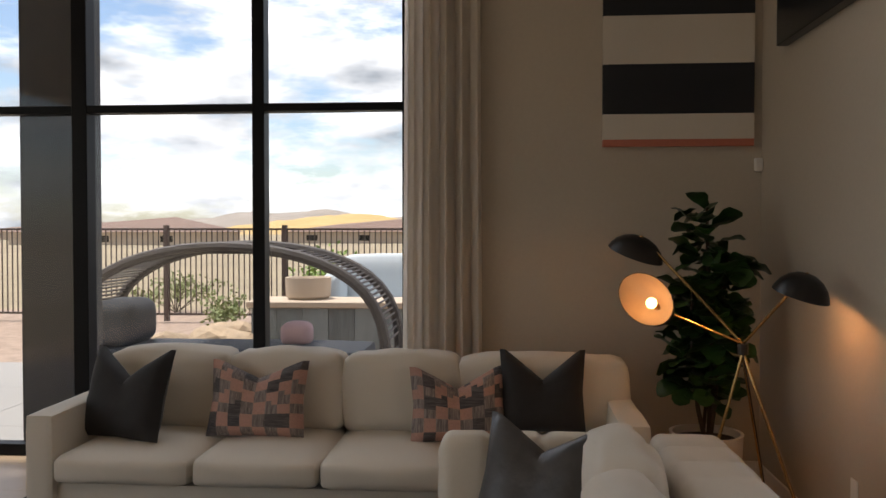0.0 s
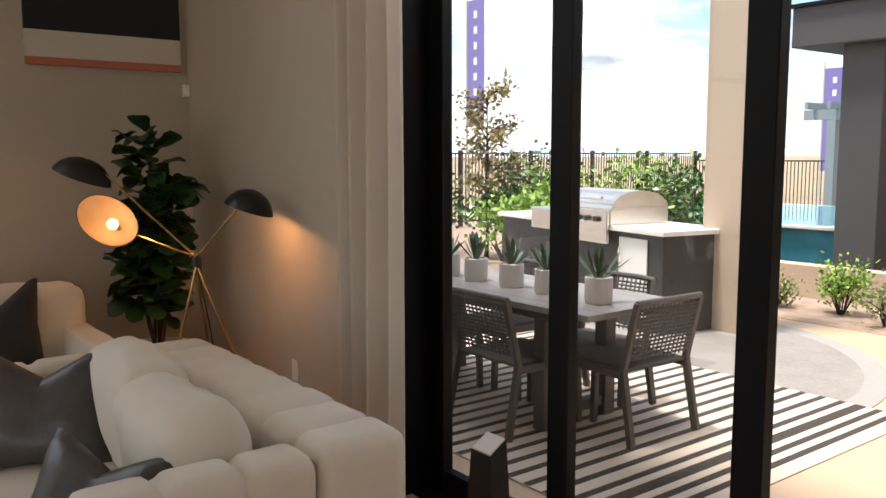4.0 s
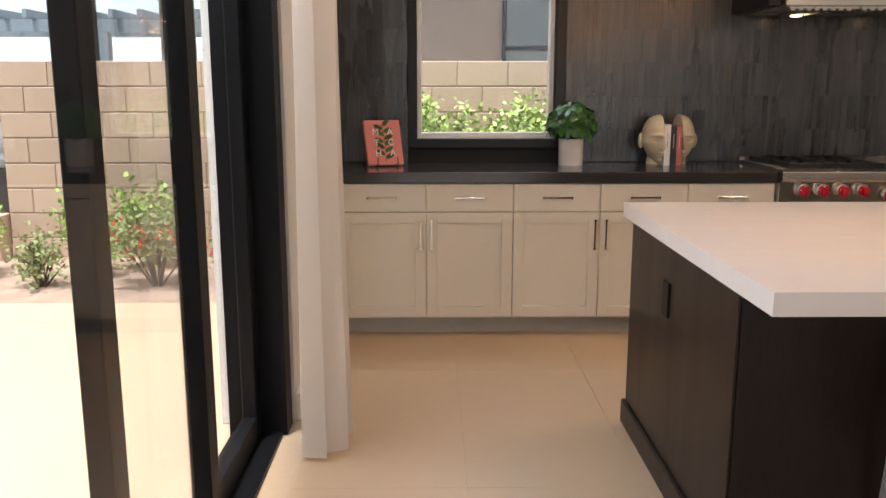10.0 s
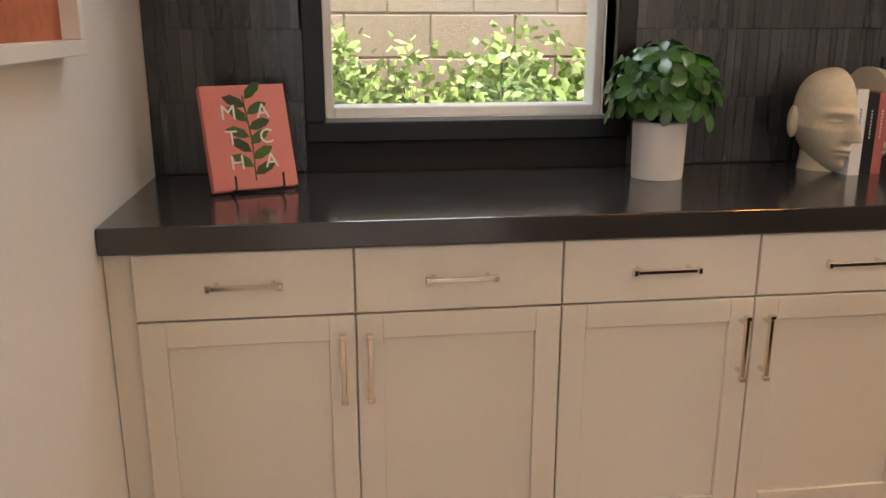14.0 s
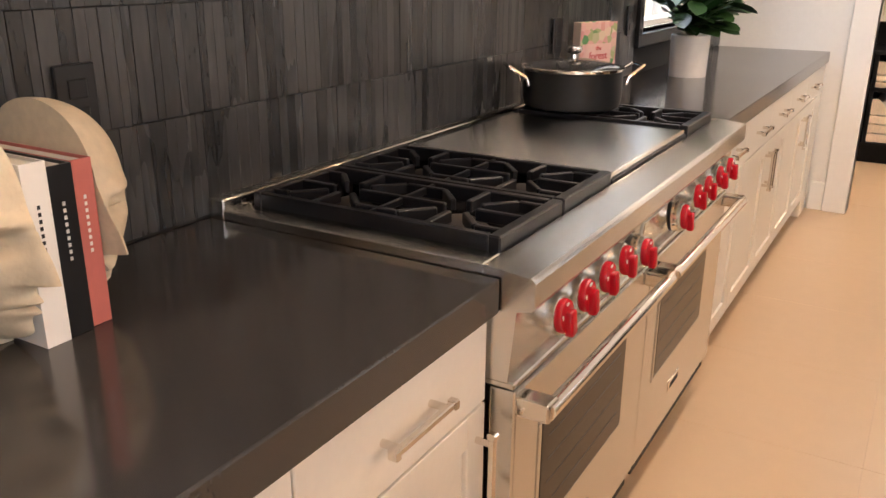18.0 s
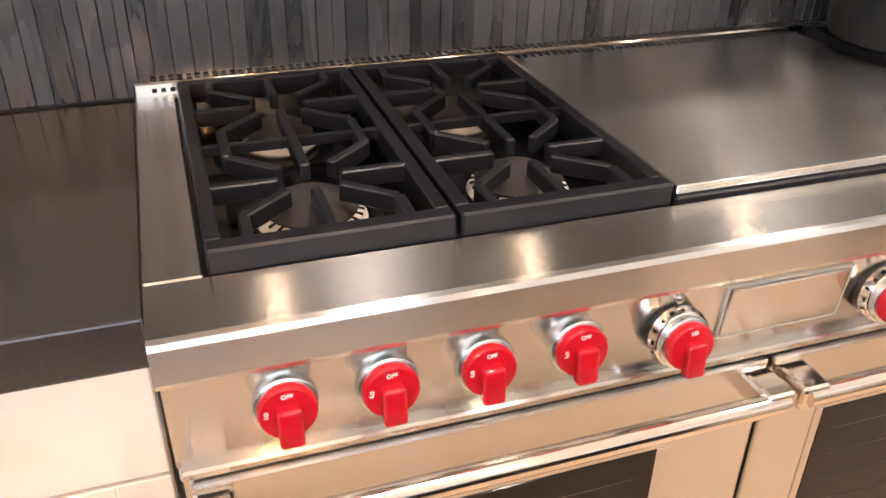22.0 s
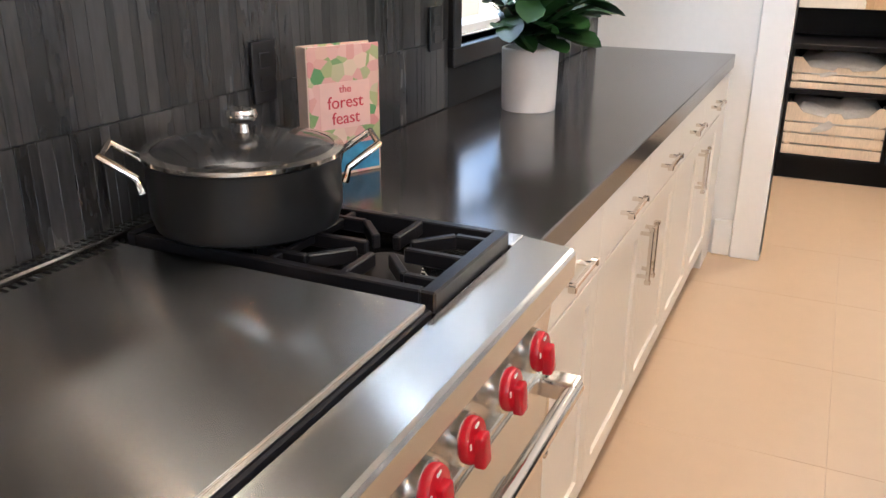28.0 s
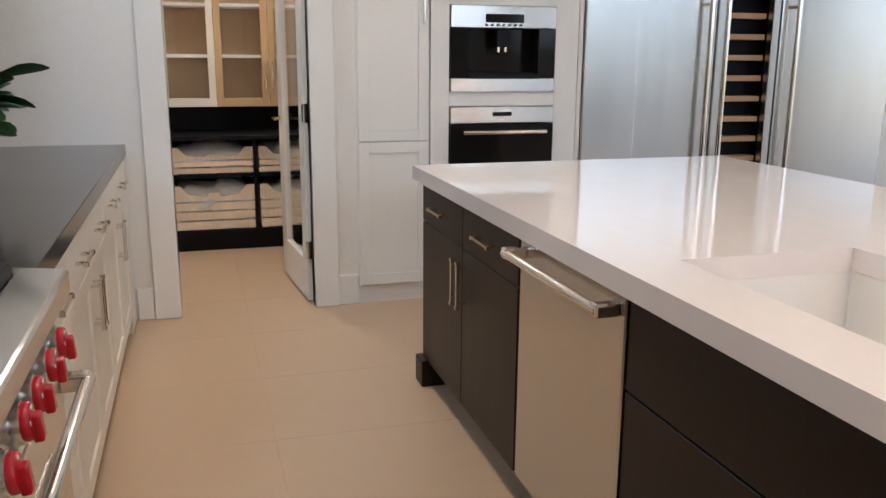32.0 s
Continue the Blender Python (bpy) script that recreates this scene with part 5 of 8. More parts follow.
def sofa_channel():
    """The shorter sofa, its channel-stitched back along the north wall; it faces south."""
    t = thing("sofa", (-2.6, -6.4, 0), "cream sofa with a channel-stitched low back and arms", "sofa", "cream sofas")
    x0, x1, yb, yf = -3.42, -1.79, -5.88, -7.02
    part("base", soft_box(x0 + 0.02, yf + 0.04, 0.05, x1 - 0.02, yb - 0.02, 0.30, 0.004, 6, 0.03), SOFA, t, smooth=True)
    part("back", channelled(x0, yb - 0.30, x1, yb, 0.775, 0, 8), SOFA, t, "channel-stitched back", smooth=True)
    for xa, xb in ((x0, x0 + 0.17), (x1 - 0.19, x1)):
        part("arm", channelled(xa, yf, xb, yb - 0.301, 0.773 if xa == x0 else 0.765, 1, 4), SOFA, t, "channel-stitched arm", smooth=True)
    part("seat_cushion", soft_box(x0 + 0.175, yf - 0.01, 0.302, x1 - 0.195, yb - 0.30, 0.46, 0.02, 10, 0.05, 31), SOFA, t, smooth=True)
    for x in (x0 + 0.12, x1 - 0.12):
        for y in (yf + 0.14, yb - 0.12):
            part("foot", stick((x, y, 0), (x, y, 0.066), 0.020), BLACK, t, "short black foot")
    part("loose_cushion", tilt_box(-3.10, -2.56, 0.47, 0.42, 0.20, yb - 0.33, 33), SOFA, t, smooth=True)
    part("loose_cushion", tilt_box(-2.58, -2.02, 0.47, 0.40, 0.22, yb - 0.36, 36), SOFA, t, smooth=True)


def patch_pillow(at, w, h, t, turn, lean, label, chop, seed):
    """A throw pillow sewn of woven squares in three cloths."""
    bm = cushion(w, h, t, chop, seed)
    rnd = random.Random(seed)
    pick = {}
    for f in bm.faces:
        c = f.calc_center_median()
        key = (int((c.x / w + 0.5) * 7.99), int(c.z / h * 6.99), c.y > 0)
        if key not in pick:
            pick[key] = (key[0] + key[1]) % 2 if rnd.random() < 0.8 else 2
        f.material_index = pick[key]
    ob = part("throw_pillow", bm, PATCHES, smooth=True)
    ob.matrix_world = Matrix.Translation(at) @ Matrix.Rotation(radians(turn), 4, "Z") @ Matrix.Rotation(radians(-lean), 4, "X")
    return tagged(ob, label, "pillow", "throw pillows on the sofas")


def tilt_box(x0, x1, z0, h, d, yback, seed):
    bm = soft_box(x0, yback - d, z0, x1, yback, z0 + h, 0.045, 12, 0.05, seed, 0.020)
    bmesh.ops.rotate(bm, verts=bm.verts, cent=((x0 + x1) / 2, yback, z0), matrix=Matrix.Rotation(radians(9), 3, "X"))
    return bm


sofa_channel()
PATCHES = [mat("dusty_pink_weave", (0.50, 0.29, 0.23), 0.85, vary=0.25, fine=120, bump=0.3, bump_scale=160),
           mat("grey_striped_weave", (0.24, 0.20, 0.185), 0.85, vary=0.85, big=30, fine=90, stretch=(1, 3.0, 0.15), bump=0.3, bump_scale=160),
           mat("black_cream_weave", (0.10, 0.09, 0.09), 0.85, vary=0.8, big=40, fine=110, stretch=(1, 0.2, 3), bump=0.3, bump_scale=160)]
throw_pillow((-4.26, -8.83, 0.47), 0.54, 0.50, 0.16, 72, 18, PILLOW_DARK, "charcoal velvet throw pillow with a chopped top", 0.15, 1)
patch_pillow((-4.36, -8.11, 0.47), 0.55, 0.42, 0.15, 88, 16, "pink and grey patchwork throw pillow on the sofa", 0.09, 2)
patch_pillow((-4.36, -7.00, 0.47), 0.52, 0.40, 0.15, 100, 16, "pink and grey patchwork throw pillow on the sofa", 0.11, 3)
throw_pillow((-4.44, -6.56, 0.50), 0.46, 0.45, 0.14, 90, 8, PILLOW_DARK, "charcoal velvet throw pillow with a chopped top", 0.15, 4)
throw_pillow((-3.00, -6.66, 0.47), 0.50, 0.44, 0.17, 62, 22, PILLOW_GREY, "dark grey satin throw pillow on the channel sofa", 0.11, 5)
throw_pillow((-2.20, -6.72, 0.46), 0.52, 0.34, 0.15, 28, 30, PILLOW_GREY, "dark grey satin throw pillow lying back on the sofa", 0.08, 6)

# tall west window of black mullions
def tall_window():
    t = thing("window_3", (XW - 0.15, -9.8, 0), "tall black-framed living room glazing", "window", kind="structure")
    x0, x1 = XW - 0.20, XW - 0.08
    for y, w in ((-7.42, 0.08), (-8.45, 0.085), (-9.72, 0.11), (-11.0, 0.09), (-12.2, 0.08)):
        part("mullion", cube(x0, y - w / 2, 0.0, x1, y + w / 2, 4.9, 0.004), BLACK, t, "black mullion")
    for z, h in ((0.0, 0.08), (2.40, 0.055), (4.85, 0.06)):
        part("transom", cube(x0 + 0.005, -12.2, z, x1 - 0.005, -7.42, z + h, 0.004), BLACK, t, "black transom")
    p = part("pane", cube(x0 + 0.05, -12.2, 0.08, x0 + 0.056, -7.42, 4.85), GLASS, t, "clear glass")
    p.visible_shadow = False


tall_window()
solo("pier", cube(XW - 0.55, -10.25, 0.0, XW - 0.24, -9.80, 4.9, 0.004), STUCCO_DARK, "dark square stucco column outside the tall glazing", "column")


# ---- living room: lamp, plant, art, tables ----
BRASS = mat("aged_brass", (0.50, 0.34, 0.15), 0.25, 1.0, vary=0.1)
LAMP_BULB = mat("soft_warm_bulb", (1.0, 0.75, 0.4), 0.4, emit=(1.0, 0.52, 0.20), emit_power=6)
BULB = mat("warm_bulb", (1.0, 0.75, 0.4), 0.4, emit=(1.0, 0.52, 0.20), emit_power=14)
SHADE_IN = mat("cream_shade_inside", (0.80, 0.58, 0.36), 0.5, vary=0.03)
LEAF_DARK = mat("fiddle_leaf", (0.020, 0.055, 0.012), 0.35, vary=0.35, big=9, fine=40, piece=0.8)
LEAF_GLOSSY = mat("dark_glossy_leaf", (0.022, 0.062, 0.016), 0.38, spec=0.3, vary=0.35, big=9, fine=40, piece=0.8)
LEAF_MID = mat("glossy_mid_leaf", (0.032, 0.105, 0.015), 0.32, vary=0.35, big=12, fine=60, piece=0.8)
LEAF_BRIGHT = mat("sunlit_shrub_leaf", (0.22, 0.36, 0.06), 0.6, vary=0.5, big=7, fine=40, island=0.7)
LEAF_HEDGE = mat("pale_green_hedge_leaf", (0.34, 0.46, 0.12), 0.5, vary=0.55, big=9, fine=40, island=0.9)
LEAF_GREY = mat("grey_green_leaf", (0.22, 0.26, 0.10), 0.7, vary=0.4, big=7, fine=40)
BARK = mat("dark_bark", (0.045, 0.030, 0.020), 0.8, vary=0.3, fine=30, bump=0.4)
SOIL = mat("dark_soil", (0.030, 0.022, 0.016), 0.95, vary=0.4, fine=60, bump=0.5)
POT_WHITE = mat("white_glazed_pot", (0.80, 0.76, 0.71), 0.35, vary=0.04)
BLACK_SATIN = mat("black_satin_metal", (0.010, 0.010, 0.011), 0.32, vary=0.2)


def shade_cap(t, apex, mouth, r, name_label, lit, hub, stretch):
    """A shell shade from its neck towards its mouth."""
    a, m = Vector(apex), Vector(mouth)
    d = (m - a)
    L = d.length
    # the shell is longer in the line of its arm
    w = d.normalized()
    u = a - Vector(hub) + Vector((0, 0, 0.12))
    u = (u - w * u.dot(w)).normalized()
    v = w.cross(u)
    mm = Matrix.Translation(a) @ Matrix((u, v, w)).transposed().to_4x4() @ Matrix.Diagonal((stretch, 1 / stretch, 1, 1))
    prof = [(r * f, L * g) for f, g in ((0.10, 0.0), (0.32, 0.05), (0.60, 0.22), (0.82, 0.50), (0.95, 0.80), (1.0, 1.0))]
    bm = turned(prof, seg=26)
    bmesh.ops.transform(bm, matrix=mm, verts=bm.verts)
    s = part("shade", bm, BLACK_SATIN, t, name_label, smooth=True)
    bm = turned([(x * 0.97, z + 0.002) for x, z in prof], seg=26)
    bmesh.ops.transform(bm, matrix=mm, verts=bm.verts)
    part("shade_lining", bm, SHADE_IN, s, "cream inside of the shade", smooth=True)
    c = a + d * 0.62
    part("socket", stick(a + d * 0.05, a + d * 0.36, 0.016), BRASS, s)
    bm = bmesh.new()
    bmesh.ops.create_uvsphere(bm, u_segments=14, v_segments=10, radius=0.028, matrix=Matrix.Translation(a + d * 0.52))
    part("bulb", bm, LAMP_BULB, s, "glowing filament bulb", smooth=True)
    lamp("floor_lamp_light", "POINT", Matrix.Translation(a + d * 0.80), lit, (1.0, 0.48, 0.18), radius=0.03)


def floor_lamp():
    k = Vector((-4.33, -5.55, 0.985))
    t = thing("floor_lamp", (k.x, k.y, 0), "three-armed floor lamp with black shell shades and a brass tripod", "lamp")
    part("hub", stick(k - Vector((0, 0, 0.028)), k + Vector((0, 0, 0.028)), 0.030), BLACK_SATIN, t, "black hub")
    feet = [Vector((-4.72, -5.30, 0.012)), Vector((-4.08, -5.27, 0.012)), Vector((-4.40, -5.78, 0.012))]
    for f in feet:
        part("leg", stick(k - Vector((0, 0, 0.02)), f, 0.009, 0.008), BRASS, t, "slim brass leg")
    for a, b in ((0, 1), (1, 2), (2, 0)):
        part("base_bar", beam(bmesh.new(), feet[a], feet[b], 0.018, 0.018), BLACK_SATIN, t, "black base bar")
    ends = [((-4.665, -6.01, 1.555), (-4.69, -6.04, 1.455), 0.150, 0.5), ((-4.20, -6.00, 1.205), (-4.115, -6.075, 1.255), 0.145, 0.05), ((-3.98, -5.355, 1.39), (-4.00, -5.38, 1.285), 0.135, 4.2)]
    for a, m, r, e in ends:
        part("arm", stick(k + Vector((0, 0, 0.025)), a, 0.0075), BRASS, t, "slim brass arm")
        shade_cap(t, a, m, r, "black shell-shaped shade", e, k, 1.26 if e < 0.1 else 1.08)
    part("cord", tube([k + Vector((0.01, 0, -0.03)), k + Vector((0.03, 0.05, -0.35)), k + Vector((-0.02, 0.12, -0.7)), Vector((-4.25, -5.25, 0.02)), Vector((-4.05, -5.16, 0.05))], 0.004, 6), BLACK_SATIN, t, "thin black cord", smooth=True)


floor_lamp()


def leaf_mesh(name, length, width, droop=0.15, wavy=0.0):
    """A broad leaf along +x from its stalk, folded at the midrib."""
    bm = bmesh.new()
    rows = []
    for i, f in enumerate((0.0, 0.18, 0.38, 0.60, 0.80, 0.94, 1.0)):
        w = width * (0.06, 0.55, 0.72, 1.0, 0.92, 0.5, 0.02)[i] / 2
        x, z = length * f, -droop * length * f * f + wavy * math.sin(i * 2.1)
        rows.append([bm.verts.new((x, -w, z + 0.22 * w)), bm.verts.new((x, 0, z)), bm.verts.new((x, w, z + 0.22 * w))])
    for a, b in zip(rows, rows[1:]):
        bm.faces.new((a[0], b[0], b[1], a[1]))
        bm.faces.new((a[1], b[1], b[2], a[2]))
    me = bpy.data.meshes.new(name)
    bm.to_mesh(me)
    bm.free()
    me.polygons.foreach_set("use_smooth", [True] * len(me.polygons))
    return me


def leaf_on(me, material, parent, at, az, el, roll, scale):
    if not me.materials:
        me.materials.append(material)
    ob = new("leaf", me)
    ob.parent = parent
    off = OFF.get(parent.name, Vector((0, 0, 0)))
    ob.matrix_basis = Matrix.Translation(Vector(at) - off) @ Matrix.Rotation(az, 4, "Z") @ Matrix.Rotation(-el, 4, "Y") @ Matrix.Rotation(roll, 4, "X") @ Matrix.Scale(scale, 4)
    return ob


def fiddle_fig():
    c = Vector((-4.89, -5.60, 0))
    t = thing("fiddle_leaf_fig", c, "tall dark fiddle-leaf fig tree in a white pot", "plant")
    part("pot", turned([(0, 0.0), (0.15, 0.0), (0.19, 0.06), (0.205, 0.40), (0.21, 0.42), (0.19, 0.42), (0.185, 0.37), (0, 0.37)], c, 28), POT_WHITE, t, "round white planter", smooth=True)
    part("soil", turned([(0, 0.372), (0.184, 0.372), (0.184, 0.378), (0, 0.384)], c, 20), SOIL, t)
    rnd = random.Random(5)
    stems = []
    for i, (dx, dy, top) in enumerate(((0.0, 0.02, 1.72), (0.05, 0.12, 1.45), (0.04, -0.10, 1.25), (-0.06, 0.05, 1.05))):
        pts = [c + Vector((dx * f ** 0.8 + 0.02 * math.sin(4 * f + i), dy * f ** 0.7 + 0.02 * math.cos(3 * f + i), 0.375 + f * (top - 0.375))) for f in (0, 0.2, 0.4, 0.6, 0.8, 1.0)]
        part("stem", tube(pts, 0.021 - 0.003 * i, 7, taper=0.4), BARK, t, "dark woody stem", smooth=True)
        stems.append(pts)
    me = leaf_mesh("fig_leaf", 0.19, 0.15, 0.18, 0.006)
    for i, pts in enumerate(stems):
        for k in range((104, 84, 66, 46)[i]):
            f = rnd.uniform(0.30 if i else 0.42, 1.0) * (len(pts) - 1)
            j = min(int(f), len(pts) - 2)
            p = pts[j].lerp(pts[j + 1], f - j)
            az = rnd.uniform(0, 6.28)
            p = p + Vector((math.cos(az), math.sin(az), 0.25)) * rnd.uniform(0.0, 0.075)
            leaf_on(me, LEAF_DARK, t, p, az, rnd.uniform(-0.5, 0.8), rnd.uniform(-0.7, 0.7), rnd.uniform(0.6, 1.05))


fiddle_fig()


def artwork():
    t = thing("painting", (XW, -5.68, 2.10), "tall striped canvas in black, off-white and a coral lower edge", "painting")
    y0, y1, x = -6.140, -5.190, XW
    dark, pale, coral = mat("black_stripe", (0.010, 0.012, 0.017), 0.7), mat("off_white_stripe", (0.62, 0.57, 0.50), 0.7, fine=200, bump=0.1), mat("coral_edge", (0.50, 0.16, 0.10), 0.6)
    z = 2.128
    part("lower_edge", cube(x + 0.004, y0, z, x + 0.046, y1, z + 0.045, 0.002), coral, t, "coral wooden edge")
    for n, (a, b, m) in enumerate(((z + 0.045, 2.335, pale), (2.335, 2.655, dark), (2.655, 2.965, pale), (2.965, 3.28, dark), (3.28, 3.60, pale))):
        part("stripe", cube(x + 0.004, y0, a, x + 0.044, y1, b), m, t)


artwork()
solo("motion_sensor", cube(XW + 0.002, -5.18, 1.965, XW + 0.05, YL - 0.004, 2.05, 0.008, 2), TRIM, "small white motion sensor in the wall corner", "sensor")
solo("dark_wall_frame", cube(-4.97, YL - 0.07, 2.655, -3.10, YL - 0.004, 3.75, 0.004), BLACK_SATIN, "large black flat panel hung high on the wall", "wall panel")


def outlet(name, c, n, material, label):
    """A wall plate with two sockets; n: the way it faces."""
    c, n = Vector(c), Vector(n)
    u = Vector((n.y, -n.x, 0)) if abs(n.z) < 0.5 else Vector((1, 0, 0))
    t = thing(name, c, label, "outlet")

    def plate(name, w, h, d0, d1, z, m):
        p0, p1 = c - u * w / 2 + n * d0, c + u * w / 2 + n * d1
        return part(name, cube(min(p0.x, p1.x), min(p0.y, p1.y), c.z + z - h / 2, max(p0.x, p1.x), max(p0.y, p1.y), c.z + z + h / 2, 0.0015), m, t)

    plate("plate", 0.072, 0.118, 0.001, 0.008, 0, material)
    for z in (-0.022, 0.022):
        plate("socket", 0.034, 0.030, 0.0075, 0.0105, z, material)


outlet("wall_outlet", (-3.98, YL, 0.37), (0, -1, 0), TRIM, "white wall outlet above the baseboard")
for x, z in ((2.17, 1.165), (4.06, 1.14), (4.83, 1.15)):
    outlet("wall_outlet", (x, YB - 0.006, z), (0, -1, 0), BLACK_SATIN, "black wall outlet on the dark tile")
slab("living_rug", -5.0, -9.6, -0.006, -1.9, -6.9, 0.008, mat("black_rug", (0.018, 0.017, 0.017), 0.95, vary=0.3, fine=120, bump=0.3), "dark woven area rug under the sofas")

BLUE_TOP = mat("pale_blue_lacquer", (0.42, 0.50, 0.62), 0.12, vary=0.03)


def coffee_table(x, y, r, z):
    t = thing("coffee_table", (x, y, 0.008), "round pale blue lacquered coffee table", "table", "round coffee tables")
    part("tabletop", turned([(0, z - 0.03), (r - 0.01, z - 0.03), (r, z - 0.02), (r, z - 0.005), (r - 0.005, z), (0, z)], (x, y, 0), 48), BLUE_TOP, t, "pale blue round top", smooth=True)
    part("pedestal", turned([(0, 0.008), (r * 0.6, 0.008), (r * 0.6, 0.03), (0.05, 0.06), (0.04, z - 0.05), (0.10, z - 0.031), (0, z - 0.031)], (x, y, 0), 24), BLUE_TOP, t, smooth=True)


coffee_table(-3.22, -7.90, 0.33, 0.37)
coffee_table(-2.86, -7.66, 0.30, 0.33)


def book(x, y, z, w, d, h, turn, cover, label, pages=None):
    t = thing("book", (x, y, z), label, "book")
    m = Matrix.Translation((x, y, z)) @ Matrix.Rotation(radians(turn), 4, "Z")
    for n, q, mt in (("cover", (-w / 2, -d / 2, 0, w / 2, d / 2, 0.003), cover), ("page_block", (-w / 2 + 0.004, -d / 2 + 0.004, 0.003, w / 2 - 0.006, d / 2 - 0.004, h - 0.003), PAPER), ("cover", (-w / 2, -d / 2, h - 0.003, w / 2, d / 2, h), cover),
                     ("spine", (-w / 2 - 0.003, -d / 2, 0, -w / 2, d / 2, h), cover)):
        bm = cube(*q)
        bmesh.ops.transform(bm, matrix=m, verts=bm.verts)
        part(n, bm, mt, t)
    return t


PAPER = mat("paper_pages", (0.75, 0.71, 0.63), 0.8, vary=0.06, fine=200, stretch=(1, 1, 40))
PINK = mat("dusty_pink_cover", (0.52, 0.30, 0.25), 0.5, vary=0.05)
book(-3.26, -7.94, 0.37, 0.27, 0.23, 0.022, 20, mat("white_black_cover", (0.5, 0.5, 0.5), 0.4, vary=0.6, big=9), "large grey photo book on the coffee table")
b2 = book(-3.24, -7.95, 0.392, 0.22, 0.19, 0.045, 30, PINK, "thick dusty pink book on the coffee table")


def sculpture():
    bm = soft_box(-2.86, -8.42, 0.0, -2.74, -8.22, 0.52, 0.01, 10, 0.05, 3)
    for v in bm.verts:
        f = v.co.z / 0.52
        v.co.y += 0.10 * math.sin(3.0 * f) + 0.05 * f
        v.co.x = -2.80 + (v.co.x + 2.80) * (1.1 - 0.5 * f)
    bmesh.ops.translate(bm, verts=bm.verts, vec=(0, 0, 0.008))
    solo("armchair_back", bm, POT_WHITE, "curved white sculpted chair back beside the coffee tables", "chair", smooth=True)


sculpture()


def pedestal():
    t = thing("accent_pedestal", (-2.17, -5.26, 0), "black tapered pedestal with a slanted pale top", "pedestal")
    bm = bmesh.new()
    q = [(-0.070, -0.05), (0.070, -0.05), (0.070, 0.05), (-0.070, 0.05)]
    lo = [bm.verts.new((-2.17 + 1.15 * x, -5.26 + 1.15 * y, 0)) for x, y in q]
    hi = [bm.verts.new((-2.17 + 0.8 * x, -5.26 + 0.8 * y, 0.48 + 0.5 * y)) for x, y in q]
    for i in range(4):
        bm.faces.new((lo[i], lo[(i + 1) % 4], hi[(i + 1) % 4], hi[i]))
    bm.faces.new(lo[::-1])
    bm.faces.new(hi)
    part("body", bm, BLACK_SATIN, t)
    bm = bmesh.new()
    a = [bm.verts.new((v[0], v[1], v[2] + dz)) for dz in (0.001, 0.007) for v in [(-2.17 + 0.74 * x, -5.26 + 0.74 * y, 0.48 + 0.5 * y * 0.925) for x, y in q]]
    for i in range(4):
        bm.faces.new((a[i], a[(i + 1) % 4], a[4 + (i + 1) % 4], a[4 + i]))
    bm.faces.new(a[:4][::-1])
    bm.faces.new(a[4:])
    part("top_plate", bm, TRIM, t, "pale slanted top plate")


pedestal()

# ---- kitchen things on the counter ----
STONE = mat("cream_carved_stone", (0.62, 0.52, 0.37), 0.75, vary=0.12, big=6, fine=70, bump=0.15, bump_scale=80)


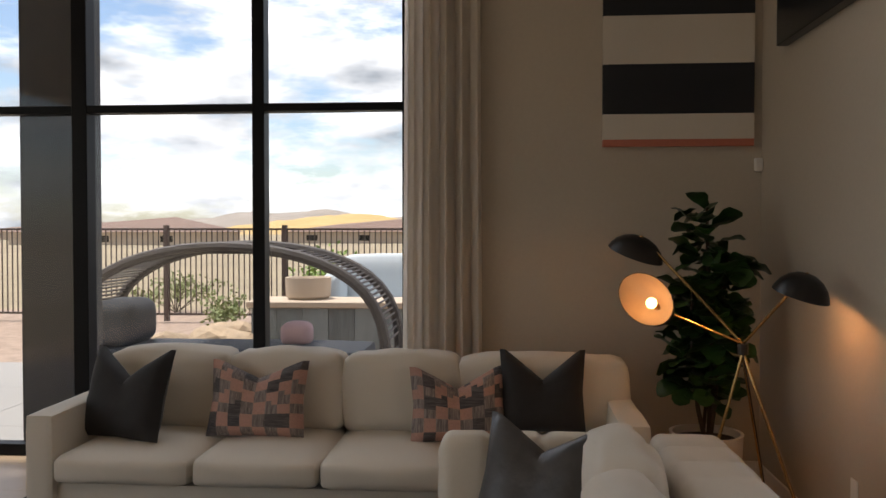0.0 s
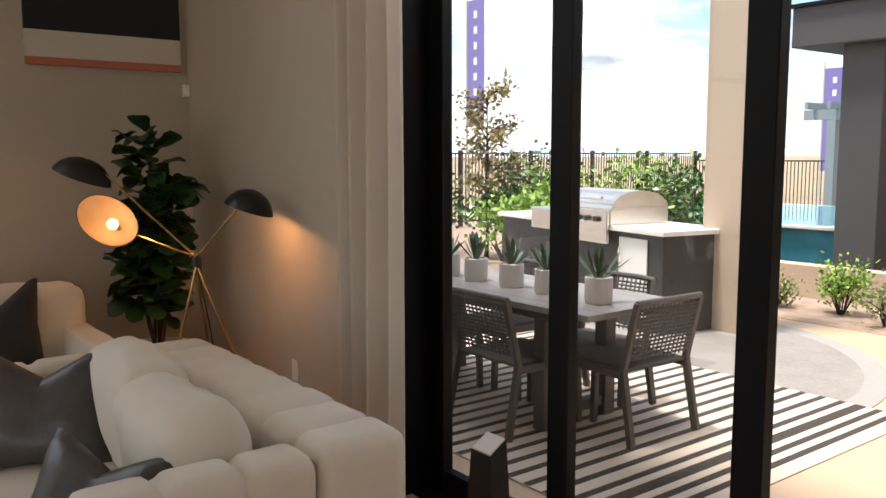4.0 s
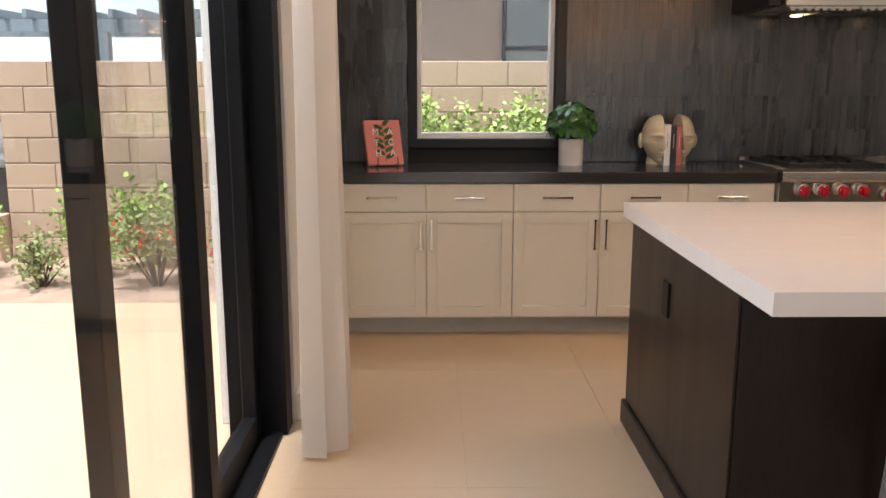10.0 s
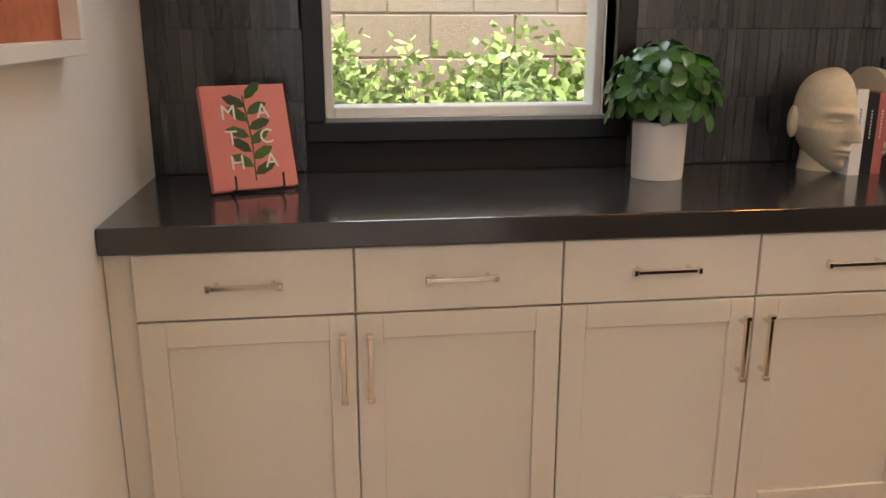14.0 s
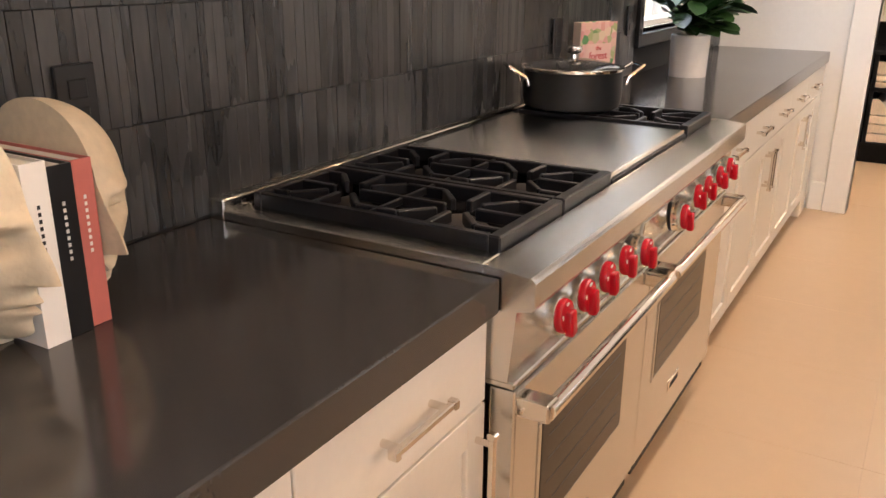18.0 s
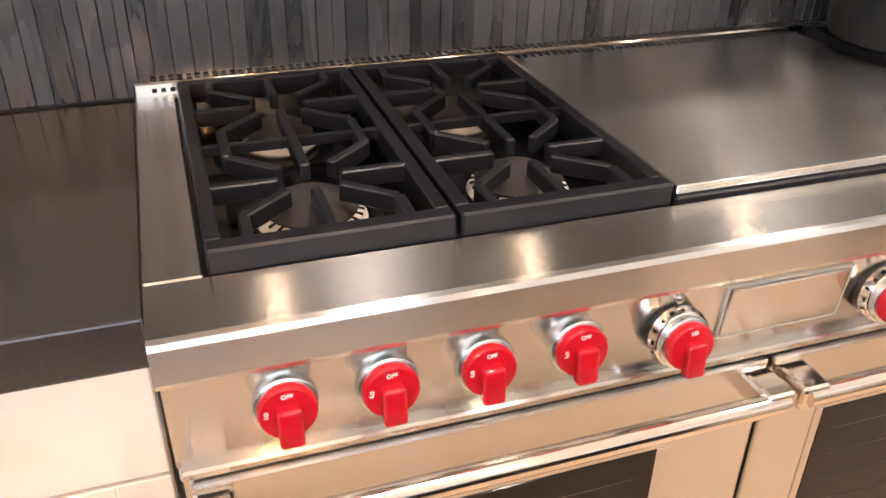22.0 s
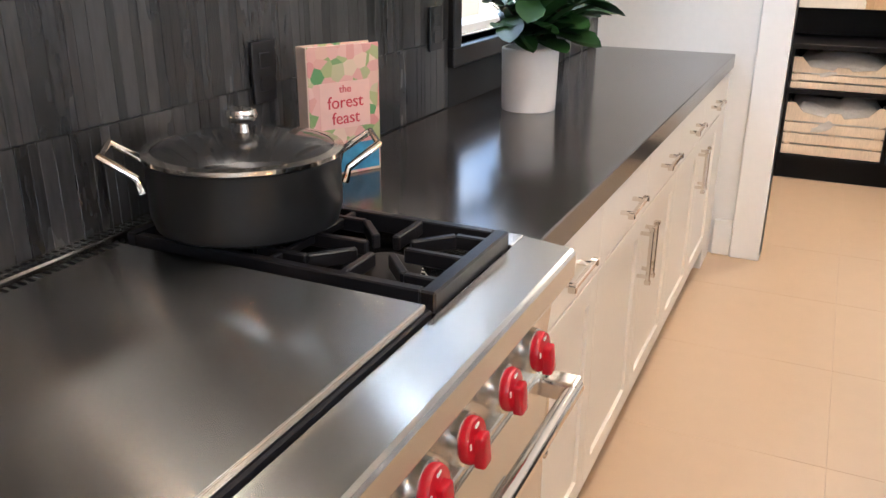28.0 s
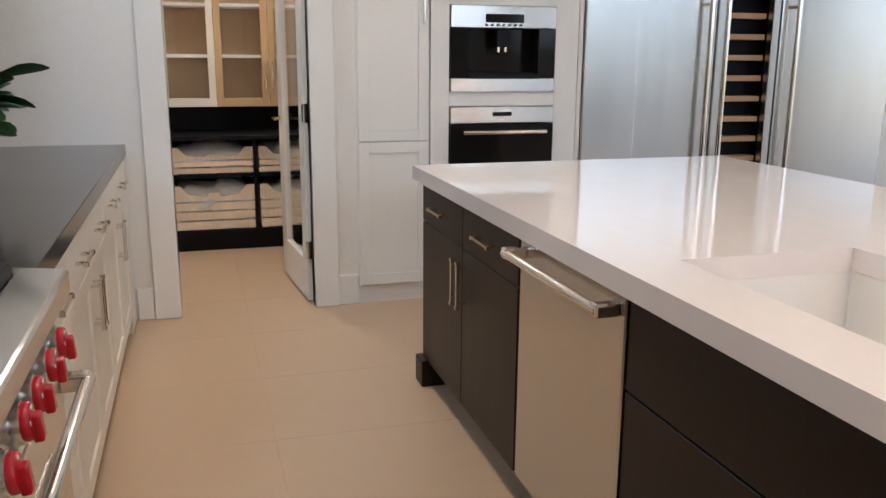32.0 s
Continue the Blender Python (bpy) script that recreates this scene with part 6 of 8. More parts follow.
def half_head(side, xcut, y, label):
    """Half of a carved head, cut flat down the middle; it looks towards -y. side -1: the half on the -x side."""
    bm = bmesh.new()
    bmesh.ops.create_uvsphere(bm, u_segments=128, v_segments=144, radius=1.0)
    for v in bm.verts:
        p = v.co.copy()
        x, yy, z = p.x * 0.098, p.y * 0.116, p.z * 0.146
        f = max(0.0, -p.y)
        ring = math.sqrt(max(1e-6, 1 - p.z * p.z))
        full = math.sqrt(max(0.0, 1 - abs(p.z) ** 2.9)) / max(ring, 0.02)
        x, yy = x * min(full, 1.5), yy * min(full, 1.5)
        if p.z < -0.1:
            k = min(1, (-p.z - 0.1) / 0.9)
            x *= 1 - 0.50 * k
            yy += 0.020 * k * f
            if p.y > 0:
                yy *= 1 - 0.25 * k
        # brow, eye socket, nose, lips, chin
        if f > 0.10:
            zz, ax = p.z, abs(p.x)

            def bell(u, c, w):
                return math.exp(-((u - c) / w) ** 2)
            g = min(1.0, (f - 0.10) / 0.35)
            yy -= g * 0.014 * bell(zz, 0.20, 0.07) * bell(ax, 0.36, 0.34)
            yy += g * 0.034 * bell(zz, 0.04, 0.10) * bell(ax, 0.40, 0.24)
            yy -= g * 0.022 * bell(zz, 0.04, 0.05) * bell(ax, 0.42, 0.15)
            yy += g * 0.007 * (bell(zz, 0.075, 0.012) + bell(zz, 0.0, 0.012)) * bell(ax, 0.42, 0.17)
            down = max(0.0, min(1.0, (0.12 - zz) / 0.42))
            ridge = (0.012 + 0.036 * down) if -0.30 < zz < 0.12 else (0.048 * bell(zz, -0.30, 0.04) if zz <= -0.30 else 0.008 * bell(zz, 0.12, 0.06))
            yy -= g * ridge * bell(ax, 0.0, 0.11 + 0.10 * down)
            yy -= g * 0.017 * bell(zz, -0.50, 0.045) * bell(ax, 0.0, 0.30)
            yy -= g * 0.017 * bell(zz, -0.61, 0.045) * bell(ax, 0.0, 0.26)
            yy += g * 0.014 * bell(zz, -0.555, 0.016) * bell(ax, 0.0, 0.32)
            yy -= g * 0.020 * bell(zz, -0.84, 0.11) * bell(ax, 0.0, 0.30)
        v.co = Vector((x, yy, z + 0.145))
    neck = turned([(0.0, 0.0), (0.064, 0.0), (0.060, 0.03), (0.056, 0.10), (0.05, 0.13), (0, 0.13)], (0, 0.025, 0), 32)
    me = bpy.data.meshes.new("tmp")
    neck.to_mesh(me)
    neck.free()
    bm.from_mesh(me)
    bpy.data.meshes.remove(me)
    # ear
    r = bmesh.ops.create_uvsphere(bm, u_segments=14, v_segments=10, radius=1.0, matrix=Matrix.Translation((side * 0.101, 0.022, 0.140)) @ Matrix.Rotation(side * 0.5, 4, "Z") @ Matrix.Diagonal((0.016, 0.031, 0.046, 1)))
    bmesh.ops.bisect_plane(bm, geom=bm.verts[:] + bm.edges[:] + bm.faces[:], plane_co=(0, 0, 0), plane_no=(-side, 0, 0), clear_outer=True)
    edges = [e for e in bm.edges if e.is_boundary]
    bmesh.ops.holes_fill(bm, edges=edges)
    bmesh.ops.bisect_plane(bm, geom=bm.verts[:] + bm.edges[:] + bm.faces[:], plane_co=(0, 0, 0.002), plane_no=(0, 0, -1), clear_outer=True)
    bmesh.ops.translate(bm, verts=bm.verts, vec=(xcut, y, CT - 0.002 + 0.0005))
    solo("head_bookend", bm, STONE, label, "bookend", "head bookends on the counter", smooth=True)


half_head(-1, 1.898, -0.20, "cream carved stone half-head bookend beside books")
half_head(1, 2.012, -0.175, "cream carved stone half-head bookend beside books")


def standing_book(x0, x1, y0, y1, h, cover, label):
    t = thing("book", ((x0 + x1) / 2, (y0 + y1) / 2, CT), label, "book", "books between the bookends")
    z = CT + 0.0005
    part("cover", cube(x0, y0, z, x0 + 0.002, y1, z + h), cover, t)
    part("cover", cube(x1 - 0.002, y0, z, x1, y1, z + h), cover, t)
    part("spine", cube(x0 + 0.002, y0, z, x1 - 0.002, y0 + 0.003, z + h), cover, t)
    part("page_block", cube(x0 + 0.003, y0 + 0.004, z + 0.003, x1 - 0.003, y1 - 0.004, z + h - 0.004), PAPER, t)
    bar = bmesh.new()
    cx = (x0 + x1) / 2
    for i in range(9):
        box(bar, cx - 0.002, y0 - 0.0006, z + h * 0.45 + i * 0.009, cx + 0.002, y0 + 0.0004, z + h * 0.45 + i * 0.009 + 0.005)
    part("spine_lettering", bar, BLACK_SATIN if cover is TRIM else TRIM, t)


standing_book(1.904, 1.938, -0.300, -0.09, 0.235, TRIM, "white hardback book standing between stone bookends")
standing_book(1.940, 1.975, -0.296, -0.09, 0.225, BLACK_SATIN, "black hardback book standing between stone bookends")
standing_book(1.977, 2.008, -0.290, -0.09, 0.225, mat("coral_cover", (0.55, 0.16, 0.13), 0.5), "coral red book standing between stone bookends")


def small_pot(x, y, r, h, label_leaf):
    t = thing("potted_plant", (x, y, CT), label_leaf, "plant", "potted plants on the counter")
    part("pot", turned([(0, 0.0005), (r * 0.94, 0.0005), (r * 0.96, 0.006), (r, h - 0.004), (r - 0.004, h), (r - 0.010, h - 0.002), (r - 0.014, h - 0.03), (0, h - 0.03)], (x, y, CT), 32), POT_WHITE, t, "plain white ceramic pot", smooth=True)
    part("soil", turned([(0, h - 0.0295), (r - 0.015, h - 0.0295), (r - 0.016, h - 0.024), (0, h - 0.018)], (x, y, CT), 20), SOIL, t)
    return t


def whorl_plant():
    x, y = 1.372, -0.25
    t = small_pot(x, y, 0.072, 0.155, "bushy green whorled-leaf plant in a white ceramic pot")
    rnd = random.Random(11)
    me = leaf_mesh("whorl_leaf", 0.070, 0.036, 0.20)
    me.materials.append(LEAF_MID)
    base = Vector((x, y, CT + 0.13))
    tw = bmesh.new()
    off = OFF.get(t.name, Vector((0, 0, 0)))
    for k in range(54):
        # rosettes spread evenly over a low dome, each facing outwards
        an, up = k * 2.39996, 1.0 - 1.32 * (k + 0.5) / 54
        fl = math.sqrt(1 - up * up)
        rr = rnd.uniform(0.86, 1.04)
        d = Vector((math.cos(an) * fl, math.sin(an) * fl, up))
        p = base + Vector((d.x * 0.128 * rr, d.y * 0.128 * rr, 0.104 + d.z * 0.110 * rr))
        p.y = min(p.y, YB - 0.05)
        tube([base, base.lerp(p, 0.6) + Vector((0, 0, 0.01)), p], 0.0025, 5, tw, 0.6)
        face = Vector((d.x, d.y, d.z * 0.7 + 0.35)).to_track_quat("Z", "Y").to_matrix().to_4x4()
        a0 = rnd.uniform(0, 6.28)
        for i in range(7):
            ob = new("leaf", me)
            ob.parent = t
            ob.matrix_basis = Matrix.Translation(p - off) @ face @ Matrix.Rotation(a0 + i * 0.8976 + rnd.uniform(-0.15, 0.15), 4, "Z") @ Matrix.Rotation(-rnd.uniform(-0.1, 0.45), 4, "Y") @ Matrix.Rotation(rnd.uniform(-0.3, 0.3), 4, "X") @ Matrix.Scale(rnd.uniform(0.7, 1.1), 4)
    part("stalk", tw, BARK, t, smooth=True)


whorl_plant()


def magnolia_plant():
    x, y = 5.03, -0.262
    t = small_pot(x, y, 0.082, 0.178, "dark glossy broad-leaved plant in a white ceramic pot")
    rnd = random.Random(21)
    me = leaf_mesh("broad_leaf", 0.190, 0.074, 0.16)
    base = Vector((x, y, CT + 0.16))
    for k in range(9):
        an = k * 0.7 + rnd.uniform(-0.2, 0.2)
        top = base + Vector((math.cos(an) * rnd.uniform(0.06, 0.17), math.sin(an) * rnd.uniform(0.05, 0.14), rnd.uniform(0.04, 0.21)))
        part("stem", tube([base, base.lerp(top, 0.5) + Vector((0, 0, 0.015)), top], 0.0045, 6, taper=0.6), BARK, t, smooth=True)
        for i in range(10):
            f = 0.30 + 0.70 * i / 9
            a2 = rnd.uniform(0, 6.28)
            if math.sin(a2) > 0.5:
                a2 += 3.14
            leaf_on(me, LEAF_GLOSSY, t, base.lerp(top, f), a2, rnd.uniform(-0.15, 0.85), rnd.uniform(-0.5, 0.5), rnd.uniform(0.6, 1.1))


magnolia_plant()


def cookbook():
    t = thing("cookbook", (0.305, -0.30, CT), "pink cookbook with leaf drawing and white letters on a black easel", "book")
    base = Matrix.Translation((0.305, -0.335, CT + 0.012)) @ Matrix.Rotation(radians(22), 4, "Z") @ Matrix.Rotation(radians(-19), 4, "X")
    PK = mat("salmon_pink_cover", (0.68, 0.22, 0.19), 0.5, vary=0.05)
    w, h, d = 0.212, 0.262, 0.028

    def put(name, bm, mt, label="", par=None):
        bmesh.ops.transform(bm, matrix=base, verts=bm.verts)
        return part(name, bm, mt, par or t, label)

    put("cover", cube(-w / 2, 0, 0, w / 2, 0.003, h, 0.001), PK, "salmon pink cover")
    put("page_block", cube(-w / 2 + 0.004, 0.003, 0.004, w / 2 - 0.005, d - 0.003, h - 0.004), PAPER)
    put("cover", cube(-w / 2, d - 0.003, 0, w / 2, d, h, 0.001), PK)
    put("spine", cube(-w / 2 - 0.002, 0, 0, -w / 2, d, h, 0.0008), PK)
    put("printed_stem", tube([(0.0, -0.0005, 0.02), (0.005, -0.0005, 0.12), (-0.004, -0.0005, 0.235)], 0.002, 5), LEAF_DARK)
    rnd = random.Random(3)
    for i in range(11):
        z = 0.035 + i * 0.019
        s = -1 if i % 2 else 1
        bm = bmesh.new()
        pts = [(0, 0), (0.018, 0.014), (0.045, 0.014), (0.062, 0.0), (0.045, -0.010), (0.018, -0.010)]
        an = radians(32 + rnd.uniform(-12, 12))
        vs = []
        for u, v in pts:
            uu, vv = u * math.cos(an) - v * math.sin(an), u * math.sin(an) + v * math.cos(an)
            vs.append(bm.verts.new((s * uu, -0.0008, z + vv)))
        bm.faces.new(vs)
        put("printed_leaf", bm, LEAF_MID if i % 3 else LEAF_DARK)
    up = Matrix.Rotation(radians(90), 4, "X")
    for ch, x, z in (("M", -0.045, 0.192), ("A", 0.042, 0.192), ("T", -0.045, 0.128), ("C", 0.042, 0.128), ("H", -0.040, 0.066), ("A", 0.046, 0.066)):
        lettering(ch, 0.052, base @ Matrix.Translation((x, -0.0014, z)) @ up, TRIM, t)
    e = thing("book_easel", (0.305, -0.30, CT), "small black wire book easel", "easel")
    for x in (-0.06, 0.06):
        bm = tube([(x, -0.035, 0.030), (x, -0.030, -0.003), (x, d + 0.004, -0.003), (x * 0.4, d + 0.02, 0.24)], 0.003, 6)
        bmesh.ops.transform(bm, matrix=base, verts=bm.verts)
        part("wire", bm, BLACK_SATIN, e, smooth=True)
    part("wire", tube([(0.305, -0.215, CT + 0.20), (0.300, -0.14, CT + 0.004)], 0.003, 6), BLACK_SATIN, e)
    part("wire", tube([(0.24, -0.335, CT + 0.004), (0.37, -0.325, CT + 0.004)], 0.003, 6), BLACK_SATIN, e)


cookbook()


def floral_book():
    t = thing("cookbook", (4.16, -0.13, CT), "pink floral cookbook standing on the dark counter", "book")
    base = Matrix.Translation((4.205, -0.125, CT + 0.0005)) @ Matrix.Rotation(radians(-26), 4, "Z")
    w, h, d = 0.170, 0.268, 0.038
    FL = bpy.data.materials.new("floral_print")
    FL.use_nodes = True
    nt = FL.node_tree
    geo = nt.nodes.new("ShaderNodeNewGeometry")
    vo = nt.nodes.new("ShaderNodeTexVoronoi")
    vo.inputs["Scale"].default_value = 38
    cr = nt.nodes.new("ShaderNodeValToRGB")
    el = cr.color_ramp.elements
    el[0].position, el[0].color = 0.0, (0.62, 0.24, 0.22, 1)
    el[1].position, el[1].color = 1.0, (0.10, 0.28, 0.10, 1)
    for pos, col in ((0.25, (0.78, 0.50, 0.44, 1)), (0.45, (0.70, 0.35, 0.30, 1)), (0.62, (0.78, 0.60, 0.45, 1)), (0.8, (0.35, 0.42, 0.16, 1))):
        e2 = el.new(pos)
        e2.color = col
    sep = nt.nodes.new("ShaderNodeSeparateColor")
    nt.links.new(geo.outputs["Position"], vo.inputs["Vector"])
    nt.links.new(vo.outputs["Color"], sep.inputs["Color"])
    nt.links.new(sep.outputs[0], cr.inputs["Fac"])
    nt.links.new(cr.outputs["Color"], nt.nodes["Principled BSDF"].inputs["Base Color"])
    SPINE = mat("cream_pink_spine", (0.70, 0.55, 0.45), 0.5, vary=0.1)
    BLUEF = mat("blue_print", (0.05, 0.24, 0.42), 0.5, vary=0.4, big=30)

    def put(name, bm, mt, label=""):
        bmesh.ops.transform(bm, matrix=base, verts=bm.verts)
        return part(name, bm, mt, t, label)

    put("cover", cube(-w / 2, -d, 0, w / 2, -d + 0.003, h, 0.001), FL, "pink floral front cover")
    put("cover", cube(-w / 2, -0.003, 0, w / 2, 0, h, 0.001), FL)
    put("spine", cube(-w / 2 - 0.003, -d, 0, -w / 2, 0, h, 0.001), SPINE, "cream spine")
    put("page_block", cube(-w / 2, -d + 0.003, 0.004, w / 2 - 0.005, -0.003, h - 0.004), PAPER)
    put("blue_motif", cube(-w / 2 + 0.01, -d - 0.0006, 0.006, w / 2 - 0.004, -d + 0.0004, 0.065), BLUEF, "blue lower cover motif")
    put("title_panel", cube(-w / 2 + 0.025, -d - 0.0006, 0.10, w / 2 - 0.025, -d + 0.0004, 0.195), mat("pale_pink_print", (0.80, 0.52, 0.45), 0.5, vary=0.08), "pale pink title panel")
    up = Matrix.Rotation(radians(90), 4, "X")
    INK = mat("crimson_ink", (0.55, 0.03, 0.05), 0.5)
    for word, z, s in (("the", 0.180, 0.022), ("forest", 0.153, 0.036), ("feast", 0.120, 0.036)):
        lettering(word, s, base @ Matrix.Translation((0, -d - 0.0012, z)) @ up, INK, t)


floral_book()


def stock_pot():
    x, y, z = 3.748, -0.245, 0.9575
    t = thing("stock_pot", (x, y, z), "black stock pot with glass lid and steel handles", "pot")
    R = 0.150
    part("body", turned([(0, 0), (R - 0.02, 0), (R - 0.006, 0.008), (R, 0.03), (R, 0.108), (R + 0.003, 0.114), (R - 0.003, 0.116), (R - 0.006, 0.108), (R - 0.006, 0.02), (0, 0.02)], (x, y, z), 48),
         mat("black_anodised", (0.018, 0.019, 0.020), 0.40, 0.3, vary=0.15), t, "matt black pot wall", smooth=True)
    lid = part("lid_rim", turned([(R - 0.012, 0.116), (R + 0.004, 0.116), (R + 0.005, 0.123), (R - 0.010, 0.125)], (x, y, z), 48), NICKEL, t, "steel lid rim", smooth=True)
    part("lid_glass", turned([(R - 0.010, 0.124), (R - 0.035, 0.133), (R - 0.085, 0.142), (0.0, 0.146)], (x, y, z), 48), mat("smoked_glass", (0.035, 0.035, 0.036), 0.06, vary=0.1, spec=0.6), lid, "dark glass lid", smooth=True)
    part("lid_knob", turned([(0, 0.146), (0.010, 0.146), (0.008, 0.158), (0.020, 0.163), (0.0245, 0.173), (0.022, 0.182), (0.0, 0.185)], (x, y, z), 24), NICKEL, lid, "round steel lid knob", smooth=True)
    for s in (-1, 1):
        d = Vector((math.cos(radians(-52)), math.sin(radians(-52)), 0)) * s
        n = Vector((-d.y, d.x, 0))
        c = Vector((x, y, z)) + d * R
        pts = [c + n * 0.055 + Vector((0, 0, 0.072)), c + n * 0.055 + d * 0.006 + Vector((0, 0, 0.095)), c + n * 0.045 + d * 0.055 + Vector((0, 0, 0.128)), c - n * 0.045 + d * 0.055 + Vector((0, 0, 0.128)), c - n * 0.055 + d * 0.006 + Vector((0, 0, 0.095)), c - n * 0.055 + Vector((0, 0, 0.072))]
        part("handle", tube(pts, 0.006, 8), NICKEL, t, "bent steel loop handle", smooth=True)


stock_pot()


def framed_print():
    t = thing("framed_print", (0.0, -1.02, 1.25), "white-framed print in burnt orange and cream", "picture")
    y0, y1, z0, z1, d = -1.462, -0.735, 1.265, 2.20, 0.045
    for q in ((y0, z0, y1, z0 + 0.028), (y0, z1 - 0.028, y1, z1), (y0, z0 + 0.028, y0 + 0.028, z1 - 0.028), (y1 - 0.028, z0 + 0.028, y1, z1 - 0.028)):
        part("frame", cube(0.001, q[0], q[1], d, q[2], q[3], 0.002), TRIM, t, "white box frame")
    part("sheet", cube(0.006, y0 + 0.028, z0 + 0.028, 0.010, y1 - 0.028, z1 - 0.028), mat("orange_print", (0.45, 0.13, 0.05), 0.6, vary=0.3, big=3), t, "burnt orange print")
    part("print_band", cube(0.010, y0 + 0.06, z0 + 0.19, 0.0112, y1 - 0.03, z0 + 0.30), mat("peach_print", (0.66, 0.42, 0.28), 0.6, vary=0.1), t, "peach band")


framed_print()

# ---- pendants and stools ----
AMBER = glass("smoky_amber_glass", (0.92, 0.66, 0.40), 0.04, 0.50)


def pendant(x, y, z):
    t = thing("pendant_light", (x, y, z), "faceted glass pendant lantern with dark metal edges and glowing bulbs", "pendant light", "pendant lanterns over the island")
    a0 = radians(-90)
    B = [Vector((x + 0.125 * math.cos(a0 + k * 1.2566), y + 0.125 * math.sin(a0 + k * 1.2566), z)) for k in range(5)]
    L = [Vector((x + 0.235 * math.cos(a0 + k * 1.2566), y + 0.235 * math.sin(a0 + k * 1.2566), z + 0.135)) for k in range(5)]
    U = [Vector((x + 0.205 * math.cos(a0 + (k + 0.5) * 1.2566), y + 0.205 * math.sin(a0 + (k + 0.5) * 1.2566), z + 0.225)) for k in range(5)]
    T = [Vector((x + 0.05 * math.cos(a0 + (k + 0.5) * 1.2566), y + 0.05 * math.sin(a0 + (k + 0.5) * 1.2566), z + 0.66)) for k in range(5)]
    for k in range(5):
        j = (k + 1) % 5
        for vs in ((B[k], B[j], L[j], U[k], L[k]), (U[k], L[j], U[j], T[j], T[k])):
            bm = bmesh.new()
            c = sum(vs, Vector()) / 5
            f = [bm.verts.new(v + (c - v) * 0.01) for v in vs]
            m = bm.verts.new(c)
            for i in range(5):
                bm.faces.new((f[i], f[(i + 1) % 5], m))
            part("pane", bm, AMBER, t, "wavy amber-tinted pane").visible_shadow = False
        for p, q in ((B[k], B[j]), (B[k], L[k]), (L[k], U[k]), (U[k], L[j]), (U[k], T[k]), (T[k], T[j])):
            part("edge_bar", stick(p, q, 0.0042, seg=6), BLACK_SATIN, t)
    part("rod", stick((x, y, z + 0.30), (x, y, CEIL - 0.03), 0.006, seg=8), BLACK_SATIN, t, "thin dark rod")
    part("canopy", stick((x, y, CEIL - 0.03), (x, y, CEIL), 0.06), BLACK_SATIN, t)
    part("cluster", stick((x, y, z + 0.26), (x, y, z + 0.31), 0.035, 0.025), BLACK_SATIN, t, "dark bulb cluster")
    for k in range(4):
        an = radians(45 + 90 * k)
        d = Vector((math.cos(an) * 0.8, math.sin(an) * 0.8, -0.62))
        p = Vector((x, y, z + 0.275))
        part("socket", stick(p + d * 0.02, p + d * 0.075, 0.016), BLACK_SATIN, t)
        bm = turned([(0, 0), (0.012, 0.004), (0.022, 0.03), (0.024, 0.05), (0.016, 0.068), (0, 0.074)], seg=16)
        bmesh.ops.transform(bm, matrix=Matrix.Translation(p + d * 0.075) @ d.to_track_quat("Z", "Y").to_matrix().to_4x4(), verts=bm.verts)
        part("bulb", bm, BULB, t, "glowing filament bulb", smooth=True)
    lamp("pendant_glow", "POINT", Matrix.Translation((x, y, z + 0.12)), 6, (1.0, 0.56, 0.27), radius=0.06)


pendant(1.915, -2.64, 1.765)
pendant(2.66, -2.64, 2.02)

WICKER = mat("grey_rattan", (0.21, 0.195, 0.185), 0.6, vary=0.30, big=14, fine=60, bump=0.3, bump_scale=80)


def woven_panel(o, u, v, nu, nv, holes, thick, label, parent):
    """A woven panel of flat straps, with the holes that the weave leaves. o: corner; u, v: its two sides."""
    o, u, v = Vector(o), Vector(u), Vector(v)
    n = u.cross(v).normalized()
    bm = bmesh.new()
    du, dv = u / nu, v / nv
    knots = {}

    def knot(p, q):
        if (p, q) not in knots:
            lift = n * (0.007 if (p + q) % 2 else -0.004)
            knots[p, q] = bm.verts.new(o + du * p / 2 + dv * q / 2 + lift)
        return knots[p, q]

    for i in range(nu):
        for j in range(nv):
            sway = 0.10 * math.sin(i * 2.3 + j * 1.7)
            c = o + du * (i + 0.5 + 0.5 * sway) + dv * (j + 0.5 + sway)
            out = [knot(2 * i + a, 2 * j + b) for a, b in ((2, 1), (2, 2), (1, 2), (0, 2), (0, 1), (0, 0), (1, 0), (2, 0))]
            mids, ring = [], []
            for k in range(8):
                an = k * math.pi / 4
                a, b = math.cos(an), math.sin(an)
                mids.append(bm.verts.new(c + du * 0.38 * a + dv * 0.36 * b + n * (0.007 if k % 2 else 0.001)))
                ring.append(bm.verts.new(c + du * 0.23 * a + dv * 0.24 * b - n * 0.003))
            for k in range(8):
                m = (k + 1) % 8
                bm.faces.new((out[k], out[m], mids[m], mids[k]))
                bm.faces.new((mids[k], mids[m], ring[m], ring[k]))
    bmesh.ops.solidify(bm, geom=bm.faces[:], thickness=thick)
    return part("woven_panel", bm, WICKER, parent, label, smooth=True)


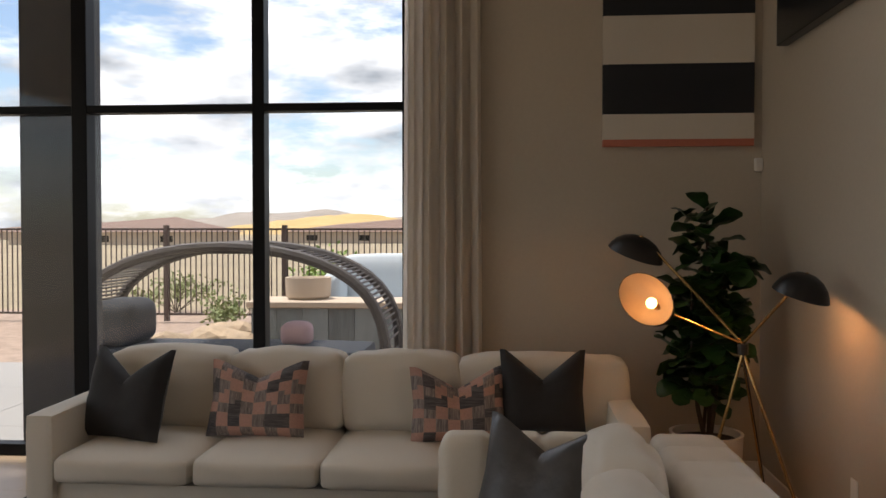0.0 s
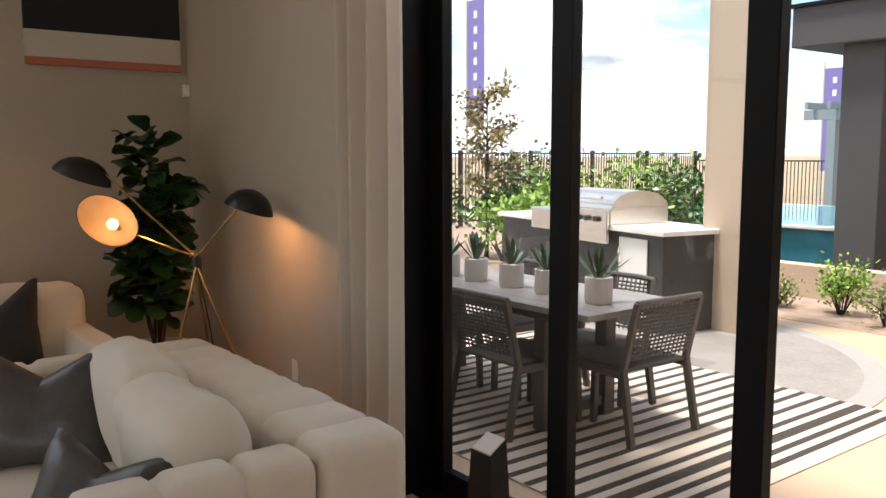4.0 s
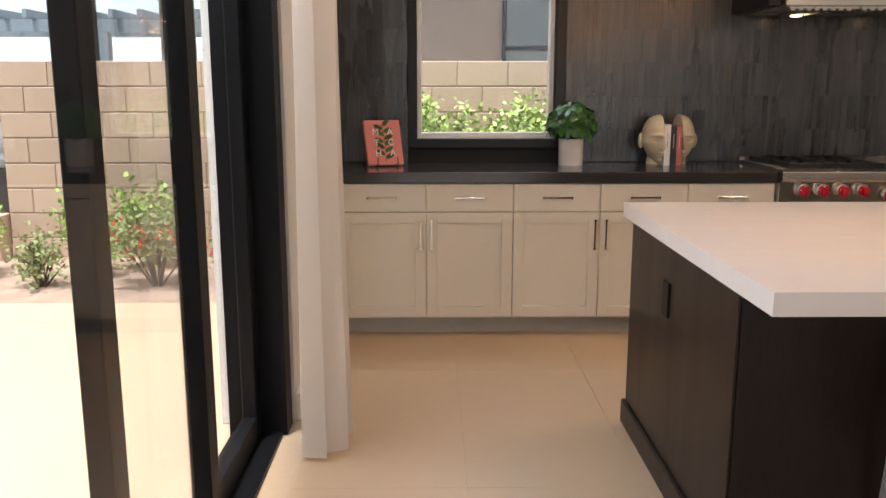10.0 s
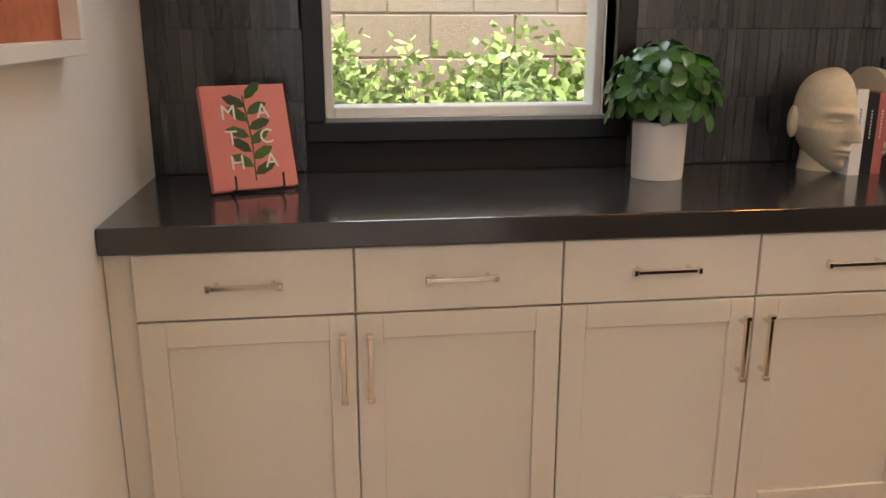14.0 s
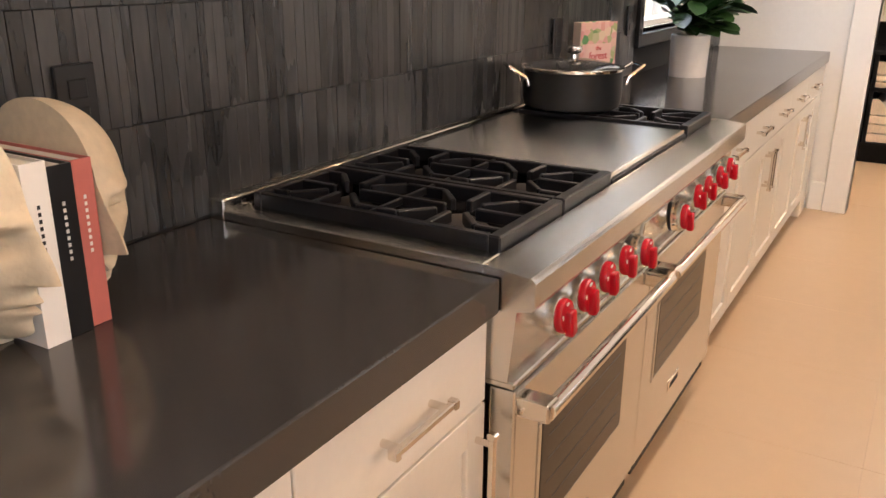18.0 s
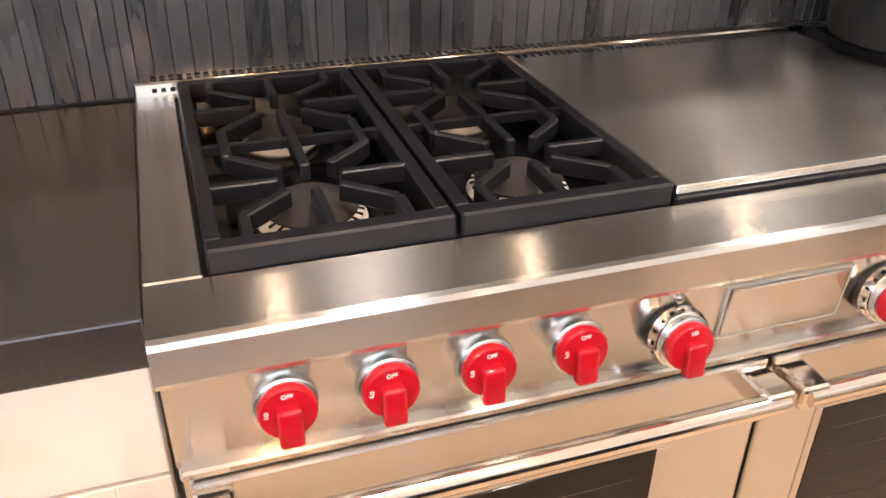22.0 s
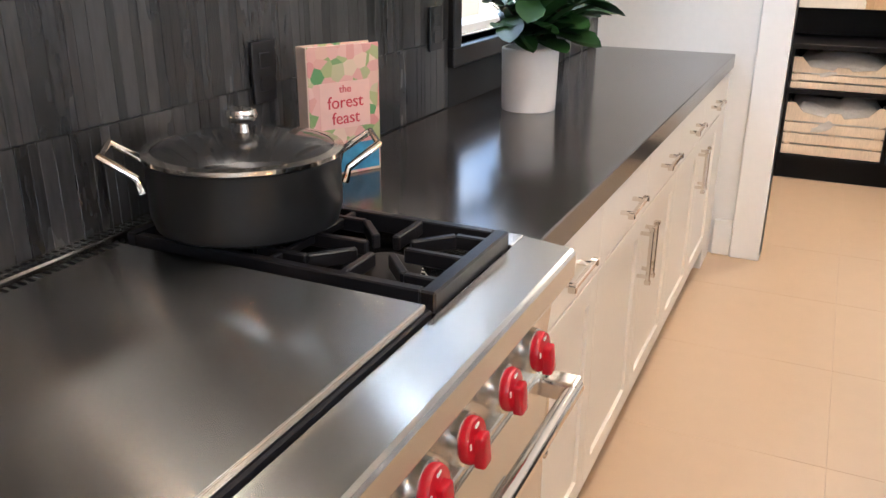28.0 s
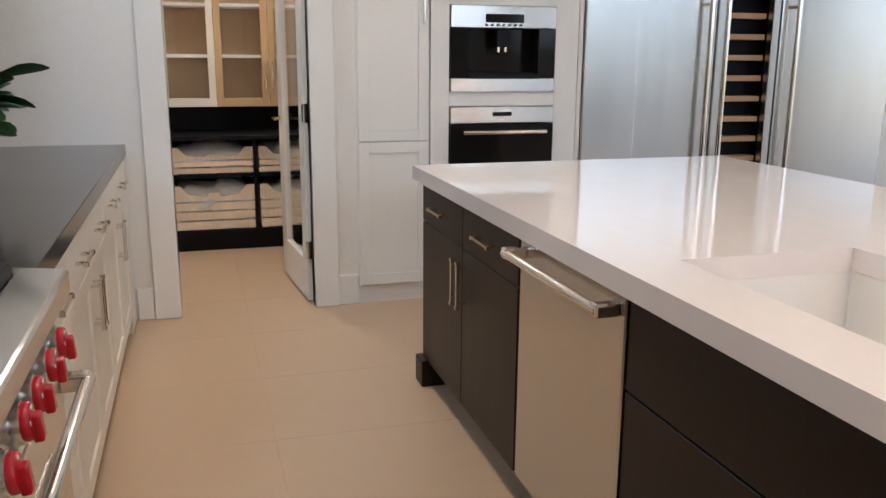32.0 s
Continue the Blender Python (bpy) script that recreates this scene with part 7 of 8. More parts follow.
def stool(x0, x1, yf, yb):
    t = thing("counter_stool", ((x0 + x1) / 2, (yf + yb) / 2, 0), "grey woven rattan counter stool with a low back", "stool", "counter stools at the island")
    sh, bh = 0.575, 0.735
    for x, y, top in ((x0, yf, sh), (x1, yf, sh), (x0 + 0.02, yb, bh), (x1 - 0.02, yb, bh)):
        fx = -0.03 if x < (x0 + x1) / 2 else 0.03
        fy = 0.02 if y == yf else -0.04
        part("leg", stick((x + fx, y + fy, 0), (x, y, top - 0.01), 0.015, 0.018), WICKER, t, "round rattan leg", smooth=True)
    part("back_rail", stick((x0, yb, bh), (x1, yb, bh), 0.026), WICKER, t, "wrapped top rail", smooth=True)
    part("front_rail", stick((x0, yf, sh), (x1, yf, sh), 0.022), WICKER, t, smooth=True)
    woven_panel((x0 + 0.01, yb, bh - 0.205), (x1 - x0 - 0.02, 0, 0), (0, 0, 0.195), 7, 3, 1, 0.010, "woven back panel with round holes", t)
    woven_panel((x0 + 0.01, yf, sh + 0.005), (x1 - x0 - 0.02, 0, 0), (0, yb - yf, 0.0), 8, 7, 1, 0.010, "woven seat", t)
    for x in (x0, x1):
        woven_panel((x, yf, sh - 0.19), (0, yb - yf, -0.07), (0, 0, 0.20), 8, 3, 1, 0.010, "woven side panel with holes", t)
    for z, a, b in ((0.17, (x0 - 0.02, yf + 0.01), (x0, yb - 0.03)), (0.17, (x1 + 0.02, yf + 0.01), (x1, yb - 0.03)), (0.14, (x0 - 0.02, yf + 0.015), (x1 + 0.02, yf + 0.015)), (0.10, (x0, yb - 0.035), (x1, yb - 0.035))):
        part("stretcher", stick((*a, z), (*b, z), 0.012), WICKER, t, smooth=True)


stool(1.77, 2.17, -3.10, -3.50)

# recessed ceiling lights over the aisles
CAN = mat("lit_downlight", (1.0, 0.9, 0.75), 0.5, emit=(1.0, 0.72, 0.42), emit_power=25)


def downlight(x, y, z, e, cone=100):
    t = thing("ceiling_light", (x, y, z - 0.01), "round recessed ceiling light with a white trim ring", "ceiling light", "recessed ceiling lights")
    part("trim_ring", turned([(0.05, 0.0), (0.085, -0.004), (0.085, 0.008), (0.05, 0.008)], (x, y, z - 0.009), 24), TRIM, t, smooth=True)
    part("diffuser", turned([(0, 0.003), (0.05, 0.003), (0.05, 0.007), (0, 0.007)], (x, y, z - 0.009), 20), CAN, t, "glowing diffuser")
    lamp("downlight", "SPOT", look((x, y, z - 0.03), (x, y + 0.001, 0)), e, WARM, cone=cone, radius=0.05)


for x, y, e in ((0.9, -1.25, 9), (3.15, -1.25, 52), (5.15, -1.25, 50), (1.6, -4.2, 16), (4.2, -4.2, 24)):
    downlight(x, y, CEIL, e * 0.8, 125)
downlight(7.3, -1.3, 2.8, 22)

# ---- outdoors ----
slab("ground", -900, -900, -0.60, 900, 900, -0.16, DESERT, "dry desert ground running to the horizon")
slab("patio_base_north", -9.0, -4.80, -0.15, -0.30, 0.12, -0.03, MORTAR, "patio bedding")
slab("patio_base_west", -9.5, -16.0, -0.15, XW - 0.3, -4.8, -0.03, MORTAR, "patio bedding")
slab("gravel_bed", -12.0, 0.12, -0.15, 9.0, 2.2, 0.0, GRAVEL, "brown gravel planting bed")
slab("yard", -16.0, -18.0, -0.155, -9.5, 8.0, -0.02, GRAVEL, "gravel yard beyond the patio")
solo("patio_pillar", cube(-4.34, -0.86, -0.004, -3.92, -0.42, 4.2, 0.012), STUCCO, "square tan stucco patio pillar", "pillar")

# outdoor rug: stripes woven along one way
RUG_PALE = mat("outdoor_rug_pale", (0.58, 0.49, 0.40), 0.9, vary=0.12, fine=150, bump=0.3, bump_scale=250)
RUG_DARK = mat("outdoor_rug_dark", (0.045, 0.036, 0.030), 0.9, vary=0.25, fine=150, bump=0.3, bump_scale=250)


def outdoor_rug():
    t = thing("outdoor_rug", (-3.7, -3.3, 0.0), "striped outdoor rug in beige and dark brown under the table", "rug")
    x0, x1, y0, y1 = -5.9, -1.93, -4.62, -2.10
    part("field", cube(x0, y0, -0.003, x1, y1, 0.006), RUG_PALE, t, "beige woven field")
    x, i = x1 - 0.10, 0
    while x > x0 + 0.1:
        w = 0.075 if i in (2,) else 0.045
        part("stripe", cube(x - w, y0 + 0.002, 0.0062, x, y1 - 0.002, 0.0078), RUG_DARK, t, "dark brown stripe")
        x -= w + (0.055 if i in (0, 1, 2) else 0.085)
        i += 1


outdoor_rug()
TABLE_WOOD = mat("grey_stained_teak", (0.22, 0.20, 0.19), 0.5, vary=0.25, fine=30, stretch=(0.6, 6, 6), piece=0.4)
DARK_WOOD = mat("dark_stained_wood", (0.08, 0.067, 0.058), 0.5, vary=0.25, fine=30, stretch=(5, 5, 0.6))
ROPE = mat("dark_woven_rope", (0.075, 0.066, 0.06), 0.8, vary=0.4, fine=150, bump=0.5, bump_scale=200)
POT_GREY = mat("pale_concrete_pot", (0.56, 0.54, 0.51), 0.7, vary=0.08, fine=60)
AGAVE = mat("blue_green_agave", (0.055, 0.095, 0.055), 0.45, vary=0.35, big=10, piece=0.4)


def patio_table():
    t = thing("dining_table", (-3.85, -3.73, 0.006), "long dark-stained outdoor dining table with slatted top", "table")
    x0, x1, y0, y1 = -5.05, -2.72, -4.12, -3.33
    n = 6
    for i in range(n):
        w = (y1 - y0) / n
        part("board", cube(x0, y0 + i * w + 0.001, 0.715, x1, y0 + (i + 1) * w - 0.001, 0.75, 0.002), TABLE_WOOD, t)
    part("apron", cube(x0 + 0.12, y0 + 0.08, 0.655, x1 - 0.12, y0 + 0.10, 0.714), DARK_WOOD, t)
    part("apron", cube(x0 + 0.12, y1 - 0.10, 0.655, x1 - 0.12, y1 - 0.08, 0.714), DARK_WOOD, t)
    for x in (x0 + 0.45, x1 - 0.45):
        for y in (y0 + 0.14, y1 - 0.14):
            part("leg", cube(x - 0.045, y - 0.045, 0.006, x + 0.045, y + 0.045, 0.714, 0.004), DARK_WOOD, t)
        part("foot_bar", cube(x - 0.03, y0 + 0.19, 0.07, x + 0.03, y1 - 0.19, 0.13, 0.004), DARK_WOOD, t)


patio_table()


def patio_chair(m, label):
    """Local frame: the seat faces +y, its back at y = -0.26."""
    t = new("dining_chair")
    t.empty_display_size = 0.1
    w, d = 0.26, 0.25
    for s in (-1, 1):
        part("front_leg", beam(bmesh.new(), (s * w, d, 0), (s * w, d - 0.01, 0.40), 0.036, 0.036, 0.003), DARK_WOOD, t)
        part("rear_leg", beam(bmesh.new(), (s * (w + 0.01), -d - 0.06, 0), (s * w, -d + 0.02, 0.42), 0.036, 0.040, 0.003), DARK_WOOD, t)
        part("back_post", beam(bmesh.new(), (s * w, -d + 0.02, 0.41), (s * (w - 0.005), -d - 0.07, 0.79), 0.034, 0.034, 0.003), DARK_WOOD, t)
        part("side_rail", beam(bmesh.new(), (s * w, d, 0.385), (s * w, -d, 0.385), 0.030, 0.045, 0.003), DARK_WOOD, t)
    part("front_rail", beam(bmesh.new(), (-w, d, 0.385), (w, d, 0.385), 0.030, 0.045, 0.003), DARK_WOOD, t)
    part("top_rail", tube([(-w, -d - 0.068, 0.785), (-w * 0.5, -d - 0.085, 0.79), (w * 0.5, -d - 0.085, 0.79), (w, -d - 0.068, 0.785)], 0.018, 8), DARK_WOOD, t, smooth=True)
    part("seat", soft_box(-w + 0.015, -d + 0.01, 0.395, w - 0.015, d, 0.425, 0.006, 4, 0.012), ROPE, t, "woven dark seat", smooth=True)
    bm = bmesh.new()
    rows, cols = 13, 15
    for i in range(rows):
        f = (i + 0.5) / rows
        z, y = 0.46 + f * 0.30, -d + 0.005 - f * 0.075
        box(bm, -w + 0.015, y - 0.002 - 0.012, z - 0.0055, w - 0.015, y + 0.002 - 0.012, z + 0.0055)
    for j in range(cols):
        x = -w + 0.02 + j * (2 * w - 0.04) / (cols - 1)
        beam(bm, (x, -d - 0.003, 0.455), (x, -d - 0.082, 0.775), 0.009, 0.004)
    tagged(part("woven_back", bm, ROPE, t, "open woven back"), kind="stuff")
    t.matrix_basis = m
    return tagged(t, label, "chair", "outdoor dining chairs")


chair = patio_chair(pose(-3.40, -3.98, 0.008), "dark wooden outdoor dining chair with an open woven back")
for x, y, rz in ((-4.30, -3.98, 3), (-2.94, -3.57, 88), (-3.35, -3.42, 182), (-4.2, -3.42, 178)):
    copy_thing(chair, pose(x, y, 0.008, 0, 0, rz))


def agave_pot(x, y):
    t = thing("potted_agave", (x, y, 0.75), "spiky agave in a round pale concrete pot", "plant", "agave pots along the table")
    part("pot", turned([(0, 0), (0.072, 0), (0.078, 0.02), (0.078, 0.145), (0.070, 0.15), (0.066, 0.13), (0, 0.13)], (x, y, 0.7505), 24), POT_GREY, t, smooth=True)
    rnd = random.Random(int(x * 100))
    me = AGAVE_LEAF
    for k in range(16):
        leaf_on(me, AGAVE, t, (x, y, 0.87), k * 2.4, rnd.uniform(0.45, 1.35), 0, rnd.uniform(0.75, 1.1))


AGAVE_LEAF = leaf_mesh("agave_leaf", 0.20, 0.030, -0.12)
for x in (-2.954, -3.355, -3.675, -4.02, -4.31):
    agave_pot(x, -3.78)


def barbecue():
    STONE_DARK = mat("dark_stacked_tile", (0.040, 0.037, 0.036), 0.5, vary=0.3, fine=20)
    t = thing("barbecue_island", (-5.7, -1.2, 0), "dark outdoor kitchen island with a pale counter", "outdoor kitchen")
    part("body", cube(-7.2, -1.50, -0.004, -4.42, -0.80, 0.87, 0.004), STONE_DARK, t)
    part("counter", cube(-7.25, -1.55, 0.871, -4.37, -0.75, 0.915, 0.004), TRIM, t, "pale counter slab")
    part("fridge_door", cube(-5.02, -1.515, 0.12, -4.62, -1.501, 0.82, 0.004), TRIM, t, "white refrigerator door")
    g = thing("gas_grill", (-5.75, -1.15, 0.915), "stainless steel built-in gas grill with a domed lid", "grill")
    part("firebox", cube(-5.90, -1.54, 0.9155, -5.00, -0.85, 1.08, 0.01, 2), STEEL, g)
    part("control_panel", cube(-5.90, -1.575, 0.74, -5.00, -1.541, 1.05, 0.005), STEEL, g, "stainless control panel")
    bm = bmesh.new()
    ring = []
    for x in (-5.89, -5.01):
        ring.append([bm.verts.new((x, -1.18 - 0.33 * math.cos(a), 1.075 + 0.16 * math.sin(a))) for a in [i * math.pi / 10 for i in range(11)]])
    for i in range(10):
        bm.faces.new((ring[0][i], ring[0][i + 1], ring[1][i + 1], ring[1][i]))
    bm.faces.new(ring[0])
    bm.faces.new(ring[1][::-1])
    bmesh.ops.recalc_face_normals(bm, faces=bm.faces)
    lid = part("lid", bm, STEEL, g, "rounded stainless lid", smooth=True)
    part("handle", tube([(-5.80, -1.56, 1.17), (-5.10, -1.56, 1.17)], 0.014), NICKEL, lid, smooth=True)
    for i in range(5):
        k = turned([(0, 0), (0.030, 0), (0.026, 0.035), (0, 0.035)], seg=16)
        bmesh.ops.transform(k, matrix=Matrix.Translation((-5.75 + i * 0.15, -1.575, 0.97)) @ Matrix.Rotation(radians(90), 4, "X"), verts=k.verts)
        part("knob", k, BLACK_SATIN, g, smooth=True)
    part("side_burner", cube(-6.36, -1.56, 0.80, -5.96, -0.95, 1.02, 0.012, 2), STEEL, g, "stainless side burner box")
    part("fridge_handle", tube([(-4.98, -1.53, 0.30), (-4.98, -1.55, 0.34), (-4.98, -1.55, 0.70), (-4.98, -1.53, 0.74)], 0.010), NICKEL, t, smooth=True)
    t.rotation_euler.z = g.rotation_euler.z = radians(-12)
    t.location, g.location = (-5.518, -0.861, 0), (-5.66, -0.802, 0.915)


barbecue()

# ---- planting and walls to the north ----


def shrub(x, y, h, r, material, label, seed, n=800, leaf=0.055, flowers=0, low=0.45):
    t = thing("shrub", (x, y, 0.0), label, "shrub", "shrubs in the gravel bed")
    rnd = random.Random(seed)
    tw = bmesh.new()
    cr = bmesh.new()
    tips = []
    for k in range(16):
        an = rnd.uniform(0, 6.28)
        rr = r * math.sqrt(rnd.uniform(0.02, 1))
        top = Vector((x + rr * math.cos(an), y + rr * math.sin(an), h * rnd.uniform(low, 1.0) * (1 - 0.3 * rr / r)))
        mid = Vector((x, y, 0)).lerp(top, 0.5) + Vector((rnd.uniform(-.04, .04), rnd.uniform(-.04, .04), 0.03))
        tube([(x + 0.02 * math.cos(an), y + 0.02 * math.sin(an), -0.01), mid, top], 0.008, 5, tw, 0.4)
        tips.append((mid, top))
    part("woody_core", tw, BARK, t, smooth=True)
    for k in range(n):
        mid, top = rnd.choice(tips)
        p = mid.lerp(top, rnd.uniform(0.1, 1.15)) + Vector((rnd.gauss(0, 0.22 * r), rnd.gauss(0, 0.22 * r), rnd.gauss(0, 0.06)))
        p.z = max(p.z, 0.03)
        a = Vector((rnd.uniform(-1, 1), rnd.uniform(-1, 1), rnd.uniform(-0.3, 1))).normalized() * leaf * rnd.uniform(0.6, 1.2)
        b = a.cross(Vector((rnd.uniform(-1, 1), rnd.uniform(-1, 1), rnd.uniform(-1, 1)))).normalized() * leaf * 0.30
        v = [cr.verts.new(q) for q in (p, p + a * 0.5 + b, p + a, p + a * 0.5 - b)]
        cr.faces.new(v)
    tagged(part("foliage", cr, material, t), kind="stuff")
    if flowers:
        fl = bmesh.new()
        for k in range(flowers):
            mid, top = rnd.choice(tips)
            p = mid.lerp(top, rnd.uniform(0.5, 1.2)) + Vector((rnd.gauss(0, 0.25 * r), rnd.gauss(0, 0.25 * r), rnd.gauss(0, 0.05)))
            bmesh.ops.create_icosphere(fl, subdivisions=1, radius=0.013, matrix=Matrix.Translation(p))
        tagged(part("flowers", fl, RED_FLOWER, t, "small red flowers"), kind="stuff")


RED_FLOWER = mat("red_petals", (0.55, 0.03, 0.02), 0.6)
shrub(-3.85, 0.75, 0.62, 0.24, LEAF_BRIGHT, "bright green young shrub in gravel", 1)
shrub(-2.85, 0.85, 0.62, 0.24, LEAF_BRIGHT, "bright green young shrub in gravel", 2)
shrub(-3.30, 0.50, 0.42, 0.26, LEAF_GREY, "low grey-green shrub in gravel", 3, 700, 0.045)
shrub(-4.45, 0.60, 0.35, 0.25, LEAF_GREY, "low grey-green shrub in gravel", 4, 600, 0.045)
shrub(-2.15, 0.55, 0.38, 0.20, LEAF_GREY, "low grey-green shrub in gravel", 5, 600, 0.045)
shrub(-1.95, 0.95, 0.70, 0.24, LEAF_BRIGHT, "bright green shrub before the block wall", 6)
shrub(-1.35, 0.55, 0.58, 0.34, LEAF_GREY, "grey-green shrub with red flowers", 7, 1100, 0.045, 60)
shrub(-1.55, 1.15, 0.82, 0.26, LEAF_BRIGHT, "bright green shrub before the block wall", 8, 800)
shrub(-0.65, 0.70, 0.50, 0.32, LEAF_GREY, "grey-green shrub with red flowers", 9, 900, 0.045, 50)
for i, x in enumerate((0.05, 0.45, 0.85, 1.25, 1.70, 5.1, 5.6, 6.1)):
    shrub(x, 1.05, 1.44 - 0.08 * (i % 3), 0.30, LEAF_HEDGE, "bright green leafy hedge shrub by the window", 20 + i, 3600, 0.058, 0, 0.80)
solo("low_wall", cube(-9.0, 1.40, -0.05, -2.86, 1.60, 0.36, 0.006), CMU, "low tan block retaining wall", "low wall")


def neighbour_house():
    t = thing("neighbour_house", (3.0, 6.0, -0.16), "neighbouring house with tan walls and a white projecting upper storey", "house")
    BROWN = mat("brown_stucco", (0.30, 0.22, 0.16), 0.9, vary=0.08, fine=90, bump=0.2)
    part("wall", cube(-1.0, 5.0, -0.16, 9.0, 8.0, 2.92), BROWN, t, "brown stucco lower wall")
    part("upper_wall", cube(-1.3, 4.55, 2.90, 9.0, 8.0, 6.2, 0.01), WHITE, t, "white stucco upper wall")
    part("roof", cube(-1.6, 4.2, 6.2, 9.3, 8.3, 6.45), STUCCO_DARK, t, "dark flat roof")
    for x0, x1, z0, z1 in ((1.44, 3.0, 1.20, 2.78), (5.2, 6.6, 1.2, 2.78)):
        w = part("window", cube(x0, 4.975, z0, x1, 5.04, z1), mat("pale_window_glass", (0.14, 0.17, 0.17), 0.08, spec=0.7), t, "large dark-framed window")
        for q in ((x0 - 0.05, z0 - 0.05, x1 + 0.05, z0), (x0 - 0.05, z1, x1 + 0.05, z1 + 0.05), (x0 - 0.05, z0, x0, z1), (x1, z0, x1 + 0.05, z1), (x0, 1.78, x1, 1.84)):
            part("frame", cube(q[0], 4.95, q[1], q[2], 5.03, q[3]), BLACK, w, "dark window frame")


neighbour_house()


def ramada():
    t = thing("ramada", (-3.4, 4.5, -0.16), "charcoal stucco patio pavilion with square columns and a flat roof", "pavilion")
    part("roof", cube(-5.30, 2.15, 2.82, -1.2, 6.6, 3.28, 0.01), STUCCO_DARK, t, "flat charcoal roof")
    part("fascia_cap", cube(-5.34, 2.11, 3.281, -1.16, 6.64, 3.32), BLACK, t)
    part("column", cube(-4.75, 2.30, -0.16, -4.27, 2.78, 2.818, 0.008), STUCCO_DARK, t, "square charcoal column")
    part("column", cube(-4.02, 5.3, -0.16, -3.65, 5.75, 2.818, 0.008), STUCCO_DARK, t, "square charcoal column")
    part("column", cube(-2.95, 6.0, -0.16, -2.6, 6.4, 2.818, 0.008), STUCCO, t, "square tan column")
    for i in range(10):
        part("slat", cube(-2.9 + i * 0.16, 3.2, 2.76, -2.84 + i * 0.16, 6.2, 2.817), TRIM, t)
    for x, y in ((-4.0, 2.7), (-3.7, 3.4), (-3.0, 2.7), (-3.3, 4.4)):
        part("downlight", stick((x, y, 2.805), (x, y, 2.818), 0.06), CAN, t, "small recessed light")


ramada()


def daybed():
    t = thing("outdoor_daybed", (-3.8, 4.6, -0.1), "low grey outdoor daybed with white cushions", "daybed")
    GREYW = mat("weathered_grey_wood", (0.20, 0.17, 0.15), 0.7, vary=0.25, fine=20)
    part("base", cube(-5.0, 4.2, -0.02, -2.9, 5.2, 0.46, 0.01), GREYW, t)
    part("mattress", soft_box(-4.98, 4.2, 0.461, -2.92, 5.18, 0.60, 0.01, 6, 0.04), POT_WHITE, t, smooth=True)
    for i, x in enumerate((-4.5, -3.9, -3.55, -3.2)):
        part("cushion", soft_box(x - 0.2, 4.7, 0.60, x + 0.2, 4.9, 0.92 - 0.05 * (i % 2), 0.03, 6, 0.08, i), POT_WHITE, t, smooth=True)


daybed()
BLUE_TILE = mat("blue_pool_tile", (0.045, 0.22, 0.30), 0.15, vary=0.25, big=6, fine=60)


def pool():
    t = thing("raised_pool", (-6.5, 4.2, -0.16), "raised pool with blue tiled walls", "pool")
    part("wall", cube(-9.5, 2.9, -0.16, -5.02, 7.0, 0.62), BLUE_TILE, t, "blue mosaic wall")
    part("coping", cube(-9.6, 2.82, 0.621, -5.0, 7.1, 0.66, 0.005), TRIM, t, "pale coping")
    part("water", cube(-9.4, 3.0, 0.661, -5.2, 6.9, 0.668), mat("pool_water", (0.10, 0.34, 0.42), 0.04, spec=0.7), t, "still blue water")


pool()
PERG = mat("blue_grey_paint", (0.26, 0.31, 0.34), 0.6, vary=0.06)


def pergola():
    t = thing("pergola", (-6.5, 10.5, -0.16), "blue-grey wooden pergola beyond the pool", "pergola")
    for x, y in ((-8.4, 9.2), (-6.2, 10.6), (-4.9, 9.2), (-3.2, 10.6)):
        part("post", cube(x - 0.09, y - 0.09, -0.16, x + 0.09, y + 0.09, 2.25), PERG, t)
    for y in (9.2, 10.6):
        part("beam", cube(-9.0, y - 0.06, 2.26, -2.6, y + 0.06, 2.46), PERG, t)
    for i in range(14):
        x = -8.8 + i * 0.46
        part("rafter", cube(x, 8.8, 2.465, x + 0.07, 11.0, 2.60), PERG, t)


pergola()
IRON_BROWN = mat("brown_iron_fence", (0.060, 0.034, 0.026), 0.5, vary=0.15)


def iron_fence(name, a, b, z0, z1, posts, pickets):
    t = thing(name, ((a[0] + b[0]) / 2, (a[1] + b[1]) / 2, z0), "dark brown iron picket fence at the edge of the yard", "fence")
    a, b = Vector((*a, 0)), Vector((*b, 0))
    for i in range(posts + 1):
        p = a.lerp(b, i / posts)
        part("post", cube(p.x - 0.04, p.y - 0.04, z0, p.x + 0.04, p.y + 0.04, z1 + 0.05), IRON_BROWN, t)
    for z in (z0 + 0.12, z1 - 0.02):
        part("rail", beam(bmesh.new(), a + Vector((0, 0, z)), b + Vector((0, 0, z)), 0.035, 0.035), IRON_BROWN, t)
    bm = bmesh.new()
    for i in range(pickets):
        p = a.lerp(b, (i + 0.5) / pickets)
        box(bm, p.x - 0.009, p.y - 0.009, z0 + 0.13, p.x + 0.009, p.y + 0.009, z1 - 0.03)
    tagged(part("picket_infill", bm, IRON_BROWN, t), kind="stuff")


iron_fence("iron_fence", (-14.0, -19.0), (-14.0, 12.5), 0.0, 1.62, 15, 330)
iron_fence("iron_fence", (-14.0, 12.5), (6.0, 12.5), -0.1, 1.42, 9, 200)

# ---- west terrace seen through the tall window ----


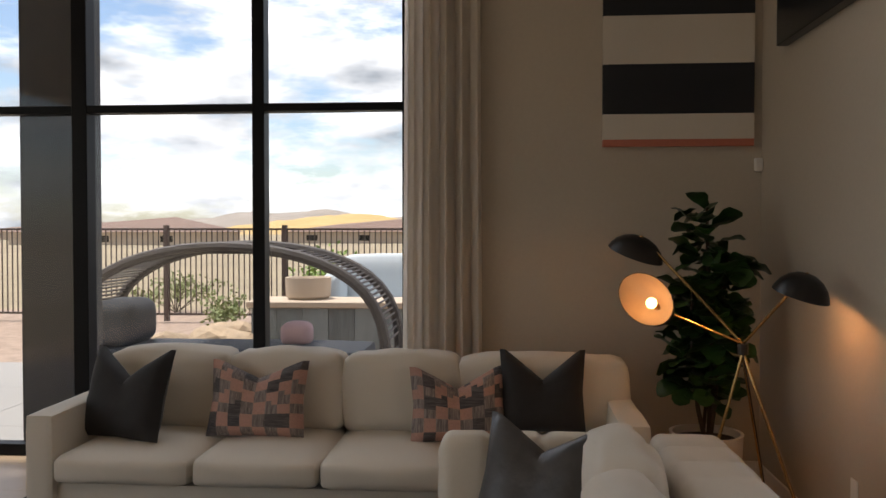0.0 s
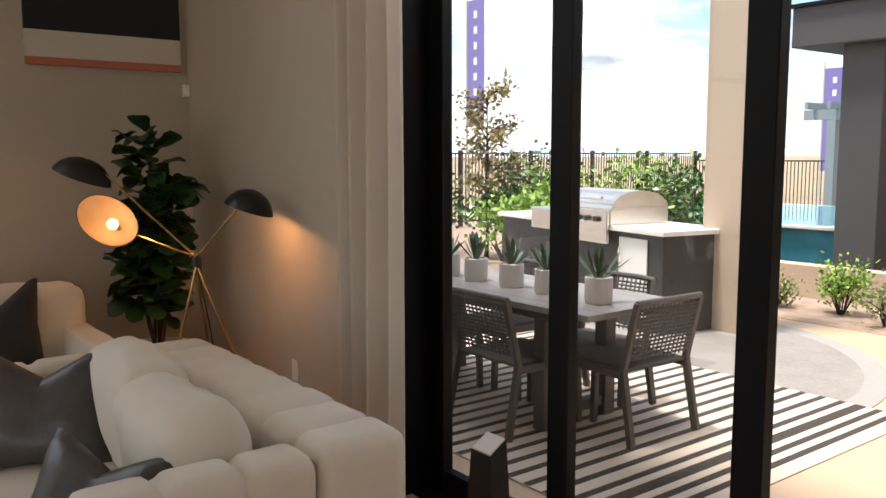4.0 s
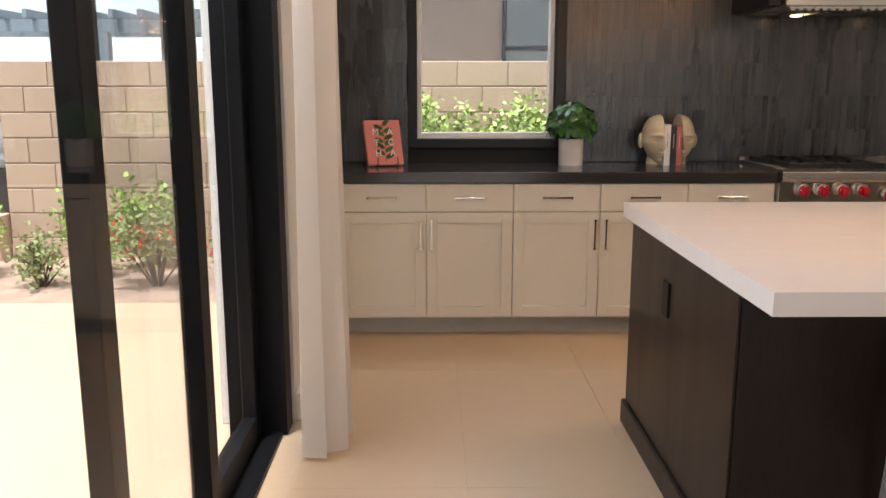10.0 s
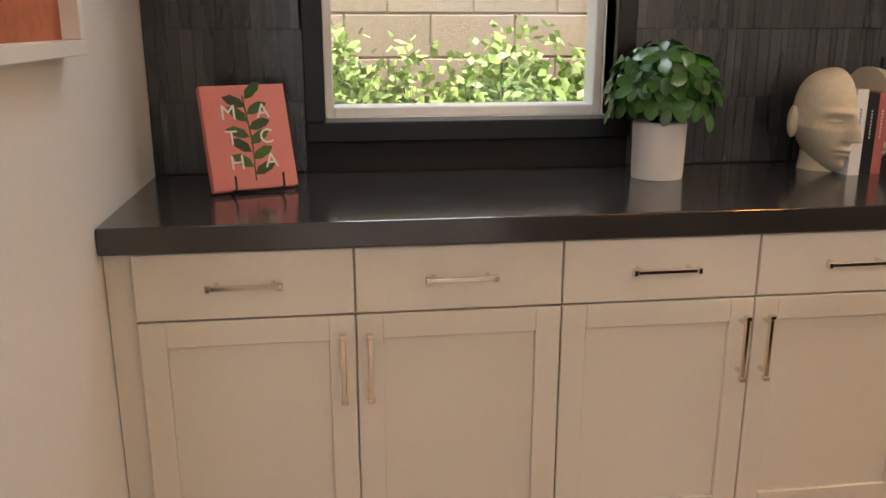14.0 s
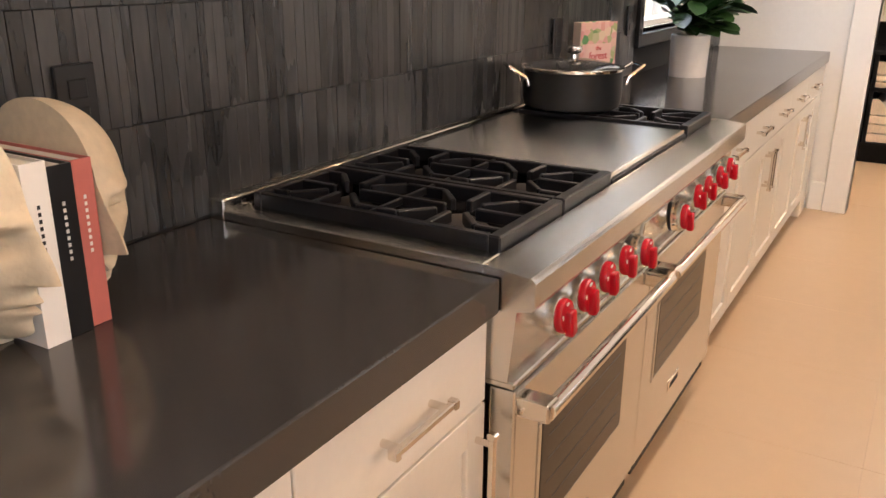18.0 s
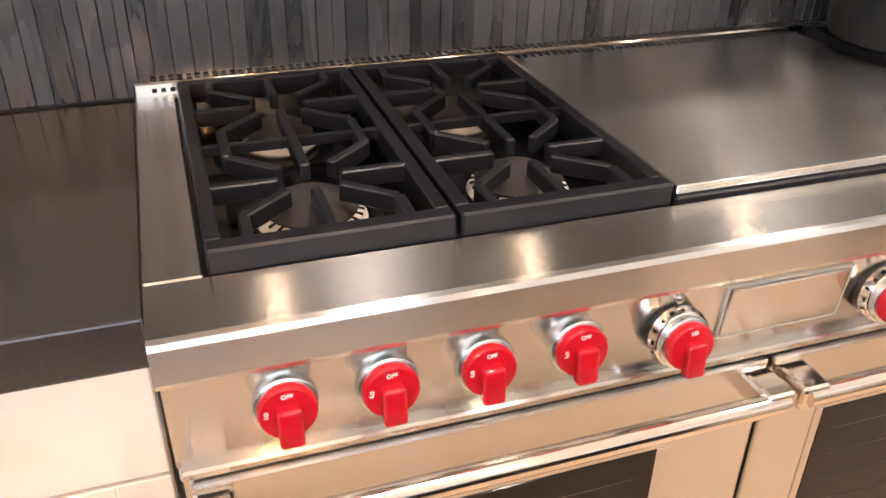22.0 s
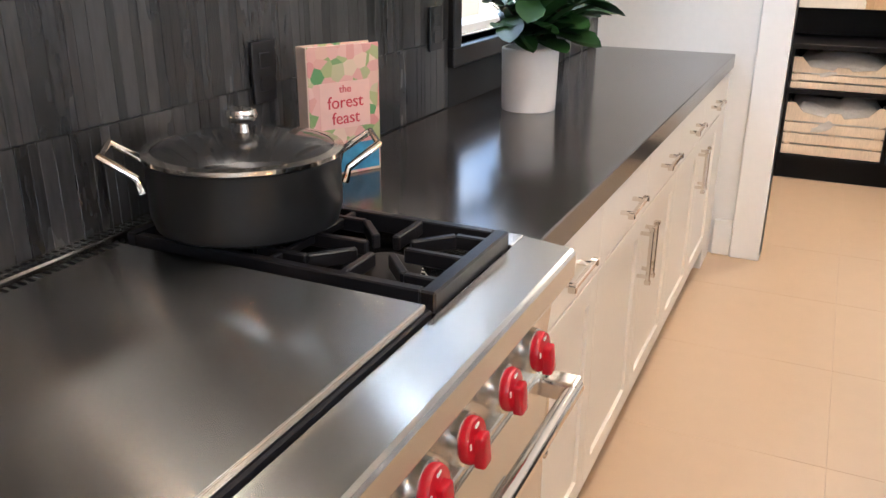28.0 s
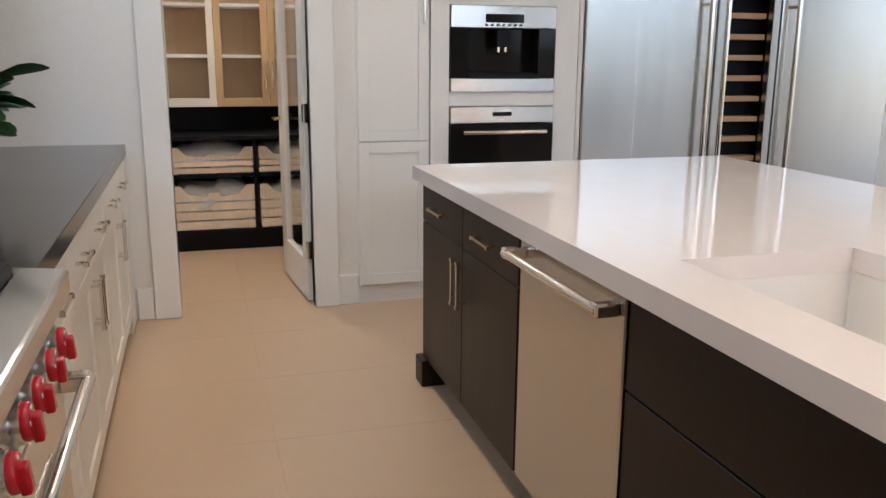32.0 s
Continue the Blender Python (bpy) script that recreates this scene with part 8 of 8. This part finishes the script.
def arch_swing():
    t = thing("woven_daybed", (-8.6, -9.3, -0.03), "arched dark wicker garden daybed with grey cushions", "daybed")
    W2 = mat("dark_brown_wicker", (0.060, 0.048, 0.042), 0.6, vary=0.35, fine=90, bump=0.4)

    def arc(x):
        out = []
        for i in range(25):
            f = i / 24
            an = math.pi * (1 - f)
            y = -9.61 + 1.66 * math.cos(an)
            z = 0.0 + 1.42 * max(0, math.sin(an)) ** 0.55
            out.append(Vector((x, y, z)))
        return out
    for x in (-9.1, -8.1):
        part("arch", tube(arc(x), 0.055, 8), W2, t, "thick wrapped arch", smooth=True)
    p, q = arc(-9.1), arc(-8.1)
    bm = bmesh.new()
    for i in list(range(1, 9)) + list(range(15, 24)):
        for s in (0, 0.33, 0.66):
            if i + 1 < 25:
                a = p[i].lerp(p[i + 1], s)
                b = q[i].lerp(q[i + 1], s)
                rod(bm, a, b, 0.012, seg=5)
    tagged(part("weave", bm, W2, t, "open wicker weave"), kind="stuff")
    part("top_panel", beam(bmesh.new(), (p[9] + q[9]) / 2, (p[15] + q[15]) / 2, 1.0, 0.02), W2, t)
    GC = mat("slate_cushion", (0.05, 0.055, 0.065), 0.8, vary=0.1)
    part("seat", soft_box(-9.05, -11.0, -0.029, -8.15, -8.2, 0.38, 0.01, 6, 0.05), GC, t, "dark grey mattress", smooth=True)
    part("cushion", soft_box(-8.9, -11.08, 0.39, -8.2, -10.62, 0.84, 0.03, 6, 0.1), GC, t, "dark grey cushion", smooth=True)
    part("cushion", soft_box(-8.8, -9.15, 0.36, -8.55, -8.85, 0.60, 0.02, 6, 0.06), PINKC, t, "pale pink cushion", smooth=True)


PINKC = mat("pale_pink_cloth", (0.62, 0.42, 0.42), 0.8)
arch_swing()
SLATE = mat("grey_slate_cladding", (0.16, 0.18, 0.18), 0.5, vary=0.35, big=3, fine=14, stretch=(3, 3, 0.6), piece=0.8)


def water_wall():
    t = thing("water_feature", (-10.8, -8.2, -0.16), "low slate-clad water feature wall with a stone cap", "water feature")
    part("core", cube(-11.3, -10.10, -0.16, -10.56, -6.0, 0.58), SLATE, t)
    for i in range(12):
        part("slate_panel", cube(-10.56, -10.09 + i * 0.34, -0.14, -10.535 + 0.006 * (i % 3), -9.755 + i * 0.34, 0.575, 0.004), SLATE, t)
    part("cap", cube(-11.35, -10.15, 0.581, -10.48, -5.95, 0.66, 0.01), STUCCO, t, "tan stone cap")
    solo("fire_bowl", turned([(0, 0.66), (0.26, 0.66), (0.30, 0.70), (0.31, 0.95), (0.27, 0.95), (0.25, 0.90), (0, 0.90)], (-11.0, -9.45, 0.001), 28), STUCCO, "round pale stone fire bowl", "fire bowl", smooth=True)
    c = thing("outdoor_armchair", (-12.3, -8.2, -0.02), "rounded pale blue-grey outdoor armchair", "chair")
    PB = mat("pale_blue_grey_cloth", (0.50, 0.54, 0.56), 0.8)
    part("back", soft_box(-12.8, -9.35, -0.02, -12.5, -7.55, 1.20, 0.03, 8, 0.12), PB, c, smooth=True)
    part("seat", soft_box(-12.5, -9.35, -0.02, -11.7, -7.55, 0.55, 0.03, 8, 0.10), PB, c, smooth=True)
    part("arm", soft_box(-12.5, -9.45, -0.02, -11.75, -9.2, 0.95, 0.02, 8, 0.10), PB, c, smooth=True)


water_wall()
ROCK = mat("tan_boulder", (0.42, 0.31, 0.20), 0.9, vary=0.35, big=4, fine=25, bump=0.6, bump_scale=14, piece=0.5)


def boulder(x, y, z, r, seed):
    bm = bmesh.new()
    bmesh.ops.create_icosphere(bm, subdivisions=3, radius=1.0)
    for v in bm.verts:
        n = noise.noise(v.co * 1.3 + Vector((seed * 5.1, 0, 0)))
        k = noise.noise(v.co * 3.1 + Vector((0, seed * 2.3, 0)))
        v.co = Vector((v.co.x * r * 1.2, v.co.y * r * 1.25, v.co.z * r * 0.75)) * (1 + 0.30 * n + 0.10 * k)
    bmesh.ops.translate(bm, verts=bm.verts, vec=(x, y, z + r * 0.55))
    solo("boulder", bm, ROCK, "rough tan sandstone boulder", "boulder", "boulders by the water feature")


rnd = random.Random(8)
for i, (x, y, z, r) in enumerate(((-10.2, -10.45, -0.1, 0.36), (-10.2, -11.05, -0.1, 0.30), (-9.9, -10.7, -0.1, 0.26), (-11.0, -9.85, 0.1, 0.26), (-10.5, -11.2, -0.1, 0.22), (-11.5, -10.7, -0.1, 0.3), (-10.3, -9.85, -0.1, 0.2), (-11.9, -10.0, 0.0, 0.3), (-11.2, -11.5, -0.1, 0.2))):
    boulder(x, y, z, r, i)
shrub(-12.4, -11.2, 0.75, 0.35, LEAF_GREY, "low grey-green desert grass tuft", 60, 500, 0.08)
shrub(-13.2, -9.6, 1.05, 0.7, LEAF_BRIGHT, "rounded bright green desert shrub", 61, 900, 0.09)
shrub(-15.4, -9.9, 1.35, 0.9, LEAF_BRIGHT, "rounded bright green desert shrub", 62, 1000, 0.10)
shrub(-15.0, -7.4, 1.25, 0.8, LEAF_BRIGHT, "rounded bright green desert shrub", 63, 900, 0.10)
shrub(-15.6, -13.2, 0.8, 0.8, LEAF_GREY, "low grey-green desert shrub", 64, 700, 0.09)


def tree(x, y, h, r, material, label, seed):
    t = thing("tree", (x, y, -0.16), label, "tree", "trees by the fence")
    rnd = random.Random(seed)
    tw, cr = bmesh.new(), bmesh.new()
    tube([(x, y, -0.2), (x + 0.03, y, h * 0.3), (x - 0.03, y + 0.04, h * 0.6), (x, y, h * 0.92)], 0.06, 7, tw, 0.25)
    tips = []
    for k in range(26):
        f = rnd.uniform(0.25, 0.95)
        an = rnd.uniform(0, 6.28)
        L = r * rnd.uniform(0.5, 1.0) * (1.15 - 0.6 * f)
        p0 = Vector((x, y, h * f))
        p1 = p0 + Vector((math.cos(an) * L, math.sin(an) * L, L * 0.45))
        tube([p0, p0.lerp(p1, 0.5) + Vector((0, 0, 0.04)), p1], 0.016, 5, tw, 0.3)
        tips.append((p0.lerp(p1, 0.35), p1))
    part("trunk", tw, BARK, t, smooth=True)
    for k in range(1500):
        a0, b0 = rnd.choice(tips)
        p = a0.lerp(b0, rnd.uniform(0, 1.15)) + Vector((rnd.gauss(0, 0.10 * r), rnd.gauss(0, 0.10 * r), rnd.gauss(0, 0.08)))
        a = Vector((rnd.uniform(-1, 1), rnd.uniform(-1, 1), rnd.uniform(-0.6, 1))).normalized() * 0.085 * rnd.uniform(0.6, 1.2)
        b = a.cross(Vector((rnd.uniform(-1, 1), rnd.uniform(-1, 1), rnd.uniform(-1, 1)))).normalized() * 0.028
        cr.faces.new([cr.verts.new(q) for q in (p, p + a * 0.5 + b, p + a, p + a * 0.5 - b)])
    tagged(part("crown", cr, material, t), kind="stuff")


LEAF_AUTUMN = mat("bronze_green_leaf", (0.24, 0.19, 0.07), 0.6, vary=0.45, big=3, fine=30)
tree(-9.5, 1.0, 2.55, 0.75, LEAF_AUTUMN, "slender tree with bronze-green leaves by the fence", 31)
for i, (x, y, h) in enumerate(((-8.2, 1.4, 1.9), (-9.0, 0.9, 1.7), (-9.8, 2.2, 1.9), (-7.4, 2.3, 1.8), (-6.6, 1.9, 1.5), (-10.6, 0.6, 1.7), (-7.9, 0.4, 1.2), (-6.9, 2.6, 2.0))):
    shrub(x, y, h, 0.75, LEAF_MID if i % 3 else LEAF_BRIGHT, "dense green hedge shrub by the fence", 70 + i, 900, 0.11)

# banners in the distance: plain violet flags with pale bars
def banner(x, y, h):
    t = thing("banner_flag", (x, y, -0.16), "tall violet feather flag with pale lettering bars", "flag", "violet flags beyond the fence")
    part("pole", stick((x, y, -0.2), (x, y, h + 0.2), 0.03), POT_GREY, t)
    VI = mat("violet_banner", (0.20, 0.18, 0.46), 0.7, vary=0.08)
    part("cloth", cube(x + 0.03, y - 0.01, h - 3.4, x + 0.75, y + 0.01, h, 0.005), VI, t, "violet cloth")
    for i in range(7):
        part("pale_bar", cube(x + 0.31, y - 0.016, h - 0.5 - i * 0.42, x + 0.45, y - 0.0102, h - 0.30 - i * 0.42), TRIM, t)


banner(-18.2, 7.7, 5.8)
banner(-14.4, 20.0, 4.4)

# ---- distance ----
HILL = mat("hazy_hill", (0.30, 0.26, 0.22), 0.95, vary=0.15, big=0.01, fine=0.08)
# far ranges: the haze of distance is put into this pale blue base colour
HILL_FAR = mat("haze_tinted_range", (0.46, 0.52, 0.60), 0.95, vary=0.08, big=0.01, fine=0.05)
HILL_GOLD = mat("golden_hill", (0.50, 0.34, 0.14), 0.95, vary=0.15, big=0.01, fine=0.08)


def hill(x, y, w, d, h, material, seed):
    bm = bmesh.new()
    n = 28
    g = [[bm.verts.new((x + (i / n - 0.5) * d, y + (j / n - 0.5) * w,
                        -1 + h * max(0, (1 - (2 * i / n - 1) ** 2)) * max(0, 1 - (2 * j / n - 1) ** 2) ** 0.8 * (0.8 + 0.35 * noise.noise(Vector((i * 0.3, j * 0.3, seed)))))) for j in range(n + 1)] for i in range(n + 1)]
    for i in range(n):
        for j in range(n):
            bm.faces.new((g[i][j], g[i + 1][j], g[i + 1][j + 1], g[i][j + 1]))
    ob = part("backdrop_hill", bm, material, smooth=True)
    tagged(ob, "desert hill on the horizon, the far ones with haze in their colour", kind="structure")


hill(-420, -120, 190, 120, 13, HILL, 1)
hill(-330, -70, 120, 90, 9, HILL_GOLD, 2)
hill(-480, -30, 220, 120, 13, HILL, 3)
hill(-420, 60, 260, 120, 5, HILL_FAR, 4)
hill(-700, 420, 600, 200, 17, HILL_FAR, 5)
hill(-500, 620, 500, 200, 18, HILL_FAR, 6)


def far_house(x, y, w, d, h, seed):
    t = thing("distant_house", (x, y, -0.3), "distant tan house with a low tiled roof", "house", "distant houses")
    TAN = STUCCO
    part("wall", cube(x - d / 2, y - w / 2, -0.5, x + d / 2, y + w / 2, h), TAN, t)
    bm = bmesh.new()
    e = 0.6
    v = [bm.verts.new(p) for p in ((x - d / 2 - e, y - w / 2 - e, h), (x + d / 2 + e, y - w / 2 - e, h), (x + d / 2 + e, y + w / 2 + e, h), (x - d / 2 - e, y + w / 2 + e, h), (x, y - w / 4, h + 1.0), (x, y + w / 4, h + 1.8))]
    for f in ((0, 1, 4), (1, 2, 5, 4), (2, 3, 5), (3, 0, 4, 5), (3, 2, 1, 0)):
        bm.faces.new([v[i] for i in f])
    part("roof", bm, ROOF, t, "brown tiled roof")
    for i in range(3):
        yy = y - w / 2 + (i + 0.5) * w / 3
        part("window", cube(x + d / 2 - 0.02, yy - 0.7, 0.2, x + d / 2 + 0.05, yy + 0.7, 0.9), DARK_GLASS, t)


ROOF = mat("brown_roof_tile", (0.20, 0.13, 0.10), 0.9, vary=0.2)
for i, (x, y, w) in enumerate(((-96, -52, 22), (-110, -25, 20), (-120, -2, 20), (-100, 24, 20), (-140, -85, 24), (-135, 50, 22))):
    far_house(x, y, w, 14, 1.3, i)

# ---- pieces of the setting ----


def piece(name, me, at, parent):
    ob = new(name, me)
    ob.location = at
    ob.parent = parent
    return ob


def piece_mesh(name, sx, sy, sz, material, bevel=0.002):
    """A block centred in plan, its top face at z = 0."""
    me = bpy.data.meshes.new(name)
    bm = cube(-sx / 2, -sy / 2, -sz, sx / 2, sy / 2, 0, bevel)
    bm.to_mesh(me)
    bm.free()
    me.materials.append(material)
    return me


floor_ob = bpy.data.objects["floor"]
TX, TY, J = 0.61, 1.22, 0.0010
tile = piece_mesh("floor_tile", TX - J, TY - J, 0.008, FLOOR, 0.0008)
xs = [0.685 + TX * i for i in range(-11, 14)]
ys = [-2.43 + TY * j for j in range(-9, 3)]
for i, x in enumerate(xs):
    for y in ys:
        cx, cy = x + TX / 2, y + TY / 2
        if cx - TX / 2 > XW - 0.02 and cx + TX / 2 < 8.9 and cy + TY / 2 < 0.35 and cy - TY / 2 > -13.3:
            if cy + TY / 2 > -4.75 and cx - TX / 2 < -0.31:
                continue
            piece("floor_tile", tile, (cx, cy, 0.0), floor_ob)

# patio slabs with tooled joints
for parent_name, x0, x1, y0, y1 in (("patio_base_north", -9.0, -0.30, -4.80, 0.12), ("patio_base_west", -9.5, XW - 0.3, -16.0, -4.80)):
    par = bpy.data.objects[parent_name]
    gx = [x0] + [v for v in (-8.0, -6.4, -4.8, -3.0, -1.2) if x0 < v < x1] + [x1]
    gy = [y0] + [v for v in (-14.4, -12.8, -11.2, -9.6, -8.0, -6.4, -2.15) if y0 < v < y1] + [y1]
    for a, b in zip(gx, gx[1:]):
        for c, d in zip(gy, gy[1:]):
            piece("patio_slab", piece_mesh("patio_slab", b - a - 0.008, d - c - 0.008, 0.028, CONCRETE, 0.003), ((a + b) / 2, (c + d) / 2, -0.004), par)

# flagstones in a rounded apron by the pillar
FLAG = mat("grey_flagstone", (0.24, 0.22, 0.20), 0.7, vary=0.25, big=4, fine=30, piece=0.6, bump=0.3, bump_scale=20)


def apron():
    t = thing("flagstone_apron", (-4.3, -2.2, -0.003), "rounded flagstone apron with a pale concrete border", "paving", kind="structure")
    c, R = Vector((-4.36, -2.30, 0)), 2.16
    bm = bmesh.new()
    n = 40
    ring = []
    for i in range(n + 1):
        a = radians(-20 + 130 * i / n)
        ring.append([bm.verts.new((c.x + r * math.cos(a), c.y + r * math.sin(a), z)) for r, z in ((R - 0.17, -0.003), (R - 0.17, 0.004), (R, 0.004), (R, -0.003))])
    for a, b in zip(ring, ring[1:]):
        for k in range(3):
            bm.faces.new((a[k], a[k + 1], b[k + 1], b[k]))
    part("border", bm, CONCRETE, t, "pale concrete edging")
    bm = bmesh.new()
    mid = bm.verts.new((c.x, c.y, 0.0035))
    arc = [bm.verts.new((c.x + (R - 0.168) * math.cos(radians(-20 + 130 * i / n)), c.y + (R - 0.168) * math.sin(radians(-20 + 130 * i / n)), 0.0035)) for i in range(n + 1)]
    for a, b in zip(arc, arc[1:]):
        bm.faces.new((mid, a, b))
    part("stone_bed", bm, FLAG, t, "grey stone bed")
    rnd = random.Random(4)
    for i in range(-7, 8):
        for j in range(-10, 12):
            w, h = 0.46, 0.30
            x, y = c.x + i * w + (0.5 * w if j % 2 else 0), c.y + j * h
            d = Vector((x - c.x, y - c.y, 0))
            if max((Vector((x + a * 0.24 - c.x, y + b * 0.155 - c.y, 0))).length for a in (-1, 1) for b in (-1, 1)) < R - 0.175 and d.y > -0.1:
                piece("flagstone", FLAGM[rnd.randrange(4)], (x - t.location.x, y - t.location.y, 0.0055 + rnd.uniform(0, 0.002)), t)


FLAGM = []
for k in range(4):
    me = bpy.data.meshes.new("flagstone")
    bm = cube(-0.22, -0.142, -0.008, 0.22, 0.142, 0, 0.003)
    rk = random.Random(k)
    for v in bm.verts:
        v.co.x += rk.uniform(-0.02, 0.02)
        v.co.y += rk.uniform(-0.015, 0.015)
    bm.to_mesh(me)
    bm.free()
    me.materials.append(FLAG)
    FLAGM.append(me)
apron()

# block wall to the north
bw = slab("block_wall", -2.84, 1.565, -0.16, 9.0, 1.735, 1.535, MORTAR, "tan concrete block garden wall")
bmesh_block = piece_mesh("block", 0.392, 0.19, 0.190, CMU, 0.004)
half_block = piece_mesh("block", 0.192, 0.19, 0.190, CMU, 0.004)
rest = bmesh.new()
for r in range(9):
    top = 1.56 - r * 0.2
    x = -2.84
    if r % 2:
        piece("block", half_block, (x + 0.10, 1.65, top), bw)
        x += 0.2
    while x < 8.9:
        if x < 2.6:
            piece("block", bmesh_block, (x + 0.2, 1.65, top), bw)
        else:
            box(rest, x + 0.004, 1.555, top - 0.19, x + 0.396, 1.745, top)
        x += 0.4
tagged(part("far_blocks", rest, CMU, bw), kind="stuff")

# strip tiles on the kitchen wall: upright slips in courses

def backsplash():
    holes = [WIN1, WIN2]
    bed = grid_wall("backsplash", "y", YB + 0.003, 0.0085, 0.001, XE - 0.001, CT - 0.02, CEIL - 0.002, holes, SPLASH_GROUT, "dark upright strip tile backsplash")
    rnd = random.Random(77)
    rest = bmesh.new()
    meshes = {}
    H = 0.193
    for row in range(14):
        z0 = CT + 0.004 + row * (H + 0.002)
        z1 = min(z0 + H, CEIL - 0.004)
        if z1 - z0 < 0.02:
            continue
        x = 0.003
        while x < XE - 0.01:
            w = rnd.choice((0.018, 0.022, 0.026, 0.030, 0.036))
            x1 = min(x + w, XE - 0.003)
            mid = (x + x1) / 2
            hit = any(h[0] - 0.05 < mid < h[1] + 0.05 and z1 > h[2] - 0.052 and z0 < h[3] for h in holes)
            if not hit:
                near = row < 2 and 1.62 < mid < 4.65
                proud = rnd.uniform(0.0, 0.0012)
                if near:
                    key = (round(x1 - x, 4), round(z1 - z0, 4))
                    if key not in meshes:
                        me = bpy.data.meshes.new("tile")
                        bm = cube(-key[0] / 2 + 0.0004, -0.006, 0, key[0] / 2 - 0.0004, 0, key[1], 0.0006)
                        bm.to_mesh(me)
                        bm.free()
                        me.materials.append(SPLASH)
                        meshes[key] = me
                    ob = piece("tile", meshes[key], (mid, YB + 0.0035 - proud, z0), bed)
                    ob.rotation_euler = (rnd.uniform(-0.004, 0.004), 0, rnd.uniform(-0.022, 0.022))
                else:
                    y = YB + 0.0035 - proud
                    q, r = rnd.uniform(-0.0003, 0.0003), rnd.uniform(-0.0005, 0.0005)
                    vs = [rest.verts.new(p) for p in ((x + 0.0004, y - 0.006 - q, z0), (x1 - 0.0004, y - 0.006 + q, z0), (x1 - 0.0004, y - 0.006 + q + r, z1), (x + 0.0004, y - 0.006 - q + r, z1),
                                                      (x + 0.0004, y, z0), (x1 - 0.0004, y, z0), (x1 - 0.0004, y, z1), (x + 0.0004, y, z1))]
                    for f in ((0, 1, 2, 3), (0, 4, 5, 1), (1, 5, 6, 2), (2, 6, 7, 3), (3, 7, 4, 0)):
                        rest.faces.new([vs[i] for i in f])
            x = x1
    tagged(part("far_tiles", rest, SPLASH_FAR, bed), kind="stuff")


backsplash()
